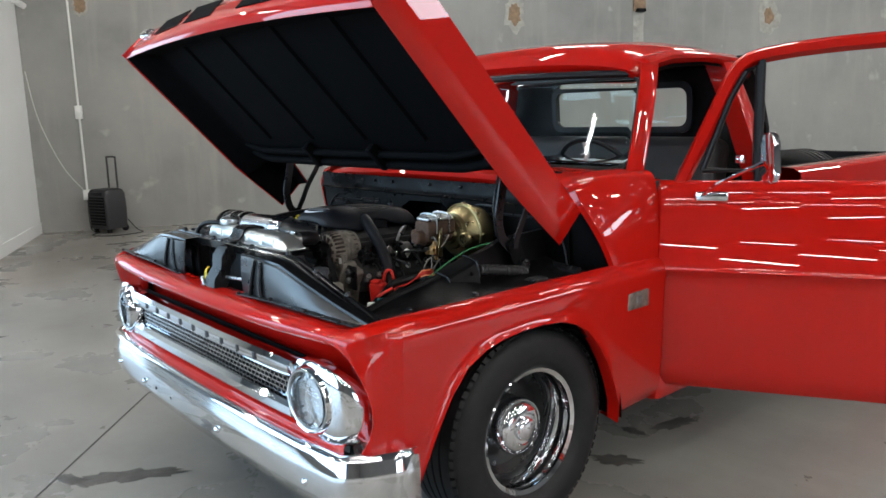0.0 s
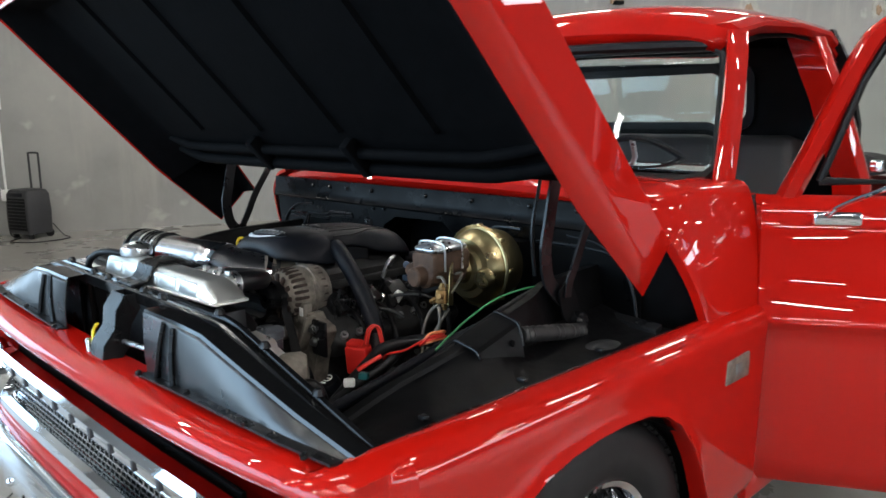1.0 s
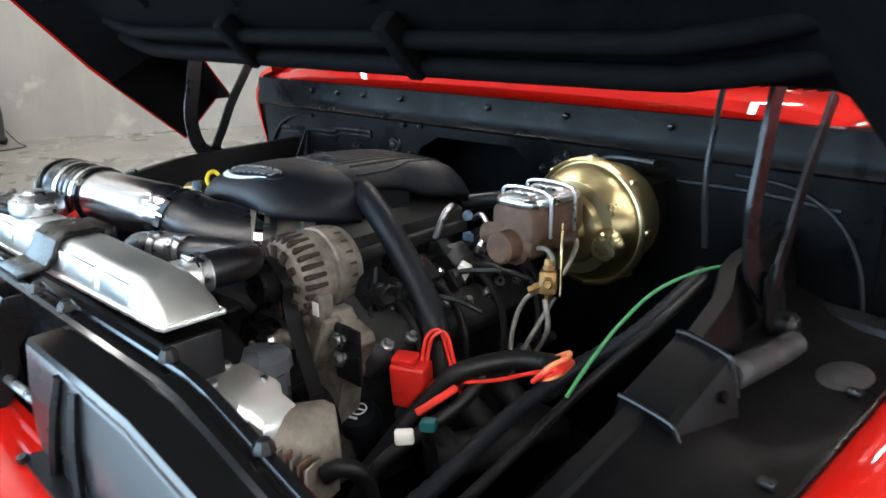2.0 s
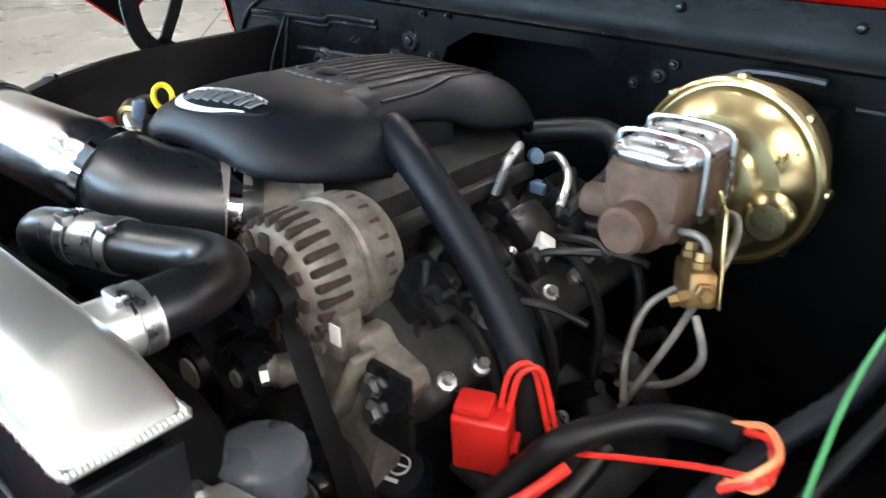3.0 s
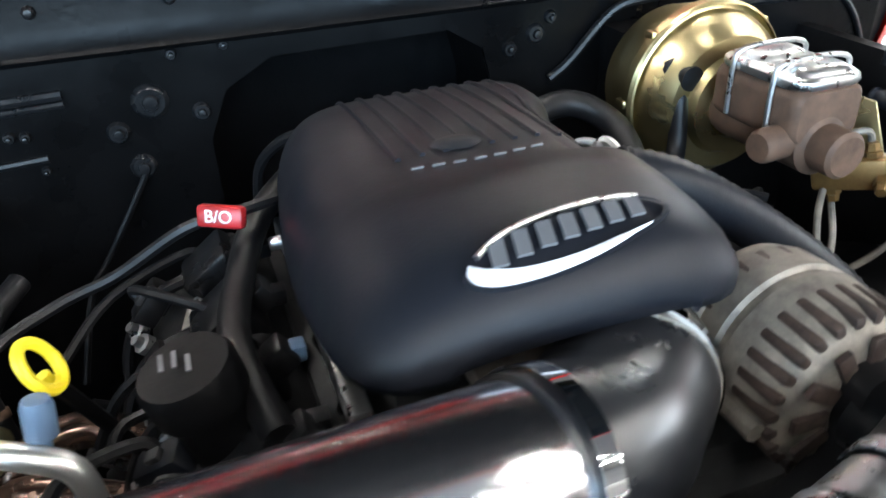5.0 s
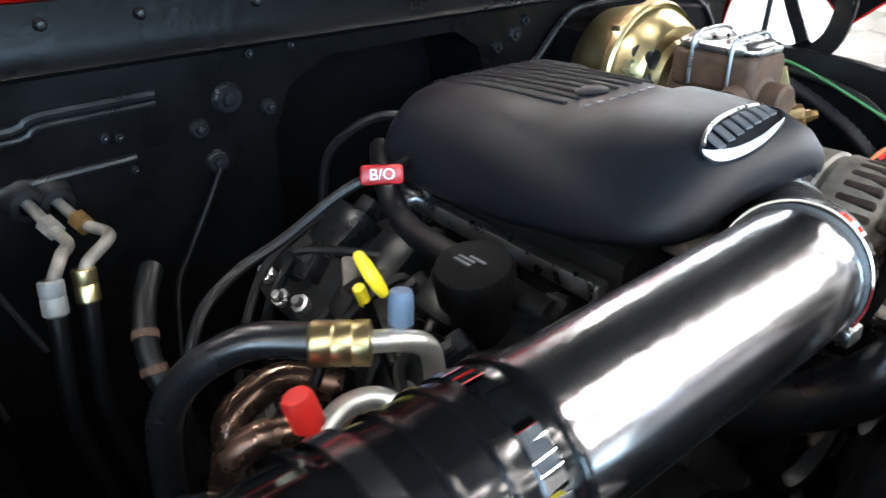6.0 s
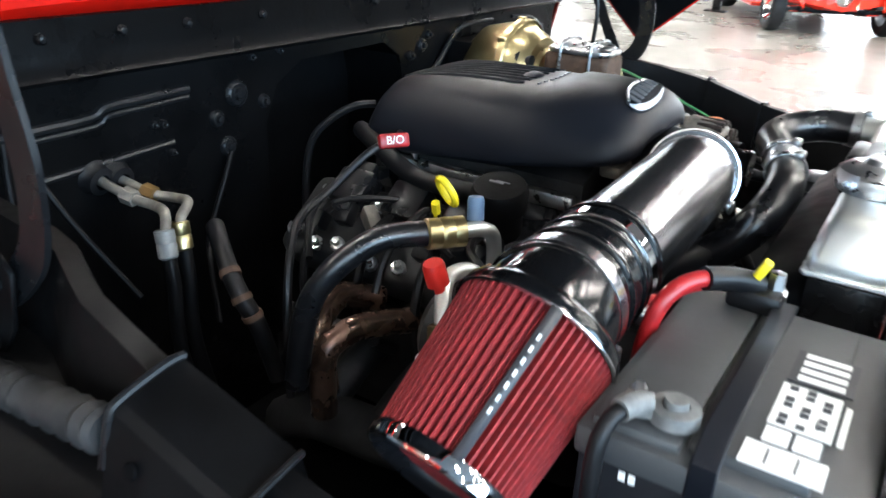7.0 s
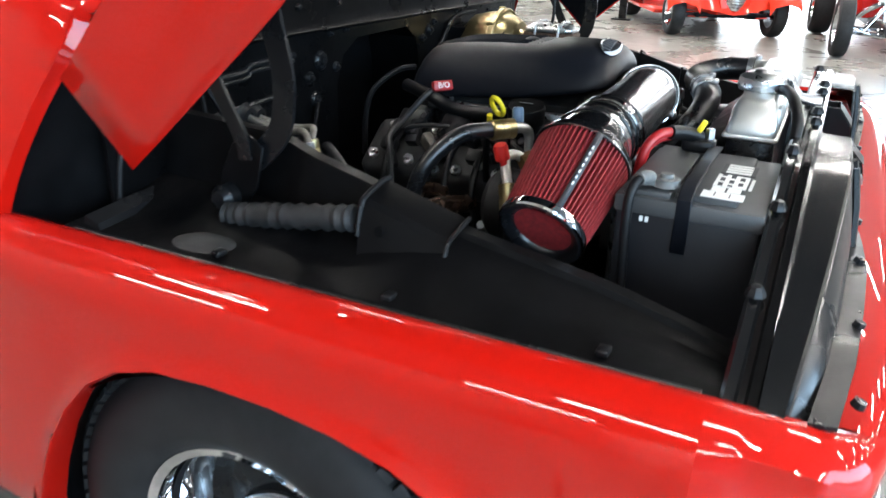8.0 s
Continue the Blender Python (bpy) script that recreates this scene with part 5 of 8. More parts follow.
    part("blue_clip", turn([(0.0, 0.009), (0.009, 0.008), (0.010, -0.008), (0.0, -0.009)], axis((0.156, 1.115, 0.924), (1, -1, 0.3)), 12), BLUE_PLASTIC, engine)
    for pts, r in (([(0.10, 1.17, 0.93), (0.20, 1.20, 0.945), (0.25, 1.16, 0.92), (0.24, 1.08, 0.88), (0.26, 1.04, 0.84)], 0.016), ([(0.319, 1.148, 0.975), (0.312, 1.135, 0.955), (0.305, 1.12, 0.90), (0.275, 1.09, 0.872), (0.235, 1.09, 0.876), (0.20, 1.12, 0.915)], 0.011)):
        part("vacuum_hose", tube(pts, r, 10, 6), RUBBER, engine)
    conv = [(0.095, 0.920, 0.995), (0.140, 0.906, 0.982), (0.200, 0.893, 0.945), (0.260, 0.880, 0.900), (0.312, 0.866, 0.852), (0.335, 0.860, 0.815)]
    part("wiring_conduit", ribbed(conv, 0.0215, 110, 0.06, 14), PLASTIC, engine, "black corrugated wiring conduit")
    part("conduit_end", tube([(0.330, 0.861, 0.823), (0.345, 0.857, 0.77), (0.350, 0.85, 0.70)], 0.0195, 12, 4), RUBBER, engine)
    tag = part("coil_tag", box((0.236, 0.853, 0.858), (0.030, 0.004, 0.014), 0.0005, Matrix.Rotation(radians(50), 4, "Y") @ Matrix.Rotation(radians(-40), 4, "X")), WHITE_LABEL, engine, "small white code label")
    for k in range(5):
        part("print_bar", box(Vector((0.236, 0.850, 0.860)) + Vector((0.6, 0, -0.76)) * (0.0045 * (k - 2)), (0.0012, 0.0012, 0.008), 0, Matrix.Rotation(radians(50), 4, "Y") @ Matrix.Rotation(radians(-40), 4, "X")), DARK_INK, tag)
    part("white_connector", box((0.250, 1.0, 0.868), (0.022, 0.030, 0.03), 0.004, Matrix.Rotation(radians(35), 4, "Z") @ Matrix.Rotation(radians(30), 4, "Y")), WHITE_LABEL, engine, "pale grey wiring connector")
    part("grey_lead", tube([(0.235, 0.83, 0.915), (0.242, 0.82, 0.90), (0.24, 0.81, 0.85), (0.262, 0.80, 0.815), (0.300, 0.815, 0.80)], 0.0035, 8, 6), RUBBER, engine)
    # connectors, bolts and thin leads crowded over each valve cover
    rnd = random.Random(11)
    for s in (1, -1):
        for k in range(7):
            y = 0.82 + 0.05 * k + rnd.uniform(-0.008, 0.008)
            x, z = 0.245 + rnd.uniform(-0.02, 0.035), 0.868 + rnd.uniform(-0.02, 0.012)
            tw = Matrix.Rotation(radians(s * rnd.uniform(25, 60)), 4, "Y") @ Matrix.Rotation(radians(rnd.uniform(-35, 35)), 4, "Z")
            cn = part("connector", box((s * x, y, z), (0.030 + rnd.uniform(0, 0.014), 0.024, 0.022), 0.004, tw), (BLACK, PLASTIC, RUBBER)[k % 3], engine)
            part("clip_tab", box((s * (x + 0.006), y - 0.004, z + 0.013), (0.012, 0.010, 0.006), 0.002, tw), (BLACK, CAST_DARK)[k % 2], cn)
            p = Vector((s * x, y, z))
            q = Vector((s * (0.20 + rnd.uniform(0, 0.16)), y + rnd.uniform(-0.07, 0.07), 0.80 + rnd.uniform(-0.03, 0.09)))
            part("lead", tube([p, p + Vector((s * 0.012, 0.008, 0.016)), (p + q) / 2 + Vector((s * 0.02, 0.01, 0.016)), q], 0.0032 + rnd.uniform(0, 0.0022), 7, 5), RUBBER, cn)
        for k in range(9):
            y = 0.80 + 0.045 * k
            x = 0.285 + rnd.uniform(-0.03, 0.03)
            part("head_bolt", turn([(0.0, 0.012), (0.005, 0.0115), (0.006, 0.004), (0.010, 0.003), (0.010, -0.006)], axis((s * x, y + rnd.uniform(-0.01, 0.01), 0.845 - (x - 0.25) * 0.55 + rnd.uniform(-0.01, 0.01)), (s * 0.6, -0.2, 0.75)), 8), STEEL, engine)
        for k in range(5):
            y = 0.83 + 0.07 * k
            part("spark_boot", turn([(0.0, 0.03), (0.008, 0.03), (0.010, 0.0), (0.009, -0.03), (0.0, -0.03)], axis((s * 0.335, y, 0.735), (s * 0.7, -0.1, 0.55)), 10), STEEL if k % 2 else RUBBER, engine)
    # exhaust pipes below the passenger's valve cover
    mf = part("exhaust_manifold", tube([(-0.300, 1.00, 0.775), (-0.344, 1.026, 0.790), (-0.385, 1.022, 0.788), (-0.412, 1.010, 0.770), (-0.42, 0.99, 0.70)], 0.017, 14, 6), SCORCHED, engine, "brown heat-stained exhaust manifold")
    part("runner", tube([(-0.310, 0.94, 0.770), (-0.374, 0.965, 0.782), (-0.405, 0.978, 0.778), (-0.428, 0.986, 0.755), (-0.43, 0.985, 0.68)], 0.016, 14, 6), SCORCHED, mf)
    hh = part("heater_feed", tube([(-0.40, 1.19, 0.86), (-0.422, 1.155, 0.848), (-0.436, 1.126, 0.826), (-0.440, 1.104, 0.800), (-0.432, 1.088, 0.765), (-0.42, 1.07, 0.69)], 0.0115, 12, 6), RUBBER, engine)
    for p, d in (((-0.436, 1.126, 0.826), (-0.3, -0.7, -0.65)), ((-0.440, 1.104, 0.800), (-0.05, -0.6, -0.8)), ((-0.435, 1.093, 0.778), (0.2, -0.4, -0.9))):
        part("feed_clamp", turn([(0.0115, -0.004), (0.0132, -0.004), (0.0132, 0.004), (0.0115, 0.004)], axis(p, d), 18), IRON, hh)
    # throttle body and front pulleys
    tb = part("throttle_body", turn([(0.044, -0.03), (0.056, -0.028), (0.056, 0.0), (0.046, 0.004), (0.044, 0.05), (0.062, 0.052), (0.062, 0.07), (0.0, 0.07)], axis((0.022, 0.778, 0.927), (0.45, 0.88, -0.12)), 28), CAST, engine, "cast aluminium throttle body")
    part("throttle_bracket", box((-0.03, 0.80, 0.934), (0.10, 0.03, 0.018), 0.006), CAST, tb)
    for x, z, r, y in ((0.06, 0.60, 0.085, 0.70), (0.02, 0.76, 0.07, 0.69), (0.205, 0.70, 0.055, 0.70), (0.115, 0.80, 0.036, 0.69), (-0.17, 0.72, 0.065, 0.70)):
        pl = part("pulley", turn([(0.012, 0.008), (r * 0.35, 0.006), (r * 0.45, -0.006), (r * 0.8, -0.006), (r * 0.88, 0.008), (r, 0.010), (r * 0.985, -0.012), (r, -0.03), (0.0, -0.03)], axis((x, y, z), (0, -1, 0)), 32), BLACK, engine)
        part("pulley_cap", turn([(0.0, 0.012), (r * 0.25, 0.010), (r * 0.3, 0.0)], axis((x, y, z), (0, -1, 0)), 16), CAST, pl)
    belt = [(0.133, 0.905), (0.135, 0.94), (0.165, 0.942), (0.197, 0.915), (0.196, 0.87), (0.256, 0.72), (0.245, 0.66), (0.14, 0.56), (0.06, 0.513), (-0.02, 0.56), (-0.22, 0.68), (-0.237, 0.73), (-0.19, 0.785), (-0.05, 0.70), (0.02, 0.69), (0.09, 0.74), (0.07, 0.82), (0.12, 0.86)]
    c = curve([(x, 0, z) for x, z in belt + [belt[0]]], 5)
    part("drive_belt", loft([[Vector((p.x, 0.690, p.z)) for p in c], [Vector((p.x, 0.714, p.z)) for p in c]], True, False), RUBBER, engine, "ribbed black drive belt")
    solid(engine.children[-1], 0.004)
    # oil filler, dipstick, wire tag
    of = part("oil_filler", turn([(0.026, -0.09), (0.027, -0.02), (0.033, -0.018), (0.034, 0.006), (0.031, 0.012), (0.0, 0.013)], axis((-0.247, 0.868, 0.936), (-0.25, -0.05, 1)), 24), BLACK_DULL, engine, "black oil filler cap on its neck")
    for k in range(4):
        part("print_bar", box(Vector((-0.250 + 0.008 * (k - 1.5), 0.866 + 0.004 * (k % 2), 0.9515 - 0.002 * (k - 1.5))), (0.003, 0.018, 0.0008), 0), GREY_PRINT, of)
    d = Vector((-0.332, 0.888, 0.958))
    mring = axis(d, (0.75, -0.35, 0.45))
    ds = part("dipstick", tube([mring @ Vector((0.0125 * math.cos(a), 0.0175 * math.sin(a), 0)) for a in [2 * math.pi * k / 24 for k in range(25)]], 0.0042, 8, 1), YELLOW_PLASTIC, engine, "yellow dipstick ring")
    part("dipstick_stem", tube([d + Vector((-0.004, 0.012, -0.015)), d + Vector((0.002, 0.014, -0.03)), d + Vector((0.003, 0.015, -0.032))], 0.005, 8, 4), YELLOW_PLASTIC, ds)
    part("dipstick_tube", tube([d + Vector((0.002, 0.014, -0.028)), d + Vector((0.03, 0.03, -0.10)), d + Vector((0.07, 0.04, -0.2))], 0.0058, 8, 4), BLACK_DULL, ds)
    part("beige_connector", box((-0.242, 1.062, 0.848), (0.020, 0.042, 0.026), 0.004, Matrix.Rotation(radians(-30), 4, "Z") @ Matrix.Rotation(radians(35), 4, "X")), CAST, engine, "dusty beige wiring connector")
    for y in (0.95, 1.02, 1.13):
        part("loom_plug", box((-0.275, y, 0.846), (0.026, 0.030, 0.026), 0.005, Matrix.Rotation(radians(40), 4, "Y")), RUBBER, engine)
    part("loom", tube([(-0.20, 0.83, 0.90), (-0.215, 0.92, 0.915), (-0.20, 1.02, 0.91), (-0.17, 1.10, 0.925), (-0.12, 1.18, 0.93)], 0.013, 10, 5), RUBBER, engine)
    part("loom", tube([(-0.085, 1.18, 0.962), (-0.108, 1.20, 0.960), (-0.130, 1.225, 0.942), (-0.148, 1.25, 0.91), (-0.155, 1.26, 0.86), (-0.16, 1.26, 0.78)], 0.006, 8, 6), RUBBER, engine)
    m = Matrix.Translation((-0.203, 1.057, 0.954)) @ Matrix.Rotation(radians(-32), 4, "Z") @ Matrix.Rotation(radians(-18), 4, "X")
    wt = part("wire_tag", box((0, 0, 0), (0.043, 0.012, 0.020), 0.004, m), RED_CABLE, engine, "red plastic wire tag marked B/O")
    fc = bpy.data.curves.new("tag_text", "FONT")
    fc.body, fc.size, fc.align_x, fc.align_y, fc.extrude = "B/O", 0.0155, "CENTER", "CENTER", 0.0004
    tmp = bpy.data.objects.new("tag_text", fc)
    me = bpy.data.meshes.new_from_object(tmp)
    bpy.data.objects.remove(tmp)
    bm = bmesh.new()
    bm.from_mesh(me)
    bmesh.ops.transform(bm, matrix=m @ Matrix.Translation((0, -0.0066, 0)) @ Matrix.Rotation(radians(90), 4, "X"), verts=bm.verts)
    part("writing", bm, WHITE_LABEL, wt)
    part("tagged_wire", tube([(-0.150, 1.085, 0.948), (-0.185, 1.066, 0.952), (-0.235, 1.075, 0.940), (-0.30, 1.09, 0.900), (-0.355, 1.085, 0.884), (-0.410, 1.05, 0.868), (-0.440, 1.03, 0.80), (-0.45, 1.02, 0.70)], 0.0055, 8, 6), RUBBER, wt)
    part("coil_stud", tube([(-0.138, 1.068, 0.925), (-0.138, 1.068, 0.880)], 0.005, 8, 1), STEEL, engine)
    part("stud_clamp", box((-0.152, 1.072, 0.910), (0.030, 0.014, 0.010), 0.003), STEEL, engine)


build_engine()


def build_alternator():
    alt = part("alternator", turn([(0.027, -0.070), (0.047, -0.069), (0.063, -0.058), (0.0685, -0.042), (0.0702, -0.012), (0.0707, -0.004), (0.067, -0.001), (0.067, 0.005), (0.0707, 0.008), (0.0693, 0.038), (0.063, 0.056), (0.045, 0.066), (0.0, 0.068)], axis((0.160, 0.772, 0.906), (0, 1, 0)), 48), CAST, engine, "dusty cast aluminium alternator")
    c = Vector((0.160, 0.772, 0.906))
    for row, (y0, y1, n) in enumerate(((-0.060, -0.020, 26), (0.012, 0.041, 22))):
        for k in range(n):
            a = 2 * math.pi * k / n
            m = Matrix.Translation(c) @ Matrix.Rotation(a, 4, "Y")
            b = box((0.0650 if row == 0 else 0.0640, (y0 + y1) / 2, 0), (0.0115, y1 - y0, 0.0090), 0.003)
            bmesh.ops.transform(b, matrix=m, verts=b.verts)
            part("cooling_slot", b, SLOT, alt)
    for k in range(12):
        a = 2 * math.pi * k / 12
        m = Matrix.Translation(c) @ Matrix.Rotation(a, 4, "Y")
        b = box((0.045, -0.0702, 0), (0.030, 0.006, 0.013), 0.002)
        bmesh.ops.transform(b, matrix=m, verts=b.verts)
        part("face_slot", b, SLOT, alt)
    part("alternator_pulley", turn([(0.010, 0.03), (0.028, 0.03), (0.031, 0.026), (0.029, 0.015), (0.031, 0.0), (0.020, -0.005)], axis((0.160, 0.692, 0.906), (0, -1, 0)), 28), BLACK, alt)
    for a in (190, 310):
        p = c + Vector((0.075 * math.cos(radians(a)), 0.0, 0.075 * math.sin(radians(a))))
        part("through_bolt", tube([p + Vector((0, -0.055, 0)), p + Vector((0, 0.05, 0))], 0.008, 8, 1), CAST, alt)
    part("mount_ear", box((0.222, 0.738, 0.866), (0.036, 0.030, 0.055), 0.006), CAST, alt)
    part("ear_label", box((0.232, 0.722, 0.872), (0.015, 0.002, 0.022), 0.0004), WHITE_LABEL, alt)
    alt.matrix_basis = Matrix.Translation(c + Vector((-0.006, 0, 0.001))) @ Matrix.Diagonal((0.92, 0.92, 0.92, 1)) @ Matrix.Translation(-c)
    # accessory bracket below it
    br = part("accessory_bracket", plate([(0.158, 0.812), (0.160, 0.838), (0.186, 0.852), (0.215, 0.853), (0.221, 0.872), (0.241, 0.872), (0.247, 0.852), (0.286, 0.846), (0.292, 0.832), (0.264, 0.790), (0.252, 0.748), (0.238, 0.68), (0.228, 0.58), (0.174, 0.58), (0.172, 0.68), (0.178, 0.769)], lambda u, v, w: Vector((u, 0.737 + w, v)), 0.040, 0.0035, 2), CAST, engine, "grey cast accessory bracket")
    part("bracket_boss", turn([(0.0, 0.05), (0.010, 0.05), (0.012, 0.044), (0.017, 0.04), (0.017, -0.03), (0.0, -0.03)], axis((0.170, 0.742, 0.815), (-0.4, -0.9, 0)), 16), CAST, br)
    part("bracket_bolt", turn([(0.0, 0.012), (0.010, 0.011), (0.011, 0.0), (0.015, -0.002)], axis((0.150, 0.700, 0.813), (-0.4, -0.9, 0)), 6), STEEL, br)
    part("bolt_tab", box((0.280, 0.734, 0.822), (0.055, 0.008, 0.085), 0.004), BLACK, br)
    part("web", box((0.235, 0.728, 0.825), (0.010, 0.030, 0.10), 0.004, Matrix.Rotation(radians(25), 4, "Y")), CAST, br)
    for z in (0.840, 0.811):
        part("tab_bolt", turn([(0.0, 0.010), (0.008, 0.009), (0.009, 0.002), (0.013, 0.0)], axis((0.264, 0.729, z), (0.1, -1, 0.1)), 6), STEEL, br)
    # power steering reservoir cap, steel bottle
    cap = part("steering_fluid_cap", turn([(0.0, 0.014), (0.028, 0.012), (0.033, 0.004), (0.034, -0.012), (0.026, -0.014), (0.026, -0.06), (0.0, -0.06)], axis((0.245, 0.775, 0.690), (0.1, -0.35, 1)), 14), PLASTIC, engine, "black ribbed power steering cap")
    mcap = axis((0.245, 0.775, 0.690), (0.1, -0.35, 1))
    part("cap_symbol", tube([mcap @ Vector((0.011 * math.cos(a), 0.011 * math.sin(a) + 0.006, 0.0145)) for a in [2 * math.pi * k / 20 for k in range(21)]], 0.0012, 5, 1), WHITE_LABEL, cap)
    part("symbol_bar", box((0, 0, 0), (0.018, 0.002, 0.001), 0, mcap @ Matrix.Translation((0, 0.006, 0.0145))), WHITE_LABEL, cap)
    part("symbol_bar", box((0, 0, 0), (0.014, 0.004, 0.001), 0, mcap @ Matrix.Translation((0, -0.012, 0.0145))), WHITE_LABEL, cap)
    # red relay box and wires
    m = Matrix.Translation((0.322, 0.815, 0.762)) @ Matrix.Rotation(radians(24), 4, "Z") @ Matrix.Rotation(radians(8), 4, "X")
    rb = part("terminal_box", box((0, 0, 0), (0.056, 0.036, 0.070), 0.005, m, 3), RED_PLASTIC, engine, "bright red plastic terminal box")
    b = box((-0.008, 0.002, 0.039), (0.036, 0.030, 0.012), 0.004)
    bmesh.ops.transform(b, matrix=m, verts=b.verts)
    part("box_lid", b, RED_PLASTIC, rb)
    b = box((0.031, 0, -0.005), (0.008, 0.018, 0.022), 0.002)
    bmesh.ops.transform(b, matrix=m, verts=b.verts)
    part("box_latch", b, RED_PLASTIC, rb)
    for dx in (0.0, 0.010):
        part("red_wire", tube([(0.336 + dx, 0.822, 0.80), (0.338 + dx, 0.832, 0.835), (0.352 + dx, 0.845, 0.842), (0.364 + dx, 0.85, 0.80), (0.378 + dx, 0.848, 0.755)], 0.003, 8, 6), RED_WIRE, rb)
    lm = part("cable_loom", tube([(0.335, 0.70, 0.66), (0.365, 0.765, 0.735), (0.388, 0.795, 0.775), (0.414, 0.818, 0.808), (0.460, 0.868, 0.824), (0.505, 0.892, 0.826), (0.540, 0.880, 0.838)], 0.014, 12, 6), RUBBER, engine, "black taped cable loom with coloured wires")
    for k, (mat, dz) in enumerate(((RED_WIRE, 0.0), (ORANGE_WIRE, 0.006), (RED_WIRE, -0.006), (ORANGE_WIRE, -0.010))):
        part("loose_wire", tube([(0.525, 0.886, 0.838 + dz), (0.552, 0.872 + 0.004 * k, 0.856 + dz), (0.574, 0.842 - 0.003 * k, 0.868 + dz), (0.570, 0.812, 0.866 + dz), (0.548, 0.806 + 0.004 * k, 0.846)], 0.0032, 8, 6), mat, lm)
    part("loose_wire", tube([(0.420, 0.820, 0.795), (0.470, 0.830, 0.812), (0.530, 0.822, 0.845), (0.580, 0.808, 0.872)], 0.0028, 8, 6), RED_WIRE, lm)
    part("loose_wire", tube([(0.425, 0.800, 0.796), (0.415, 0.775, 0.785), (0.398, 0.752, 0.768)], 0.0055, 8, 5), RED_WIRE, lm)
    part("teal_plug", box((0.424, 0.748, 0.762), (0.022, 0.018, 0.016), 0.004, Matrix.Rotation(radians(30), 4, "Z")), TEAL, lm, "small teal wiring plug")
    part("pale_plug", box((0.405, 0.722, 0.748), (0.026, 0.018, 0.018), 0.004, Matrix.Rotation(radians(50), 4, "Z")), WHITE_LABEL, lm, "pale wiring plug")
    part("branch", tube([(0.438, 0.842, 0.800), (0.430, 0.80, 0.772), (0.400, 0.745, 0.735), (0.375, 0.70, 0.700), (0.36, 0.66, 0.65)], 0.010, 10, 5), RUBBER, lm)
    part("corrugated_loom", ribbed([(0.545, 0.535, 0.752), (0.546, 0.56, 0.766), (0.542, 0.66, 0.782), (0.530, 0.75, 0.792), (0.530, 0.82, 0.806), (0.556, 0.89, 0.838), (0.590, 0.96, 0.868), (0.606, 1.06, 0.905), (0.600, 1.13, 0.915)], 0.012, 130, 0.14, 10), PLASTIC, engine, "black corrugated loom along the inner fender")
    part("side_cable", tube([(0.585, 0.52, 0.748), (0.590, 0.60, 0.775), (0.588, 0.72, 0.800), (0.590, 0.81, 0.825), (0.612, 0.89, 0.868), (0.632, 0.97, 0.905), (0.628, 1.08, 0.925)], 0.007, 10, 6), RUBBER, engine)
    part("green_wire", tube([(0.655, 1.16, 0.935), (0.625, 1.08, 0.938), (0.600, 1.00, 0.924), (0.594, 0.92, 0.897), (0.598, 0.85, 0.870), (0.603, 0.80, 0.848)], 0.0024, 8, 6), GREEN_WIRE, engine)


build_alternator()

# ---- brake booster and master cylinder ----


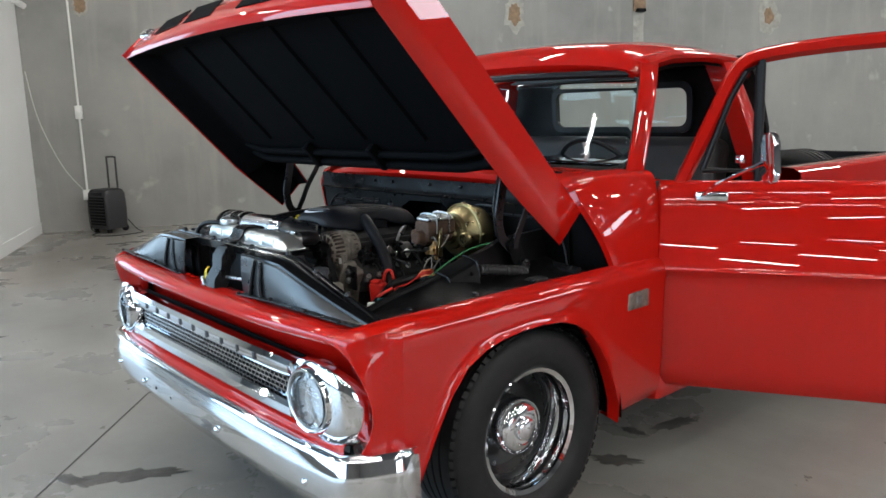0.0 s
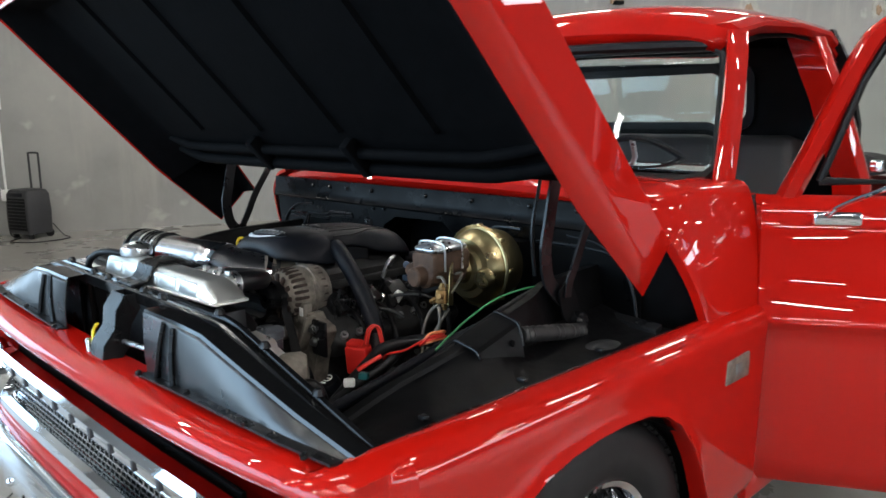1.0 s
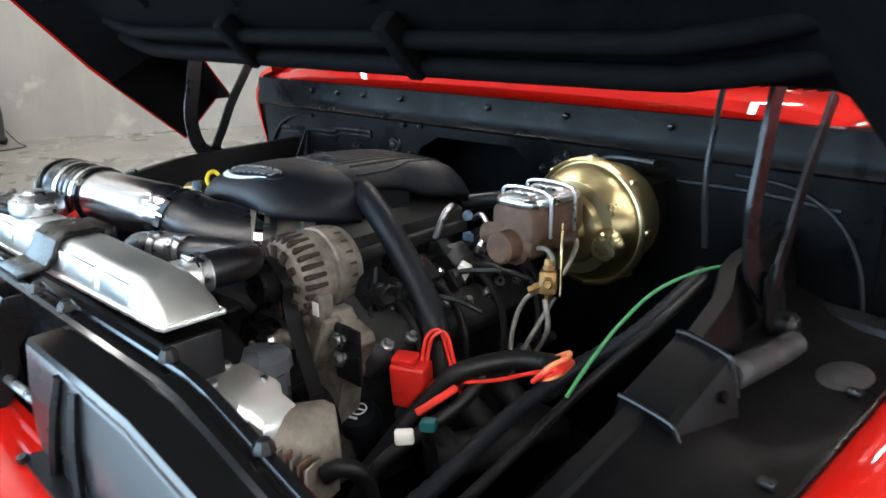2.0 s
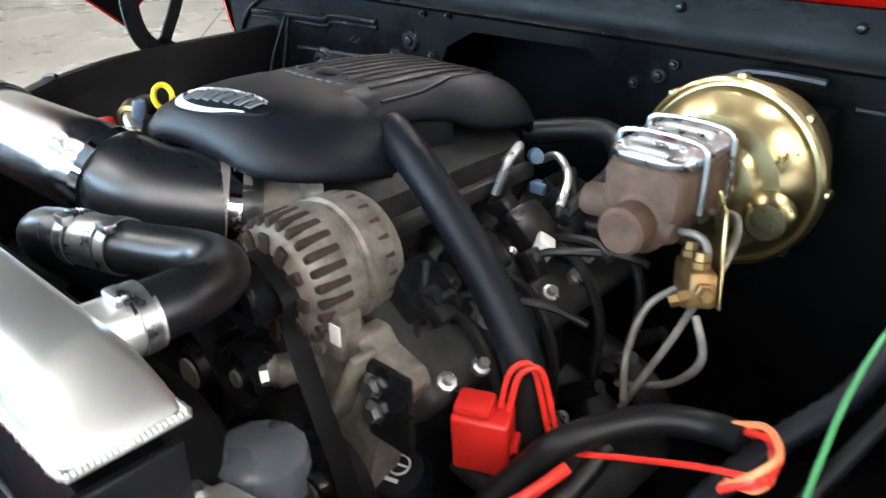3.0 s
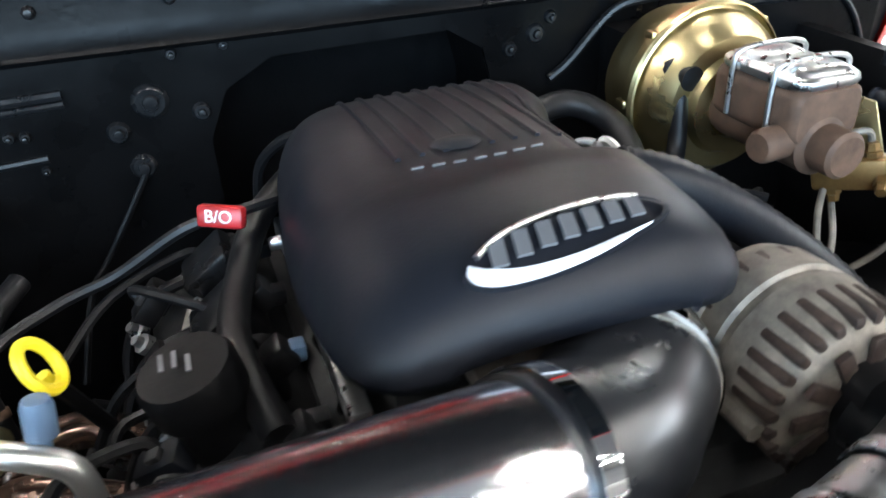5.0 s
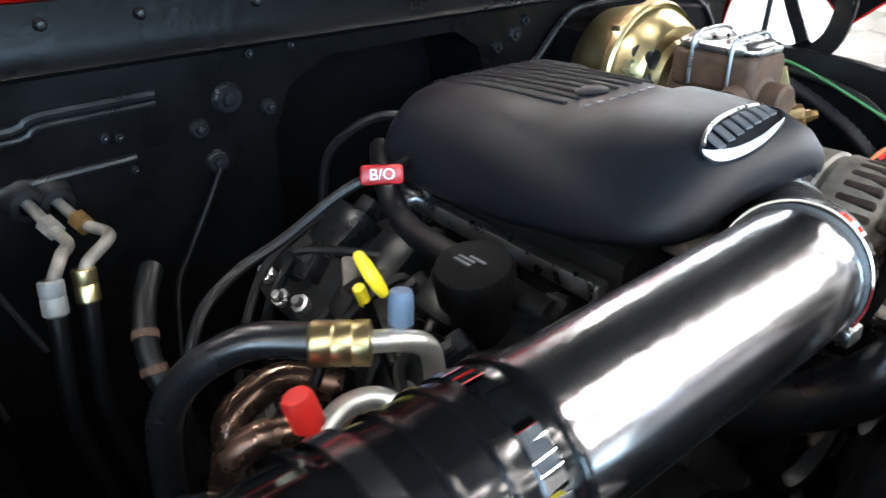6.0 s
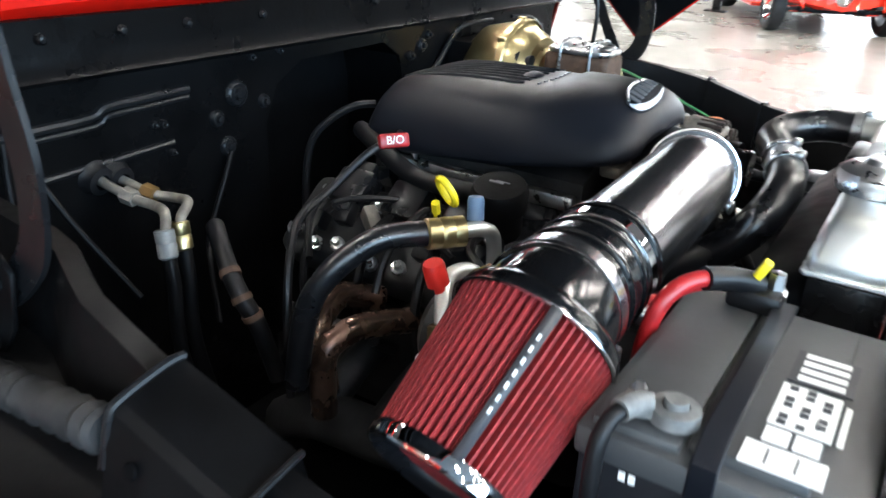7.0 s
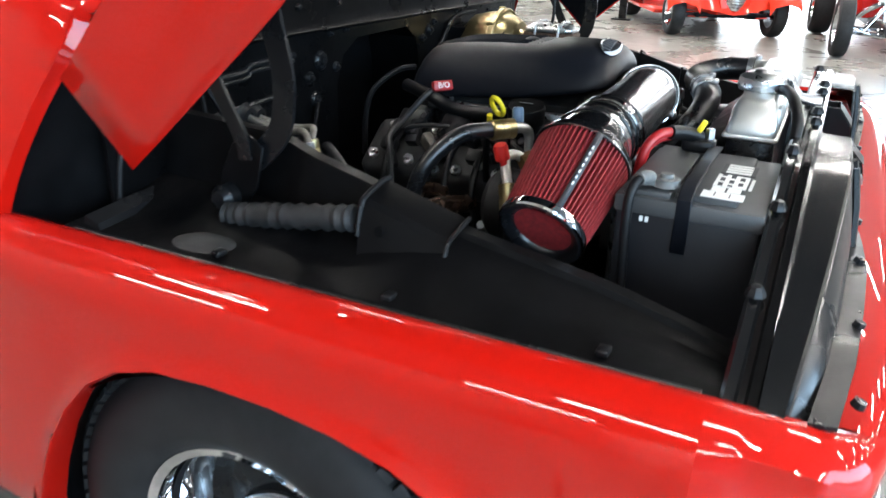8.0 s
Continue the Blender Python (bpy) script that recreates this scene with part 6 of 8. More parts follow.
def build_booster():
    th = thing("brake_booster", (0.377, 1.30, 0.82), "yellow zinc-plated brake booster with a brown master cylinder", "brake booster")
    c = (0.374, 1.175, 0.941)
    shell = part("booster_shell", turn([(r * 0.895, h) for r, h in [(0.0, 0.075), (0.035, 0.075), (0.040, 0.064), (0.060, 0.060), (0.066, 0.050), (0.086, 0.048), (0.096, 0.036), (0.106, 0.018), (0.110, 0.006), (0.118, 0.003), (0.119, -0.003), (0.112, -0.008), (0.110, -0.03), (0.098, -0.075), (0.07, -0.10), (0.0, -0.10)]], axis(c, (0, -1, 0)), 56), GOLD, th)
    part("booster_band", turn([(0.1045, 0.010), (0.1080, 0.006), (0.1080, -0.006), (0.1045, -0.010)], axis(c, (0, -1, 0)), 56), GOLD, shell)
    for k in range(8):
        a = 2 * math.pi * k / 8
        part("crimp_tab", box((c[0] + 0.1065 * math.cos(a), 1.180, c[2] + 0.1065 * math.sin(a)), (0.010, 0.018, 0.010), 0.003), GOLD, shell)
    part("pressed_pad", turn([(0.0, 0.020), (0.020, 0.019), (0.026, 0.012), (0.028, 0.0)], axis((0.445, 1.125, 0.925), (0.15, -1, 0)), 24), GOLD, shell)
    part("check_valve", turn([(0.0, 0.020), (0.014, 0.018), (0.016, 0.0), (0.024, -0.002), (0.026, -0.012)], axis((0.319, 1.142, 0.978), (0, -1, 0)), 20), RUBBER, shell)
    part("booster_bracket", loft([[Vector((x, y, z)) for x, z in ((0.31, 0.87), (0.31, 1.0), (0.445, 1.0), (0.445, 0.87))] for y in (1.255, 1.31)]), BLACK_DULL, th)
    part("bracket_rod", tube([(0.234, 1.300, 0.941), (0.262, 1.298, 0.962), (0.315, 1.292, 1.018), (0.36, 1.285, 1.030), (0.43, 1.28, 1.03)], 0.0055, 8, 5), BLACK, th)
    # master cylinder
    rows = []
    for y, k in ((0.980, 0.86), (0.984, 0.96), (0.992, 1.0), (1.092, 1.0), (1.101, 0.96), (1.106, 0.86)):
        rows.append([Vector((0.371 + u * k, y, 0.975 + v * k)) for u, v in rounded(0.084, 0.058, 0.014, 4)])
    mc = part("master_cylinder", loft(rows), IRON, th, "rusty brown cast master cylinder")
    part("bore", turn([(0.0, 0.010), (0.020, 0.010), (0.024, 0.006), (0.024, -0.02), (0.032, -0.025), (0.034, -0.17), (0.05, -0.175), (0.05, -0.19), (0.0, -0.19)], axis((0.370, 0.957, 0.945), (0, -1, 0)), 24), IRON, mc)
    for y in (0.995, 1.055):
        part("port_boss", turn([(0.0, 0.014), (0.014, 0.013), (0.018, 0.008), (0.020, -0.03)], axis((0.395, y, 0.945), (1, -0.1, -0.15)), 18), IRON, mc)
    part("port_boss", turn([(0.0, 0.010), (0.014, 0.009), (0.017, 0.004), (0.018, -0.03)], axis((0.312, 0.996, 0.949), (-1, -0.15, 0)), 18), IRON, mc)
    rows = []
    for z, k in ((1.003, 1.0), (1.007, 1.04), (1.011, 1.02), (1.014, 0.92)):
        rows.append([Vector((0.371 + u * k, 1.042 + v * (0.5 + 0.5 * k), z)) for u, v in rounded(0.084, 0.122, 0.022, 5)])
    lid = part("reservoir_lid", loft(rows), STEEL, mc, "bright steel reservoir lid")
    for y in (1.012, 1.071):
        rows = [[Vector((0.371 + u * k, y + v * k, z)) for u, v in rounded(0.064, 0.048, 0.016, 5)] for z, k in ((1.011, 1.10), (1.017, 0.98), (1.020, 0.84), (1.021, 0.5))]
        part("lid_dome", loft(rows), STEEL, lid)
        part("bail_wire", tube([(0.325, y, 0.956), (0.325, y, 1.006), (0.332, y, 1.022), (0.371, y, 1.026), (0.410, y, 1.022), (0.417, y, 1.006), (0.417, y, 0.956)], 0.0028, 8, 5), STEEL, lid)
    # proportioning valve and brake lines
    m = Matrix.Translation((0.432, 0.990, 0.900)) @ Matrix.Rotation(radians(-55), 4, "Z") @ Matrix.Rotation(radians(-14), 4, "Y")
    b = box((0, 0, 0), (0.078, 0.026, 0.034), 0.005)
    bmesh.ops.transform(b, matrix=m, verts=b.verts)
    pv = part("proportioning_valve", b, BRASS, th, "brass brake proportioning valve")
    for dx, dy, dz, way in ((0.042, 0, 0.0, (1, 0, 0)), (-0.030, 0, 0.018, (0, 0, 1)), (0.02, 0, 0.018, (0, 0, 1)), (-0.02, 0, -0.018, (0, 0, -1)), (0.03, -0.014, -0.008, (0, -1, -0.4))):
        part("fitting", turn([(0.0, 0.014), (0.006, 0.014), (0.007, 0.006), (0.009, 0.005), (0.009, -0.004)], m @ axis((dx, dy, dz), way), 6), BRASS, pv)
    part("valve_bracket", plate([(-0.03, -0.02), (0.03, -0.02), (0.022, 0.07), (-0.012, 0.085)], lambda u, v, w: m @ Vector((u, 0.016 + w, v)), 0.003, 0.001), GOLD, pv)
    for pts in ([(0.410, 0.992, 0.944), (0.432, 0.985, 0.948), (0.442, 0.985, 0.935), (0.440, 0.985, 0.908)], [(0.412, 1.052, 0.944), (0.440, 1.045, 0.950), (0.452, 1.02, 0.935), (0.450, 0.998, 0.91)], [(0.452, 0.955, 0.885), (0.470, 0.940, 0.855), (0.445, 0.955, 0.81), (0.40, 0.985, 0.765), (0.36, 1.0, 0.74)], [(0.430, 1.01, 0.868), (0.420, 0.985, 0.83), (0.405, 0.97, 0.79), (0.385, 0.965, 0.74)], [(0.420, 1.01, 0.885), (0.392, 0.985, 0.86), (0.385, 0.965, 0.81), (0.392, 0.955, 0.76)]):
        part("brake_line", tube(pts, 0.0038, 8, 6), CAST, th)


build_booster()

# ---- radiator ----


def build_radiator():
    rad = thing("radiator", (-0.02, 0.49, 0.46), "welded aluminium radiator with a black core and cap", "radiator")
    rows = []
    for z, x0, x1, y0, y1 in ((0.942, -0.262, 0.318, 0.458, 0.530), (0.948, -0.264, 0.320, 0.457, 0.531), (0.962, -0.260, 0.312, 0.459, 0.530), (0.984, -0.250, 0.284, 0.462, 0.527), (0.995, -0.242, 0.268, 0.467, 0.522), (0.999, -0.234, 0.258, 0.474, 0.515)):
        cx, cy = (x0 + x1) / 2, (y0 + y1) / 2
        rows.append([Vector((cx + u, cy + v, z + 0.016 * (cx + u + 0.26) / 0.58 * (0.999 - z) / 0.057)) for u, v in rounded(x1 - x0, y1 - y0, 0.010, 3)])
    tank = part("top_tank", loft(rows), ALU, rad, "welded aluminium top tank")
    for k in range(5):
        x = -0.190 + k * 0.098
        b = box((x, 0.4600, 0.972 + 0.010 * (x + 0.26)), (0.078, 0.007, 0.028), 0.004, Matrix.Rotation(radians(-7), 4, "X"))
        part("pressed_panel", b, ALU, tank)
    bm = bmesh.new()
    rnd = random.Random(4)
    for x0, x1, y in ((-0.262, 0.318, 0.4565), (-0.262, 0.318, 0.5315)):
        n = 170
        for k in range(n):
            x = x0 + (x1 - x0) * k / (n - 1)
            bmesh.ops.create_icosphere(bm, subdivisions=1, radius=0.0030 + 0.0018 * rnd.random(), matrix=Matrix.Translation((x, y, 0.943 + 0.0155 * (x + 0.26) / 0.58 + 0.001 * rnd.random())))
    for x in (-0.265, 0.321):
        for k in range(22):
            bmesh.ops.create_icosphere(bm, subdivisions=1, radius=0.0036, matrix=Matrix.Translation((x, 0.459 + 0.0034 * k, 0.943 if x < 0 else 0.9585)))
    tagged(part("weld_bead", bm, ALU, tank), kind="stuff")
    part("core", box((0.028, 0.492, 0.693), (0.565, 0.060, 0.49), 0.006), BLACK_DULL, rad)
    for s in (-1, 1):
        part("side_plate", box((0.028 + s * 0.286, 0.492, 0.693), (0.008, 0.072, 0.49), 0.003), BLACK, rad)
    part("fan_shroud", loft([[Vector((0.028 + u, y, 0.70 + v)) for u, v in rounded(w, h, 0.06, 4)] for y, w, h in ((0.524, 0.55, 0.46), (0.56, 0.54, 0.44), (0.585, 0.50, 0.40))]), BLACK_DULL, rad)
    neck = part("filler_neck", turn([(0.0, 0.030), (0.026, 0.030), (0.026, 0.0), (0.030, -0.006), (0.0, -0.008)], axis((-0.150, 0.498, 0.990), (0, 0, 1)), 28), ALU, rad)
    part("radiator_cap", turn([(0.0, 0.030), (0.012, 0.029), (0.016, 0.024), (0.028, 0.022), (0.036, 0.016), (0.038, 0.004), (0.036, -0.004), (0.030, -0.004)], axis((-0.150, 0.498, 1.004), (0, 0, 1)), 28), STEEL, neck, "stamped steel radiator cap")
    for s in (-1, 1):
        part("cap_ear", box((-0.150 + s * 0.040, 0.498, 1.016), (0.020, 0.026, 0.010), 0.003), STEEL, neck)
    part("overflow_hose", tube([(-0.158, 0.472, 1.004), (-0.195, 0.454, 1.008), (-0.245, 0.440, 1.000), (-0.283, 0.430, 0.975), (-0.300, 0.432, 0.93), (-0.31, 0.440, 0.80)], 0.0085, 10, 6), RUBBER, rad)
    st = part("tank_strap", loft([[Vector((x, y, z)) for y, z in ((0.405, 0.966), (0.440, 0.970), (0.450, 0.982), (0.458, 1.000), (0.474, 1.008), (0.512, 1.008), (0.53, 0.998), (0.536, 0.96))] for x in (-0.045, -0.040, 0.032, 0.037)], False, False), BLACK, rad, "black steel strap over the tank")
    solid(st, 0.006)
    part("strap_pad", box((-0.004, 0.528, 0.99), (0.085, 0.02, 0.03), 0.006), RUBBER, st)
    # upper hose with its joint
    part("outlet", turn([(0.0235, 0.006), (0.0235, 0.05), (0.020, 0.05)], axis((0.222, 0.515, 0.974), (0.1, 1, 0)), 20), ALU, rad)
    hose = part("upper_hose", tube([(0.224, 0.545, 0.976), (0.222, 0.595, 0.974), (0.195, 0.638, 0.966), (0.150, 0.648, 0.959), (0.10, 0.630, 0.956), (0.05, 0.612, 0.954), (0.01, 0.602, 0.952), (-0.035, 0.596, 0.944), (-0.070, 0.605, 0.920), (-0.085, 0.635, 0.88), (-0.09, 0.68, 0.84), (-0.08, 0.72, 0.80)], 0.0235, 16, 7), HOSE, rad, "black moulded radiator hose")
    jd = Vector((1, 0.24, 0.04))
    part("hose_joint", turn([(0.0245, -0.016), (0.0250, 0.016), (0.0, 0.016), (0.0, -0.016)], axis((0.045, 0.611, 0.954), jd), 20), STEEL, hose)
    for x, y, z, d in ((0.070, 0.619, 0.955, jd), (0.02, 0.605, 0.9525, jd), (0.226, 0.553, 0.976, (0.0, 1, 0.0))):
        cl = part("hose_clamp", turn([(0.0245, -0.006), (0.0262, -0.006), (0.0262, 0.006), (0.0245, 0.006)], axis((x, y, z), d), 28), STEEL, hose)
        part("clamp_screw", box((x + 0.004, y - 0.012, z + 0.024), (0.020, 0.012, 0.010), 0.003), STEEL, cl)
    res = thing("steering_reservoir", (0.296, 0.590, 0.78), "dull metal power steering reservoir behind the radiator support", "reservoir")
    part("body", turn([(0.0, -0.13), (0.030, -0.13), (0.031, -0.02), (0.0, -0.02)], axis((0.296, 0.590, 0.876), (0, 0, 1)), 24), SMOKE, res)
    part("cap", turn([(0.0, 0.004), (0.030, 0.002), (0.035, -0.002), (0.036, -0.018), (0.031, -0.021)], axis((0.296, 0.590, 0.878), (0, 0, 1)), 14), SMOKE, res)
    part("bracket", box((0.345, 0.555, 0.80), (0.05, 0.006, 0.10), 0.002), ALU, res)
    cmp_ = thing("air_conditioning_pump", (0.42, 0.56, 0.74), "bright cast aluminium pump beside the radiator", "pump")
    part("housing", turn([(0.0, 0.060), (0.040, 0.058), (0.048, 0.046), (0.049, -0.04), (0.042, -0.052), (0.0, -0.054)], axis((0.385, 0.560, 0.798), (0.55, 0.80, 0.05)), 24), CAST, cmp_)
    rows = []
    for x, y, z, w, h in ((0.288, 0.508, 0.846, 0.018, 0.012), (0.296, 0.512, 0.846, 0.028, 0.018), (0.318, 0.520, 0.842, 0.030, 0.022), (0.324, 0.522, 0.840, 0.036, 0.026), (0.366, 0.538, 0.826, 0.038, 0.026), (0.374, 0.541, 0.822, 0.030, 0.020), (0.392, 0.548, 0.812, 0.030, 0.018), (0.398, 0.550, 0.808, 0.022, 0.012)):
        rows.append([Vector((x - dy * 0.35, y + dy, z + 0.020 + dz)) for dy, dz in ((-w, -h), (-w, h * 0.6), (-w * 0.8, h), (w * 0.8, h), (w, h * 0.6), (w, -h))])
    head = part("head", loft(rows), ALU, cmp_, "bright cast aluminium head")
    for x, y, z in ((0.300, 0.495, 0.866), (0.336, 0.500, 0.868), (0.350, 0.556, 0.858), (0.305, 0.535, 0.868)):
        part("head_bolt", turn([(0.0, 0.008), (0.005, 0.0075), (0.006, 0.002), (0.009, 0.0), (0.009, -0.012)], axis((x, y, z + 0.014), (0.25, 0.0, 1)), 8), STEEL, head)
    for k in range(7):
        part("fin", box((0.392 + 0.0085 * k, 0.545 + 0.003 * k, 0.802 - 0.004 * k), (0.0042, 0.062, 0.062), 0.0015, Matrix.Rotation(radians(18), 4, "Z"), 1), IRON if k % 2 else CAST, cmp_)
    part("pump_hose", tube([(0.452, 0.560, 0.790), (0.468, 0.575, 0.800), (0.478, 0.595, 0.780), (0.474, 0.61, 0.72), (0.46, 0.62, 0.64)], 0.011, 10, 5), RUBBER, cmp_)


build_radiator()

# ---- air intake ----
PIPE = Mat("dark_polished_pipe", (0.60, 0.59, 0.61), 0.24, 1.0).rough(5, 0.16, 0.23).m


def build_intake():
    ai = thing("air_intake", (-0.3, 0.68, 0.85), "polished intake pipe with a red cone air filter", "air intake")
    ax = Vector((0.39, 0.002, 0.014)).normalized()
    p0 = Vector((-0.450, 0.686, 0.949))
    at = lambda d: p0 + ax * d
    pipe = part("intake_pipe", tube([at(0.0), at(0.1), at(0.2), at(0.28), at(0.32), at(0.345) + Vector((0, 0.003, -0.003)), at(0.374) + Vector((0, 0.008, -0.009))], 0.0515, 40, 4), PIPE, ai, "polished intake pipe")
    elbow = [at(0.354) + Vector((0, 0.004, -0.004)), at(0.384) + Vector((0, 0.012, -0.012)), Vector((-0.040, 0.712, 0.943)), Vector((-0.016, 0.733, 0.937)), Vector((0.014, 0.760, 0.930)), Vector((0.030, 0.785, 0.924))]
    el = part("rubber_elbow", tube(elbow, 0.0540, 32, 7), HOSE, ai, "black rubber intake elbow")
    for p, way, r, parent in ((at(0.366) + Vector((0, 0.006, -0.006)), (0.95, 0.18, -0.22), 0.0542, el), (Vector((0.018, 0.765, 0.929)), (0.55, 0.80, -0.18), 0.0542, el), (at(0.050), ax, 0.0550, pipe)):
        cl = part("clamp", turn([(r, -0.0065), (r + 0.0018, -0.0065), (r + 0.0018, 0.0065), (r, 0.0065)], axis(p, way), 48), CHROME, parent)
        part("clamp_screw", box(p + Vector((0.0, -r * 0.90, -0.030)), (0.022, 0.012, 0.014), 0.003), STEEL, cl)
    # filter end: rubber neck, chrome collar, pleated cone, end ring
    fx = Vector((-0.112, 0.012, -0.069)).normalized()
    base = Vector((-0.520, 0.681, 0.944))
    line = [at(0.074), at(0.068), at(0.016), at(0.002), at(-0.012), at(-0.030) + Vector((0, 0, -0.001)), base - fx * 0.012, base]
    radius = [0.0530, 0.0552, 0.0552, 0.0540, 0.0556, 0.0562, 0.0575, 0.0610]
    rings = []
    for i, (p, r) in enumerate(zip(line, radius)):
        d = (line[min(i + 1, 7)] - line[max(i - 1, 0)]).normalized()
        m = axis(p, d)
        rings.append([m @ Vector((r * math.cos(2 * math.pi * k / 48), r * math.sin(2 * math.pi * k / 48), 0)) for k in range(48)])
    neck = part("filter_neck", loft(rings), GLOSS_RUBBER, ai, "black rubber filter neck")
    for d, r in ((0.070, 0.0556), (0.030, 0.0558), (0.004, 0.0556), (-0.042, 0.0580)):
        part("neck_bead", turn([(r - 0.003, -0.004), (r + 0.0012, -0.0025), (r + 0.0018, 0.0), (r + 0.0012, 0.0025), (r - 0.003, 0.004)], axis(at(d), ax), 48), GLOSS_RUBBER, neck)
    part("neck_clamp", turn([(0.0562, -0.007), (0.0584, -0.007), (0.0584, 0.007), (0.0562, 0.007)], axis(at(-0.024), ax), 48), PIPE, neck)
    part("neck_clamp_screw", box(at(-0.024) + Vector((0.0, -0.050, -0.034)), (0.022, 0.014, 0.016), 0.003), STEEL, neck)
    A = axis(base, fx)
    part("filter_collar", turn([(0.056, -0.012), (0.0640, -0.010), (0.0690, -0.004), (0.0700, 0.003), (0.0695, 0.007), (0.0680, 0.0075)], A, 56), GLOSS_RUBBER, neck)
    part("collar_edge", turn([(0.0695, 0.0045), (0.0712, 0.0055), (0.0712, 0.0075), (0.0690, 0.0085)], A, 56), PIPE, neck)
    rings = []
    n = 60
    L = 0.131
    for d, r in ((0.004, 0.0675), (0.045, 0.0645), (0.09, 0.061), (L, 0.0575)):
        ring = []
        for k in range(n * 4):
            a = 2 * math.pi * k / (n * 4)
            ph = (0, 1, 1, 0)[k % 4]
            ring.append(A @ Vector(((r - 0.0075 + 0.008 * ph) * math.cos(a), (r - 0.0075 + 0.008 * ph) * math.sin(a), d)))
        rings.append(ring)
    cone = part("filter_cone", loft(rings), FILTER_RED, ai, "pleated red filter gauze")
    top = A.to_3x3().inverted() @ Vector((0.0, -0.45, 0.9))
    a0 = math.atan2(top.y, top.x)
    spt = [A @ Vector(((r + 0.0016) * math.cos(a0 + da), (r + 0.0016) * math.sin(a0 + da), d)) for d, r in ((0.006, 0.068), (L - 0.002, 0.058)) for da in (-0.07, 0.07)]
    bm = bmesh.new()
    q = [bm.verts.new(p) for p in (spt[0], spt[1], spt[3], spt[2])]
    bm.faces.new(q)
    part("name_strip", bm, DARK_INK, cone, "black strip with a pale unreadable mark")
    solid(cone.children[-1], 0.002, 1)
    for k in range(7):
        d = 0.032 + 0.0100 * k
        r = 0.068 - (0.010 / 0.131) * d + 0.0044
        part("print_bar", box(A @ Vector((r * math.cos(a0), r * math.sin(a0), d)), (0.0052, 0.0026, 0.0010), 0.0004, A.to_3x3().to_4x4() @ Matrix.Rotation(a0, 4, "Z") @ Matrix.Rotation(radians(90), 4, "Y")), WHITE_LABEL, cone)
    end = part("end_ring", turn([(0.0585, L - 0.004), (0.0605, L), (0.0600, L + 0.008), (0.0580, L + 0.010), (0.0565, L + 0.008)], A, 56), CHROME, ai, "chrome end ring of the filter")
    part("end_cap", turn([(0.0572, L + 0.0085), (0.054, L + 0.0105), (0.047, L + 0.008), (0.041, L + 0.002), (0.039, L - 0.012)], A, 56), HOSE, end, "glossy black end cap")
    rings = []
    for d, r in ((L - 0.008, 0.0405), (L - 0.05, 0.031), (L - 0.06, 0.0)):
        rings.append([A @ Vector(((r - 0.004 * (k % 2)) * math.cos(2 * math.pi * k / 60), (r - 0.004 * (k % 2)) * math.sin(2 * math.pi * k / 60), d)) for k in range(60)])
    part("end_pleats", loft(rings, True, False), FILTER_RED, end)
    # sensor grommet and red cap at the pipe's end
    part("vacuum_cap", turn([(0.0, 0.020), (0.007, 0.019), (0.008, 0.0)], axis(at(0.065) + Vector((0, -0.048, -0.022)), (0.1, -1, -0.3)), 14), RED_PLASTIC, pipe)


build_intake()

# ---- battery ----


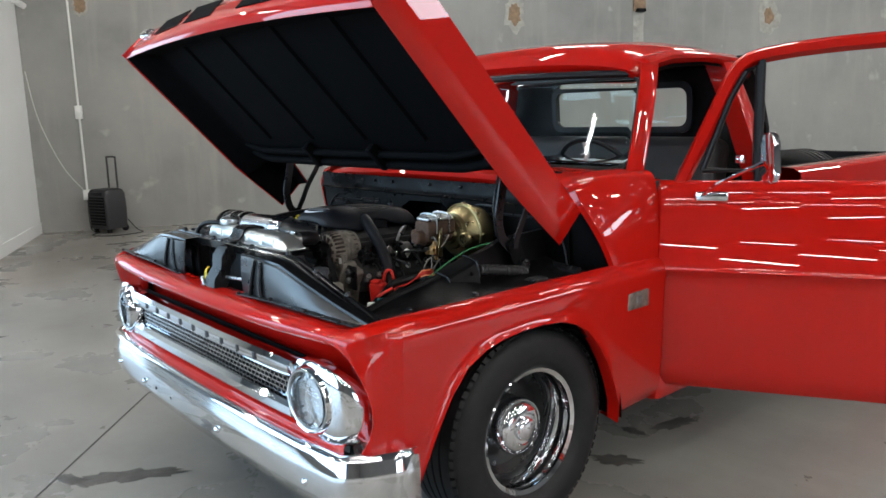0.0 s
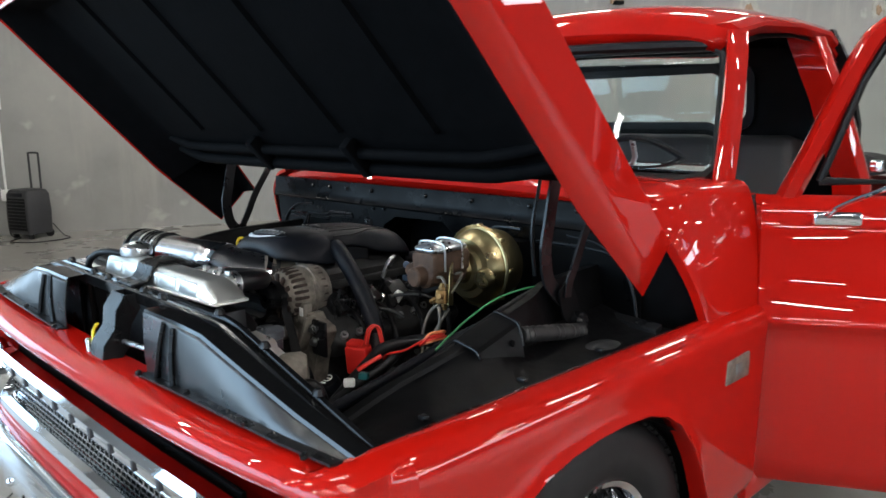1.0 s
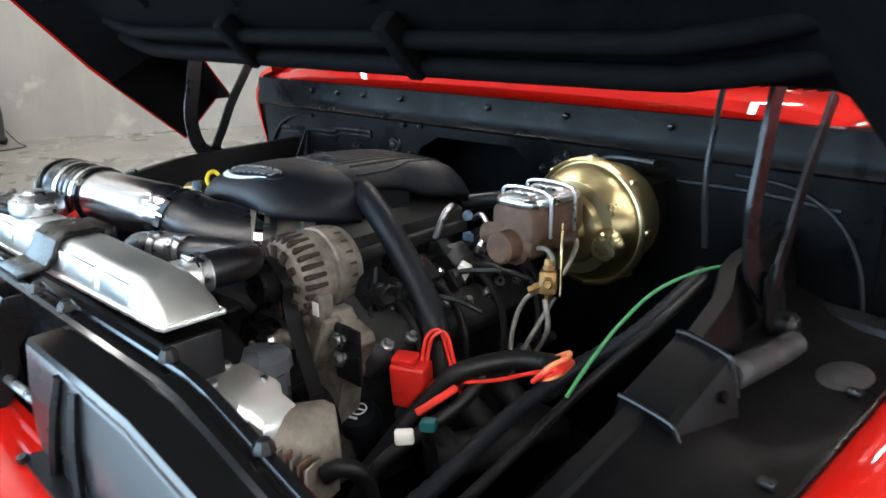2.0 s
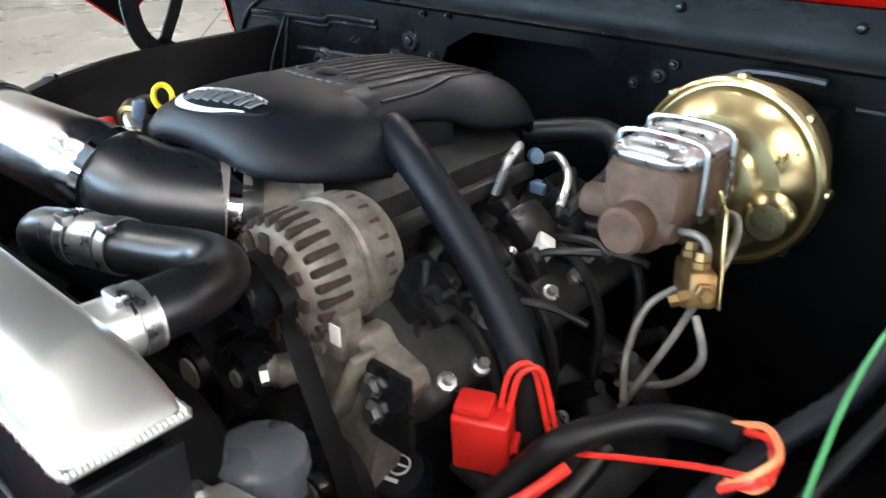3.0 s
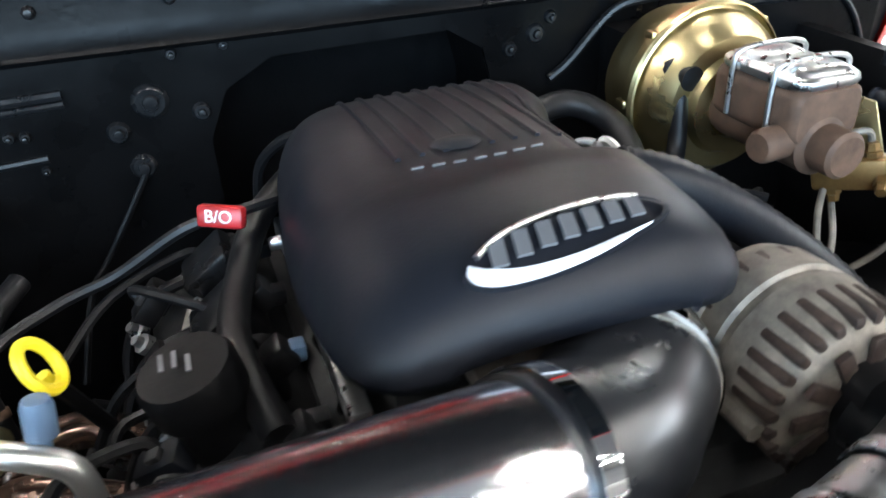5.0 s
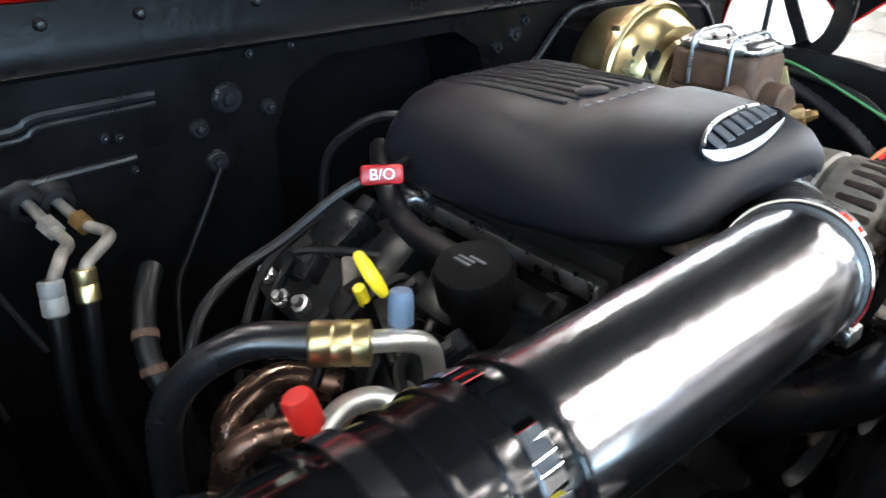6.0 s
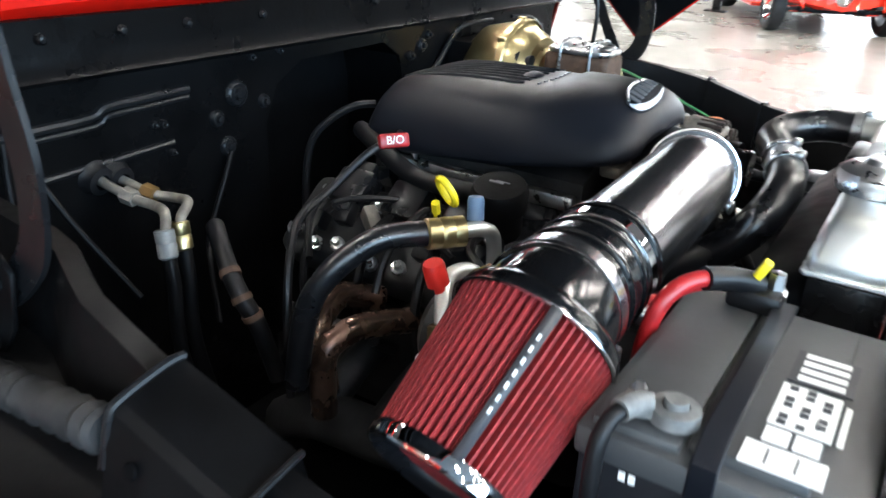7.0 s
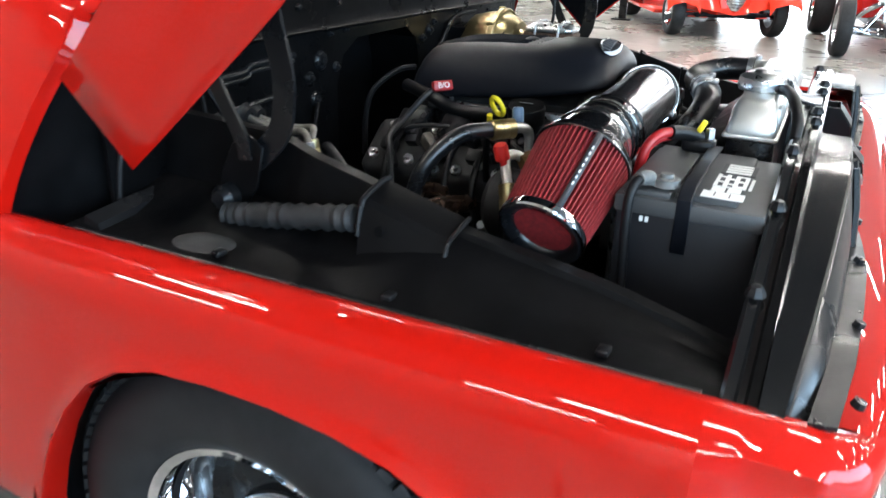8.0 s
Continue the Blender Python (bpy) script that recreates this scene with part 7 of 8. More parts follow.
def build_battery():
    th = thing("battery", (-0.454, 0.526, 0.73), "dark grey car battery with worn terminals and pale labels", "battery")
    x0, x1, y0, y1 = -0.583, -0.325, 0.438, 0.614
    cx, cy = (x0 + x1) / 2, (y0 + y1) / 2
    case = part("case", box((cx, cy, 0.815), (x1 - x0, y1 - y0, 0.19), 0.006), BATTERY, th)
    part("lid", box((cx, cy, 0.914), (x1 - x0 + 0.006, y1 - y0 + 0.006, 0.024), 0.005), BATTERY_TOP, th)
    part("raised_lid", box((cx - 0.002, cy - 0.018, 0.928), (x1 - x0 - 0.03, 0.075, 0.012), 0.004), BATTERY_TOP, th)
    part("vent_bar", box((cx, cy + 0.052, 0.928), (x1 - x0 - 0.01, 0.06, 0.009), 0.003), BATTERY_TOP, th)
    hd = part("carry_strap", loft([[Vector((x, y, z)) for x, z in ((x0 - 0.004, 0.86), (x0 - 0.003, 0.93), (x0 + 0.02, 0.944), (cx, 0.946), (x1 - 0.02, 0.944))] for y in (0.521, 0.523, 0.537, 0.539)], False, False), PLASTIC, th)
    solid(hd, 0.003)
    lab = part("warning_label", box((cx - 0.104, 0.490, 0.9352), (0.026, 0.050, 0.0012), 0), WHITE_LABEL, th, "pale printed warning label")
    for j in range(2):
        part("print_bar", box((cx - 0.104, 0.482 + 0.018 * j, 0.9362), (0.016, 0.0015, 0.0008), 0), DARK_INK, lab)
    for j in range(2):
        part("warning_label", box((cx - 0.078, 0.480 + 0.019 * j, 0.9352), (0.018, 0.016, 0.0012), 0), WHITE_LABEL, th)
    lab = part("warning_label", box((cx - 0.036, 0.488, 0.9352), (0.058, 0.040, 0.0012), 0), WHITE_LABEL, th, "pale printed warning label")
    for i in range(7):
        for j in range(3):
            if (i * 7 + j * 5) % 3:
                part("print_bar", box((cx - 0.060 + 0.008 * i, 0.476 + 0.012 * j, 0.9362), (0.0055, 0.006, 0.0008), 0), DARK_INK, lab)
    part("side_print", box((cx - 0.040, 0.463, 0.9352), (0.050, 0.004, 0.0012), 0), WHITE_LABEL, th)
    lab = part("maker_label", box((cx + 0.024, 0.485, 0.9352), (0.050, 0.044, 0.0012), 0), DARK_INK, th)
    for j in range(4):
        part("print_bar", box((cx + 0.006 + 0.012 * j, 0.485, 0.9362), (0.007, 0.032, 0.0008), 0), WHITE_LABEL, lab)
    part("stamp", box((x0 - 0.0005, 0.580, 0.897), (0.001, 0.0045, 0.007), 0), WHITE_LABEL, case)
    part("stamp", box((x0 - 0.0005, 0.573, 0.897), (0.001, 0.0045, 0.007), 0), WHITE_LABEL, case)
    # terminals and cables
    neg = part("terminal", turn([(0.0, 0.018), (0.008, 0.018), (0.0095, 0.0), (0.0, -0.004)], axis((-0.555, 0.560, 0.934), (0, 0, 1)), 18), LEAD, th, "worn lead battery terminal")
    part("terminal_clamp", turn([(0.0095, 0.012), (0.017, 0.011), (0.0175, 0.001), (0.0095, 0.0)], axis((-0.555, 0.560, 0.935), (0, 0, 1)), 18), LEAD, neg)
    part("clamp_ear", box((-0.561, 0.582, 0.942), (0.022, 0.020, 0.011), 0.003, Matrix.Rotation(radians(20), 4, "Z")), LEAD, neg)
    part("clamp_bolt", turn([(0.0, 0.012), (0.0055, 0.011), (0.006, -0.016), (0.0, -0.017)], axis((-0.553, 0.586, 0.943), (1, 0.3, 0)), 6), STEEL, neg)
    part("cable_lug", tube([(-0.563, 0.578, 0.946), (-0.575, 0.584, 0.949), (-0.585, 0.588, 0.948)], 0.0085, 10, 4), LEAD, neg)
    part("negative_cable", tube([(-0.581, 0.586, 0.948), (-0.593, 0.591, 0.944), (-0.604, 0.594, 0.922), (-0.607, 0.592, 0.860), (-0.605, 0.588, 0.740)], 0.0062, 12, 6), RUBBER, neg)
    pos = part("terminal", box((-0.345, 0.556, 0.943), (0.036, 0.046, 0.020), 0.006), BLACK, th, "dark positive terminal clamp")
    part("terminal_wrap", tube([(-0.345, 0.556, 0.954), (-0.366, 0.574, 0.962), (-0.390, 0.592, 0.966)], 0.0105, 10, 4), RUBBER, pos)
    part("positive_cable", tube([(-0.386, 0.590, 0.966), (-0.406, 0.604, 0.964), (-0.423, 0.615, 0.950), (-0.428, 0.622, 0.920), (-0.426, 0.626, 0.88), (-0.42, 0.63, 0.80)], 0.0074, 12, 6), RED_CABLE, pos)
    part("positive_cable", tube([(-0.380, 0.592, 0.958), (-0.396, 0.607, 0.954), (-0.409, 0.619, 0.938), (-0.412, 0.626, 0.90), (-0.408, 0.63, 0.84)], 0.0058, 12, 6), RED_CABLE, pos)
    part("yellow_flag", box((-0.353, 0.554, 0.972), (0.012, 0.008, 0.018), 0.002, Matrix.Rotation(radians(25), 4, "X")), YELLOW_PLASTIC, pos)
    part("post_bolt", turn([(0.0, 0.016), (0.007, 0.015), (0.008, 0.0), (0.012, -0.002)], axis((-0.340, 0.543, 0.952), (0, 0, 1)), 6), STEEL, pos)
    tray = thing("battery_tray", (-0.454, 0.526, 0.70), "black steel battery tray with a hold-down bolt", "tray")
    part("tray_plate", box((cx, cy, 0.712), (0.30, 0.22, 0.012), 0.004), BLACK, tray)
    part("tray_leg", box((cx, cy, 0.585), (0.05, 0.05, 0.25), 0.006), BLACK, tray)
    part("hold_down_bolt", tube([(-0.500, 0.632, 0.72), (-0.500, 0.632, 0.905)], 0.005, 8, 1), STEEL, tray)
    part("hold_down_clamp", box((-0.500, 0.626, 0.882), (0.034, 0.034, 0.020), 0.004), CAST_DARK, tray)


build_battery()

# ---- heater and cooling hoses on the passenger's side ----


def build_hoses():
    ac = thing("refrigerant_hose", (-0.33, 0.84, 0.70), "black refrigerant hose with crimped metal ends", "hose")
    part("hose", tube([(-0.390, 0.872, 0.932), (-0.427, 0.910, 0.926), (-0.462, 0.945, 0.890), (-0.478, 0.965, 0.84), (-0.48, 0.98, 0.75)], 0.0135, 14, 7), HOSE, ac)
    part("crimp", turn([(0.014, -0.022), (0.0165, -0.020), (0.0165, -0.008), (0.0155, -0.006), (0.0165, -0.004), (0.0165, 0.006), (0.0155, 0.008), (0.0165, 0.010), (0.0165, 0.020), (0.010, 0.022)], axis((-0.378, 0.859, 0.932), (0.80, -0.62, 0.0)), 20), GOLD, ac, "yellow zinc crimp sleeve")
    part("metal_tube", tube([(-0.366, 0.850, 0.932), (-0.342, 0.838, 0.930), (-0.322, 0.834, 0.918), (-0.316, 0.833, 0.892), (-0.316, 0.832, 0.85)], 0.0085, 12, 6), ALU, ac)
    part("port_cap", turn([(0.0, 0.032), (0.008, 0.031), (0.0095, 0.026), (0.0095, 0.006), (0.005, 0.004), (0.005, -0.012)], axis((-0.335, 0.848, 0.930), (0.12, 0.12, 1)), 14), BLUE_PLASTIC, ac, "blue service port cap")
    part("nut", turn([(0.0, 0.010), (0.014, 0.010), (0.015, 0.0), (0.014, -0.012)], axis((-0.316, 0.832, 0.862), (0, 0, 1)), 6), CAST, ac)
    hp = thing("pressure_hose", (-0.42, 0.83, 0.70), "short metal pressure hose with a red cap", "hose")
    part("metal_tube", tube([(-0.345, 0.815, 0.872), (-0.360, 0.838, 0.888), (-0.385, 0.845, 0.890), (-0.408, 0.838, 0.885), (-0.425, 0.828, 0.872), (-0.436, 0.820, 0.855)], 0.0085, 12, 6), ALU, hp)
    part("port_cap", turn([(0.0, 0.030), (0.010, 0.029), (0.012, 0.024), (0.012, 0.004), (0.006, 0.002), (0.006, -0.014)], axis((-0.418, 0.838, 0.892), (-0.25, 0.15, 1)), 12), RED_PLASTIC, hp, "red service port cap")
    part("crimp", turn([(0.012, -0.024), (0.0155, -0.022), (0.0155, -0.006), (0.0145, -0.003), (0.0155, 0.0), (0.0155, 0.018), (0.009, 0.022)], axis((-0.443, 0.815, 0.840), (-0.35, -0.25, -0.9)), 18), GOLD, hp)
    part("hose", tube([(-0.448, 0.811, 0.825), (-0.46, 0.80, 0.78), (-0.46, 0.80, 0.70)], 0.0125, 12, 5), RUBBER, hp)
    part("brass_nut", turn([(0.0, 0.012), (0.013, 0.012), (0.014, -0.012), (0.0, -0.012)], axis((-0.352, 0.822, 0.880), (0.8, -0.5, 0.3)), 6), BRASS, hp)
    part("pump_body", turn([(0.0, 0.06), (0.05, 0.058), (0.062, 0.045), (0.062, -0.06), (0.05, -0.07), (0.0, -0.07)], axis((-0.33, 0.83, 0.79), (0.1, 1, 0)), 24), CAST_DARK, hp)
    for c, line, zinc in ((Vector((-0.468, 1.168, 0.874)), [(-0.452, 1.304, 0.911), (-0.440, 1.258, 0.899), (-0.426, 1.226, 0.896), (-0.436, 1.192, 0.902)], GOLD), (Vector((-0.500, 1.154, 0.878)), [(-0.480, 1.304, 0.917), (-0.470, 1.256, 0.903), (-0.466, 1.216, 0.900), (-0.480, 1.180, 0.906)], LEAD)):
        th = thing("heater_hose", c + Vector((0.03, 0, -0.26)), "metal heater line on the firewall with a crimped hose", "hose")
        g = Vector(line[0])
        part("grommet", turn([(0.010, 0.012), (0.018, 0.010), (0.020, 0.0), (0.024, -0.004)], axis(g, (0.1, -1, -0.2)), 18), RUBBER, th)
        part("metal_tube", tube([g + Vector((0, 0.006, 0.002))] + line[1:] + [c + Vector((0.008, 0.008, 0.020)), c + Vector((0.002, 0.004, 0.010))], 0.0062, 12, 6), CAST, th)
        part("nut", turn([(0.0, 0.009), (0.0105, 0.009), (0.011, -0.009), (0.0, -0.009)], axis(line[1], (0.2, -1, -0.2)), 6), BRASS if zinc is GOLD else CAST, th)
        part("crimp", turn([(0.009, -0.018), (0.0115, -0.016), (0.0115, -0.004), (0.0105, -0.002), (0.0115, 0.0), (0.0115, 0.014), (0.007, 0.018)], axis(c, (-0.1, -0.25, -0.95)), 18), zinc, th)
        part("hose", tube([c + Vector((-0.001, -0.004, -0.014)), c + Vector((-0.006, -0.014, -0.05)), c + Vector((-0.01, -0.02, -0.13)), c + Vector((0.01, -0.03, -0.25))], 0.0085, 12, 5), BLACK_DULL, th)
    for pts in ([(-0.263, 1.302, 0.912), (-0.290, 1.292, 0.872), (-0.330, 1.28, 0.815), (-0.354, 1.262, 0.785), (-0.38, 1.22, 0.70)], [(-0.585, 1.30, 0.985), (-0.60, 1.27, 0.90), (-0.58, 1.24, 0.82), (-0.56, 1.20, 0.74)], [(-0.575, 1.30, 0.985), (-0.55, 1.26, 0.90), (-0.51, 1.20, 0.80)]):
        w = thing("loose_cable", Vector(pts[-1]), "thin black cable hanging down the firewall", "cable", "cables on the firewall")
        part("cable", tube(pts, 0.004, 8, 6), BLACK_DULL, w)


build_hoses()

# ---- along the walls ----
PLASTER = Mat("pale_plaster_patch", (0.36, 0.35, 0.315), 0.85).vary(9, 0.7, 1.15).bump(40, 0.5, 0.003).m
BROWN_PATCH = Mat("brown_raw_patch", (0.24, 0.16, 0.10), 0.9).vary(14, 0.7, 1.3).bump(40, 0.6, 0.004).m
CLEAN_WHITE = Mat("white_plastic", (0.75, 0.75, 0.73), 0.45).vary(20, 0.93, 1.0).m
SPEAKER = Mat("black_speaker_case", (0.020, 0.020, 0.022), 0.5).bump(220, 0.3, 0.001).rough(20, 0.4, 0.6).m
DARK_STAIN = Mat("dark_floor_joint", (0.05, 0.048, 0.045), 0.6).vary(6, 0.6, 1.4).m


def on_wall(a, z, out=0.0):
    """A place on the concrete wall."""
    return hall(a, out, z)


def build_speaker():
    base = hall(0.86, 0.27)
    sp = thing("rolling_speaker", base, "black rolling loudspeaker with its trolley handle pulled up", "loudspeaker")
    m = Matrix.Translation(base) @ Matrix.Rotation(math.atan2(-1.0, 0.35) + math.pi / 2, 4, "Z")

    def put(name, b, mat, parent=sp, label=""):
        bmesh.ops.transform(b, matrix=m, verts=b.verts)
        return part(name, b, mat, parent, label)

    case = put("case", loft([[Vector((u, v, z)) for u, v in rounded(w, d, 0.035, 4)] for z, w, d in ((0.05, 0.34, 0.28), (0.06, 0.37, 0.30), (0.30, 0.385, 0.31), (0.50, 0.37, 0.30), (0.545, 0.33, 0.26), (0.555, 0.28, 0.22))]), SPEAKER)
    put("grille", box((0, -0.153, 0.28), (0.30, 0.012, 0.36), 0.005), BLACK_DULL, case)
    for k in range(9):
        put("grille_bar", box((0, -0.161, 0.13 + 0.038 * k), (0.29, 0.005, 0.007), 0.001), SPEAKER, case)
    put("control_panel", box((0, -0.150, 0.500), (0.22, 0.012, 0.045), 0.004), PLASTIC, case)
    for x in (-0.13, 0.13):
        put("foot", box((x, -0.10, 0.03), (0.05, 0.05, 0.06), 0.01), RUBBER)
        w = put("wheel", turn([(0.0, 0.018), (0.03, 0.018), (0.045, 0.012), (0.045, -0.012), (0.03, -0.018), (0.0, -0.018)], axis((x, 0.14, 0.045), (1, 0, 0)), 20), RUBBER)
    put("handle", tube([(-0.085, 0.115, 0.50), (-0.085, 0.115, 0.92), (-0.08, 0.115, 0.945), (-0.06, 0.115, 0.955), (0.06, 0.115, 0.955), (0.08, 0.115, 0.945), (0.085, 0.115, 0.92), (0.085, 0.115, 0.50)], 0.012, 8, 2), SPEAKER)
    cable = thing("power_cable", hall(0.7, 0.2), "thin dark power cable lying from the wall socket to the loudspeaker", "cable")
    part("cable", tube([hall(0.60, 0.035, 0.45), hall(0.60, 0.09, 0.20), hall(0.63, 0.15, 0.02), hall(0.75, 0.30, 0.008), hall(0.70, 0.62, 0.008), hall(1.0, 0.75, 0.008), hall(1.28, 0.55, 0.008), hall(1.2, 0.38, 0.03), hall(1.10, 0.36, 0.16)], 0.006, 6, 6), RUBBER, cable)


build_speaker()


def build_wall_things():
    cd = thing("wall_conduit", on_wall(0.60, 0.45), "thin white electrical conduit with a switch box on the concrete wall", "conduit")
    part("pipe", tube([on_wall(0.60, 0.50, 0.016), on_wall(0.60, HALL_H, 0.016)], 0.014, 8, 1), CLEAN_WHITE, cd)
    turn_h = Matrix.Rotation(math.atan2(E1.y, E1.x), 4, "Z")
    bx = part("switch_box", box(on_wall(0.60, 1.53, 0.03), (0.085, 0.06, 0.17), 0.008, turn_h), CLEAN_WHITE, cd)
    part("switch", box(on_wall(0.60, 1.53, 0.063), (0.03, 0.008, 0.06), 0.003, turn_h), CLEAN_WHITE, bx)
    so = part("socket", box(on_wall(0.60, 0.47, 0.025), (0.10, 0.05, 0.13), 0.008, turn_h), CLEAN_WHITE, cd)
    part("adapter", box(on_wall(0.66, 0.45, 0.06), (0.06, 0.05, 0.08), 0.008, turn_h), CLEAN_WHITE, so)
    ln = thing("pale_cord", on_wall(0.1, 1.9), "pale cord slanting down the concrete wall", "cord")
    part("cord", tube([on_wall(0.03, 2.05, 0.012), on_wall(0.12, 1.45, 0.012), on_wall(0.34, 0.85, 0.012), on_wall(0.57, 0.52, 0.02)], 0.004, 6, 5), CLEAN_WHITE, ln)
    # holes filled with plaster
    rnd = random.Random(7)
    for a, z, w, h, inner in ((6.59, 2.80, 0.17, 0.26, 0.75), (10.98, 2.80, 0.22, 0.30, 0.55), (0.74, 2.86, 0.10, 0.13, 0.9), (2.3, 2.62, 0.07, 0.10, 0.4), (3.2, 2.1, 0.09, 0.12, 0.0), (13.6, 2.9, 0.16, 0.22, 0.5)):
        pt = thing("wall_patch", on_wall(a, z), "rough plaster patch round a raw brown spot on concrete", "wall patch", "patches on the concrete wall")
        ring = []
        for k in range(22):
            an = 2 * math.pi * k / 22
            r = 1 + rnd.uniform(-0.22, 0.22)
            ring.append((r * w * math.cos(an), r * h * math.sin(an)))
        part("plaster", loft([[on_wall(a + u * f, z + v * f, o) for u, v in ring] for f, o in ((1.0, 0.001), (0.93, 0.005), (0.4, 0.006))]), PLASTER, pt)
        if inner:
            part("raw_spot", loft([[on_wall(a + u * f * inner, z + v * f * inner, o) for u, v in ring[3:] + ring[:3]] for f, o in ((0.8, 0.0055), (0.72, 0.009), (0.3, 0.008))]), BROWN_PATCH, pt)
    br = thing("wall_bracket", on_wall(8.63, 2.85), "rusty steel bracket on the concrete wall with a pale streak below", "bracket")
    part("plate", box(on_wall(8.63, 2.96, 0.02), (0.20, 0.04, 0.22), 0.006, turn_h), BROWN_PATCH, br)
    part("hook", box(on_wall(8.63, 2.86, 0.06), (0.14, 0.10, 0.05), 0.01, turn_h), BLACK_DULL, br)
    part("streak", loft([[on_wall(8.63 + u, z, o) for u, o in ((-w, 0.0015), (-w * 0.6, 0.004), (w * 0.6, 0.004), (w, 0.0015))] for z, w in ((2.86, 0.10), (2.6, 0.085), (2.3, 0.095), (2.0, 0.06), (1.7, 0.04), (1.5, 0.01))], False, False), PLASTER, br)
    cam_ = thing("wall_fixture", hall(0.1, 0.16, 2.86), "small white fixture high on the white wall", "fixture")
    part("mount", box(hall(0.03, 0.16, 2.90), (0.10, 0.06, 0.10), 0.01, turn_h), CLEAN_WHITE, cam_)
    part("head", turn([(0.0, 0.06), (0.035, 0.055), (0.04, 0.0), (0.035, -0.06), (0.0, -0.065)], axis(hall(0.10, 0.16, 2.84), E1 * 0.8 + Vector((0, 0, -0.5)) + E2 * 0.3), 20), CLEAN_WHITE, cam_)


build_wall_things()


def build_joint():
    p, d = Vector((-0.60, -0.14, 0)), Vector((-0.72, 0.63, 0)).normalized()
    side = Vector((-d.y, d.x, 0))
    bm = bmesh.new()
    for off in (0.0, -4.6):
        c = p + side * off
        box((0, 0, 0.001), (24, 0.007, 0.002), 0, Matrix.Translation(c) @ Matrix.Rotation(math.atan2(d.y, d.x), 4, "Z"), bm=bm)
    structure("floor_joint", bm, DARK_STAIN, "dark saw-cut joints in the concrete floor")


build_joint()


def build_stains():
    """Oil marks on the concrete, with ragged outlines."""
    stain = Mat("oil_stain", (0.075, 0.070, 0.064), 0.45, spec=0.25).vary(9, 0.6, 1.5).m
    rnd = random.Random(3)
    for x, y, w, h, a in ((-0.50, 0.16, 0.20, 0.055, 60), (-0.62, -0.02, 0.10, 0.03, 20), (0.74, 1.64, 0.10, 0.045, 30), (0.70, 2.12, 0.12, 0.04, 75), (0.62, 1.92, 0.06, 0.03, 0), (-1.3, 1.1, 0.22, 0.06, 40)):
        ring = []
        for k in range(30):
            t = 2 * math.pi * k / 30
            r = 1 + rnd.uniform(-0.28, 0.28)
            ring.append(Vector((x, y, 0)) + Matrix.Rotation(radians(a), 3, "Z") @ Vector((r * w * math.cos(t), r * h * math.sin(t), 0)))
        c = Vector((x, y, 0))
        structure("floor_stain", loft([[c + (p - c) * f + Vector((0, 0, z)) for p in ring] for f, z in ((1.0, 0.0004), (0.96, 0.0014), (0.3, 0.0016))]), stain, "dark oil stain on the concrete floor")


build_stains()

# ---- other cars in the hall ----
ORANGE_RED = Mat("orange_red_paint", (0.72, 0.028, 0.008), 0.4, 0.0, 1.0, 0.03, 0.1).vary(4, 0.95, 1.05).m
DEEP_RED = Mat("deep_red_paint", (0.40, 0.012, 0.010), 0.4, 0.0, 1.0, 0.03, 0.1).vary(4, 0.9, 1.05).m


def car_wheel(car, P, x, y, r, w):
    """A wheel at x across and y along the car."""
    s = 1 if x > 0 else -1
    A = P @ axis((x, y, r), (s, 0, 0))
    wh = part("wheel", turn([(0.0, w * 0.15), (r * 0.2, w * 0.15), (r * 0.5, w * 0.05), (r * 0.6, w * 0.42), (r * 0.64, w * 0.44), (r * 0.62, -w * 0.4), (0.0, -w * 0.4)], A, 32), CHROME, car)
    part("tyre", turn([(r * 0.62, w * 0.42), (r * 0.72, w * 0.52), (r * 0.9, w * 0.52), (r * 0.97, w * 0.42), (r, w * 0.2), (r, -w * 0.2), (r * 0.97, -w * 0.42), (r * 0.9, -w * 0.52), (r * 0.62, -w * 0.42)], A, 40), TYRE, wh)


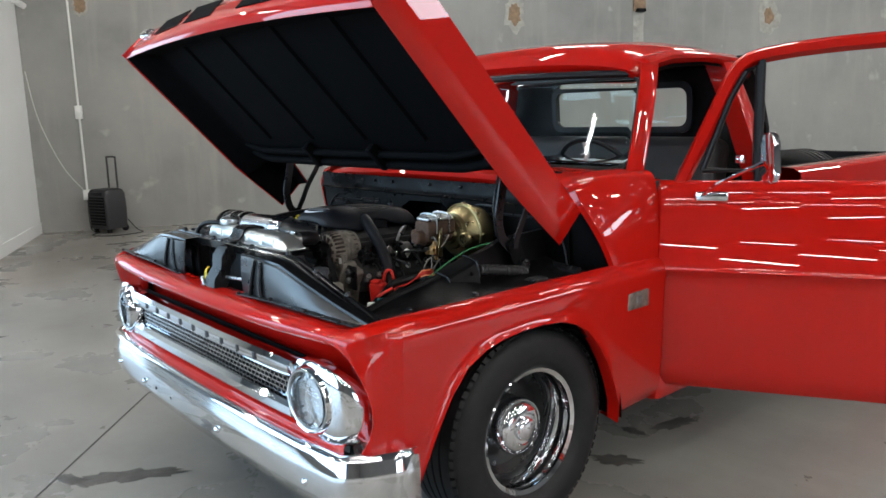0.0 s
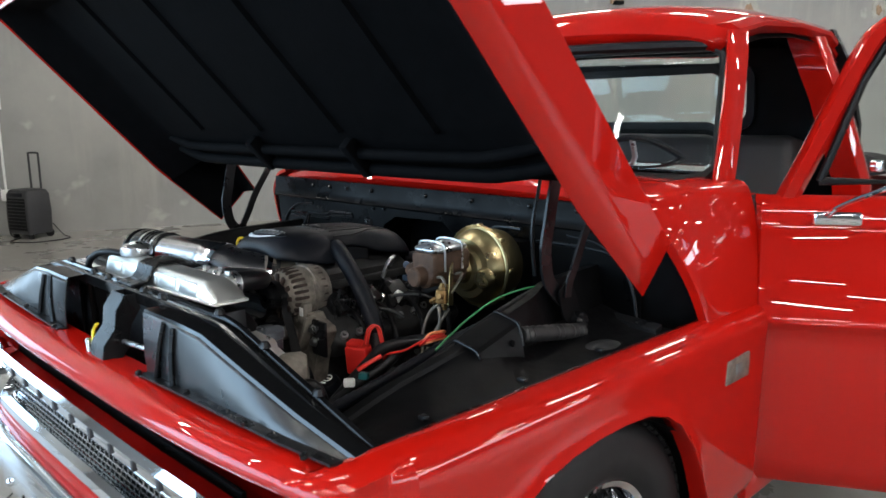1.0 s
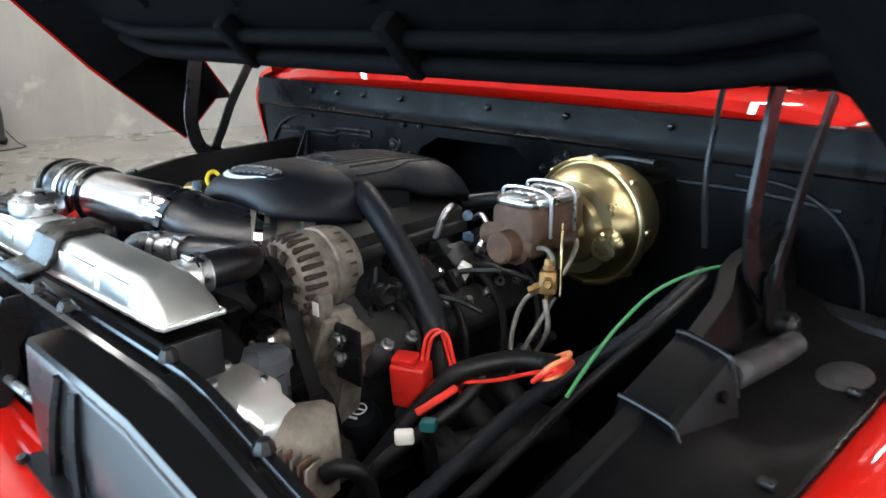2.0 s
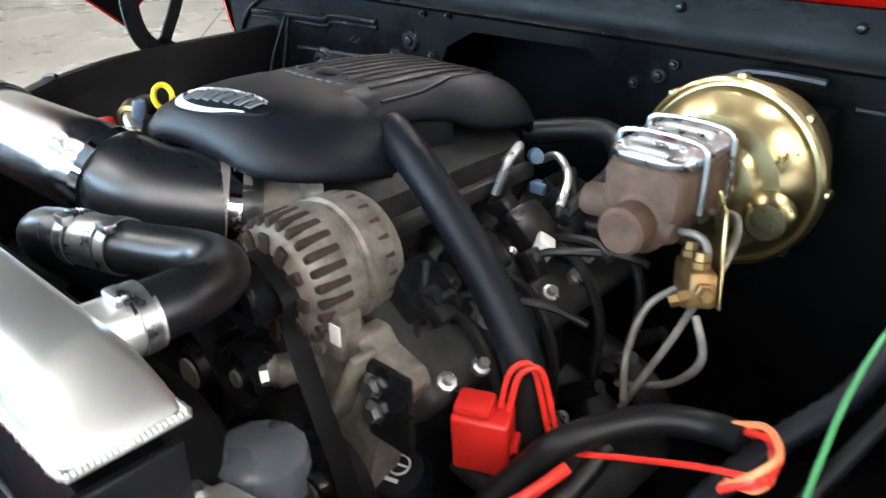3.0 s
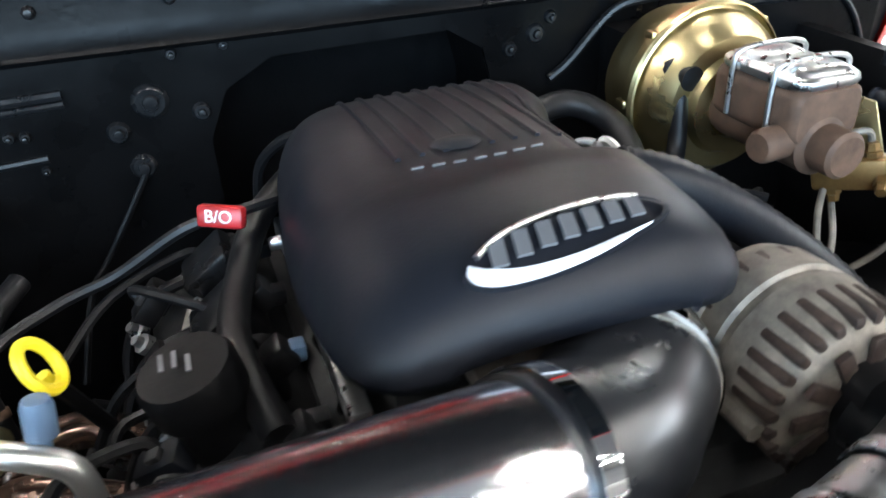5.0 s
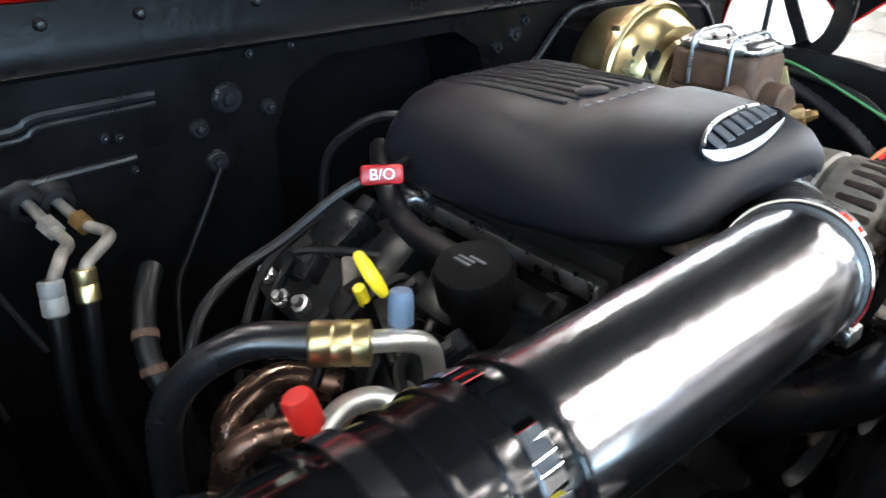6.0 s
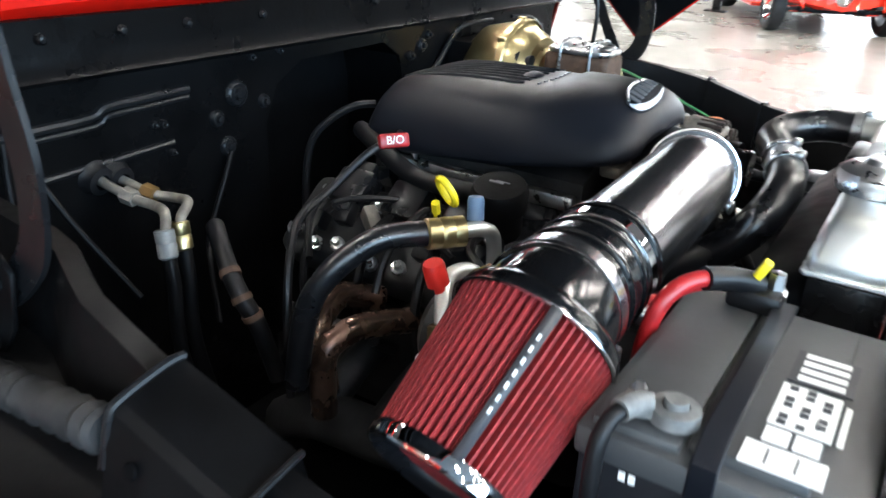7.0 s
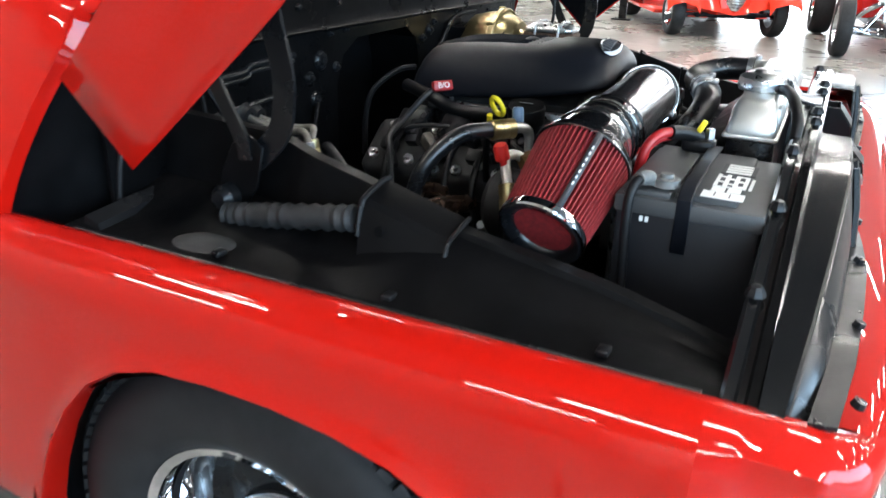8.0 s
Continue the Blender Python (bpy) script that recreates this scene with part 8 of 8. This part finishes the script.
def fendered_car(at, head, paint, label):
    """A pre-war coupe with full fenders; y runs from its nose back."""
    head = Vector(head).normalized()
    P = Matrix.Translation(at) @ Matrix(((-head.y, -head.x, 0, 0), (head.x, -head.y, 0, 0), (0, 0, 1, 0), (0, 0, 0, 1)))
    car = thing("hot_rod", at, label, "car")

    def put(name, b, mat, parent=car, lab=""):
        bmesh.ops.transform(b, matrix=P, verts=b.verts)
        return part(name, b, mat, parent, lab)

    for s in (1, -1):
        for y, r, w in ((0.0, 0.31, 0.165), (2.65, 0.36, 0.24)):
            car_wheel(car, P, s * 0.67, y, r, w)
        for y0, r0, x0 in ((0.0, 0.40, 0.67), (2.65, 0.45, 0.67)):
            rings = []
            for k in range(13):
                a = radians(12 + 140 * k / 12)
                yy, zz = y0 - r0 * 1.12 * math.cos(a), 0.33 + r0 * 0.95 * max(-0.35, math.sin(a))
                rings.append([Vector((s * (x0 + u), yy, zz + dz)) for u, dz in ((-0.22, -0.10), (-0.16, 0.0), (0.0, 0.045), (0.13, 0.01), (0.19, -0.05), (0.20, -0.11))])
            put("fender", loft(rings, False, False), paint)
            solid(car.children[-1], 0.006)
        put("running_board", box((s * 0.70, 1.33, 0.26), (0.26, 1.75, 0.05), 0.015), paint)
        lamp = put("headlight", turn([(0.0, -0.16), (0.05, -0.13), (0.085, -0.04), (0.09, 0.0), (0.08, 0.01)], axis((s * 0.44, -0.12, 0.72), (0, -1, 0)), 24), CHROME)
        put("lens", turn([(0.0, 0.02), (0.05, 0.016), (0.08, 0.004)], axis((s * 0.44, -0.12, 0.72), (0, -1, 0)), 24), LENS, lamp)
        put("suspension_arm", tube([(s * 0.25, 0.10, 0.30), (s * 0.58, 0.0, 0.28)], 0.018, 8, 1), CHROME)
        put("suspension_arm", tube([(s * 0.25, -0.12, 0.24), (s * 0.58, 0.0, 0.24)], 0.016, 8, 1), CHROME)
    # hood, cab, tail
    prof = [(-0.38, 0.20, 0.86, 0.36), (-0.30, 0.24, 0.90, 0.30), (0.1, 0.30, 0.95, 0.28), (0.65, 0.42, 1.0, 0.26), (0.85, 0.50, 1.04, 0.25), (1.5, 0.62, 1.05, 0.24), (2.2, 0.62, 1.03, 0.25), (2.8, 0.55, 0.92, 0.28), (3.3, 0.40, 0.72, 0.34), (3.45, 0.25, 0.55, 0.40)]
    put("body", loft([[Vector((w * x, y, zb + (zt - zb) * z)) for x, z in ((-0.85, 0), (-1, 0.25), (-1, 0.6), (-0.85, 0.88), (-0.5, 1.0), (0.5, 1.0), (0.85, 0.88), (1, 0.6), (1, 0.25), (0.85, 0))] for y, w, zt, zb in prof]), paint)
    put("roof", loft([[Vector((w * x, y, 1.0 + h * z)) for x, z in ((-1, 0), (-0.9, 0.8), (-0.6, 1), (0.6, 1), (0.9, 0.8), (1, 0))] for y, w, h in ((1.0, 0.55, 0.05), (1.15, 0.55, 0.38), (1.5, 0.57, 0.42), (2.0, 0.56, 0.38), (2.35, 0.5, 0.1))], False, False), paint)
    # apron between the fenders and a pointed grille
    put("apron", loft([[Vector((x, -0.36 + 0.25 * abs(x) ** 1.5 - 0.05 * (1 - k), 0.30 + 0.16 * k + 0.30 * abs(x) * (0.6 + 0.4 * k))) for x in [i * 0.1 for i in range(-6, 7)]] for k in (0, 0.3, 0.7, 1.0)], False, False), paint)
    gr = put("grille", loft([[Vector((w * x, y, z)) for x, y in ((-1, -0.36), (-0.6, -0.42), (0, -0.45), (0.6, -0.42), (1, -0.36))] for z, w in ((0.36, 0.06), (0.45, 0.13), (0.62, 0.19), (0.80, 0.20), (0.86, 0.17))], False, False), STEEL, car, "grey grille with fine bars")
    for k in range(13):
        z = 0.40 + 0.035 * k
        w = between([(0.36, 0.06), (0.45, 0.13), (0.62, 0.19), (0.80, 0.20), (0.86, 0.17)], z)
        put("grille_bar", tube([(-w, -0.365, z), (-w * 0.6, -0.427, z), (0, -0.457, z), (w * 0.6, -0.427, z), (w, -0.365, z)], 0.006, 6, 1), CHROME, gr)
    put("axle", tube([(-0.6, 0.0, 0.28), (0, 0.02, 0.25), (0.6, 0.0, 0.28)], 0.025, 10, 3), BLACK, car)
    put("underside", box((0, 1.4, 0.27), (0.8, 3.0, 0.06), 0.01), BLACK_DULL)
    return car


fendered_car((9.755, 1.85, 0), (-0.897, -0.44), ORANGE_RED, "bright orange-red pre-war hot rod with full fenders")
fendered_car((14.6, -0.9, 0), (-0.95, -0.25), DEEP_RED, "deep red pre-war hot rod parked behind the others")


def open_wheeler():
    """An open-wheeled roadster; its right wheels stand at (8.58, 0.40) and (11.1, 0.71)."""
    head = Vector((-2.52, -0.31, 0)).normalized()
    side = Vector((-head.y, head.x, 0))
    at = Vector((8.58, 0.40, 0)) + side * 0.72
    P = Matrix.Translation(at) @ Matrix(((-head.y, -head.x, 0, 0), (head.x, -head.y, 0, 0), (0, 0, 1, 0), (0, 0, 0, 1)))
    car = thing("roadster", at, "open-wheeled deep red roadster with chrome front axle", "car")

    def put(name, b, mat, parent=car, lab=""):
        bmesh.ops.transform(b, matrix=P, verts=b.verts)
        return part(name, b, mat, parent, lab)

    for s in (1, -1):
        car_wheel(car, P, s * 0.72, 0.0, 0.34, 0.16)
        car_wheel(car, P, s * 0.72, 2.54, 0.40, 0.26)
        for y, z in ((0.06, 0.33), (-0.10, 0.27)):
            put("wishbone", tube([(s * 0.60, 0.0, z), (s * 0.30, y, z - 0.02), (s * 0.16, y + 0.25, z - 0.02)], 0.016, 8, 3), CHROME)
        put("shock_absorber", tube([(s * 0.50, 0.0, 0.28), (s * 0.28, 0.04, 0.62)], 0.030, 10, 1), CHROME)
        put("radius_rod", tube([(s * 0.52, 0.02, 0.26), (s * 0.30, 1.0, 0.24)], 0.014, 8, 1), CHROME)
        lamp = put("headlight", turn([(0.0, -0.14), (0.05, -0.11), (0.085, -0.03), (0.09, 0.0), (0.0, 0.015)], axis((s * 0.36, -0.02, 0.70), (0, -1, 0)), 24), CHROME)
        put("lamp_post", tube([(s * 0.30, 0.04, 0.40), (s * 0.34, 0.02, 0.62)], 0.014, 8, 1), CHROME, lamp)
        put("frame_rail", box((s * 0.26, 1.4, 0.30), (0.06, 3.2, 0.10), 0.012), BLACK)
        put("exhaust_header", tube([(s * 0.22, 0.9, 0.55), (s * 0.36, 1.0, 0.45), (s * 0.40, 1.4, 0.34), (s * 0.40, 2.3, 0.26)], 0.032, 10, 4), CHROME)
    put("axle", tube([(-0.62, 0, 0.33), (-0.4, 0, 0.26), (0, 0, 0.24), (0.4, 0, 0.26), (0.62, 0, 0.33)], 0.028, 10, 4), CHROME)
    put("engine_block", box((0, 0.85, 0.55), (0.42, 0.60, 0.36), 0.04), CHROME, car, "chrome dressed engine")
    put("grille_shell", loft([[Vector((w * x, 0.28 + dy, z)) for x, dy in ((-1, 0.1), (-0.8, 0), (0.8, 0), (1, 0.1))] for z, w in ((0.40, 0.22), (0.6, 0.25), (0.92, 0.24), (0.98, 0.18))], False, False), CHROME)
    prof = [(1.25, 0.40, 0.95), (1.5, 0.52, 1.0), (2.1, 0.58, 1.0), (2.8, 0.52, 0.92), (3.2, 0.35, 0.75)]
    put("body", loft([[Vector((w * x, y, 0.34 + (zt - 0.34) * z)) for x, z in ((-0.9, 0), (-1, 0.4), (-0.95, 0.85), (-0.7, 1.0), (0.7, 1.0), (0.95, 0.85), (1, 0.4), (0.9, 0))] for y, w, zt in prof]), DEEP_RED)
    put("windscreen", loft([[Vector((x, 1.5 + 0.3 * k, 1.0 + 0.3 * k)) for x in (-0.5, 0.5)] for k in (0, 1)], False, False), GLASS)
    return car


open_wheeler()

st = thing("display_stand", (10.9, 3.5, 0), "black metal stand post on a small foot", "stand")
part("post", box((10.9, 3.5, 0.55), (0.05, 0.12, 1.08), 0.008), BLACK, st)
part("foot", box((10.9, 3.5, 0.012), (0.22, 0.30, 0.02), 0.006), BLACK, st)
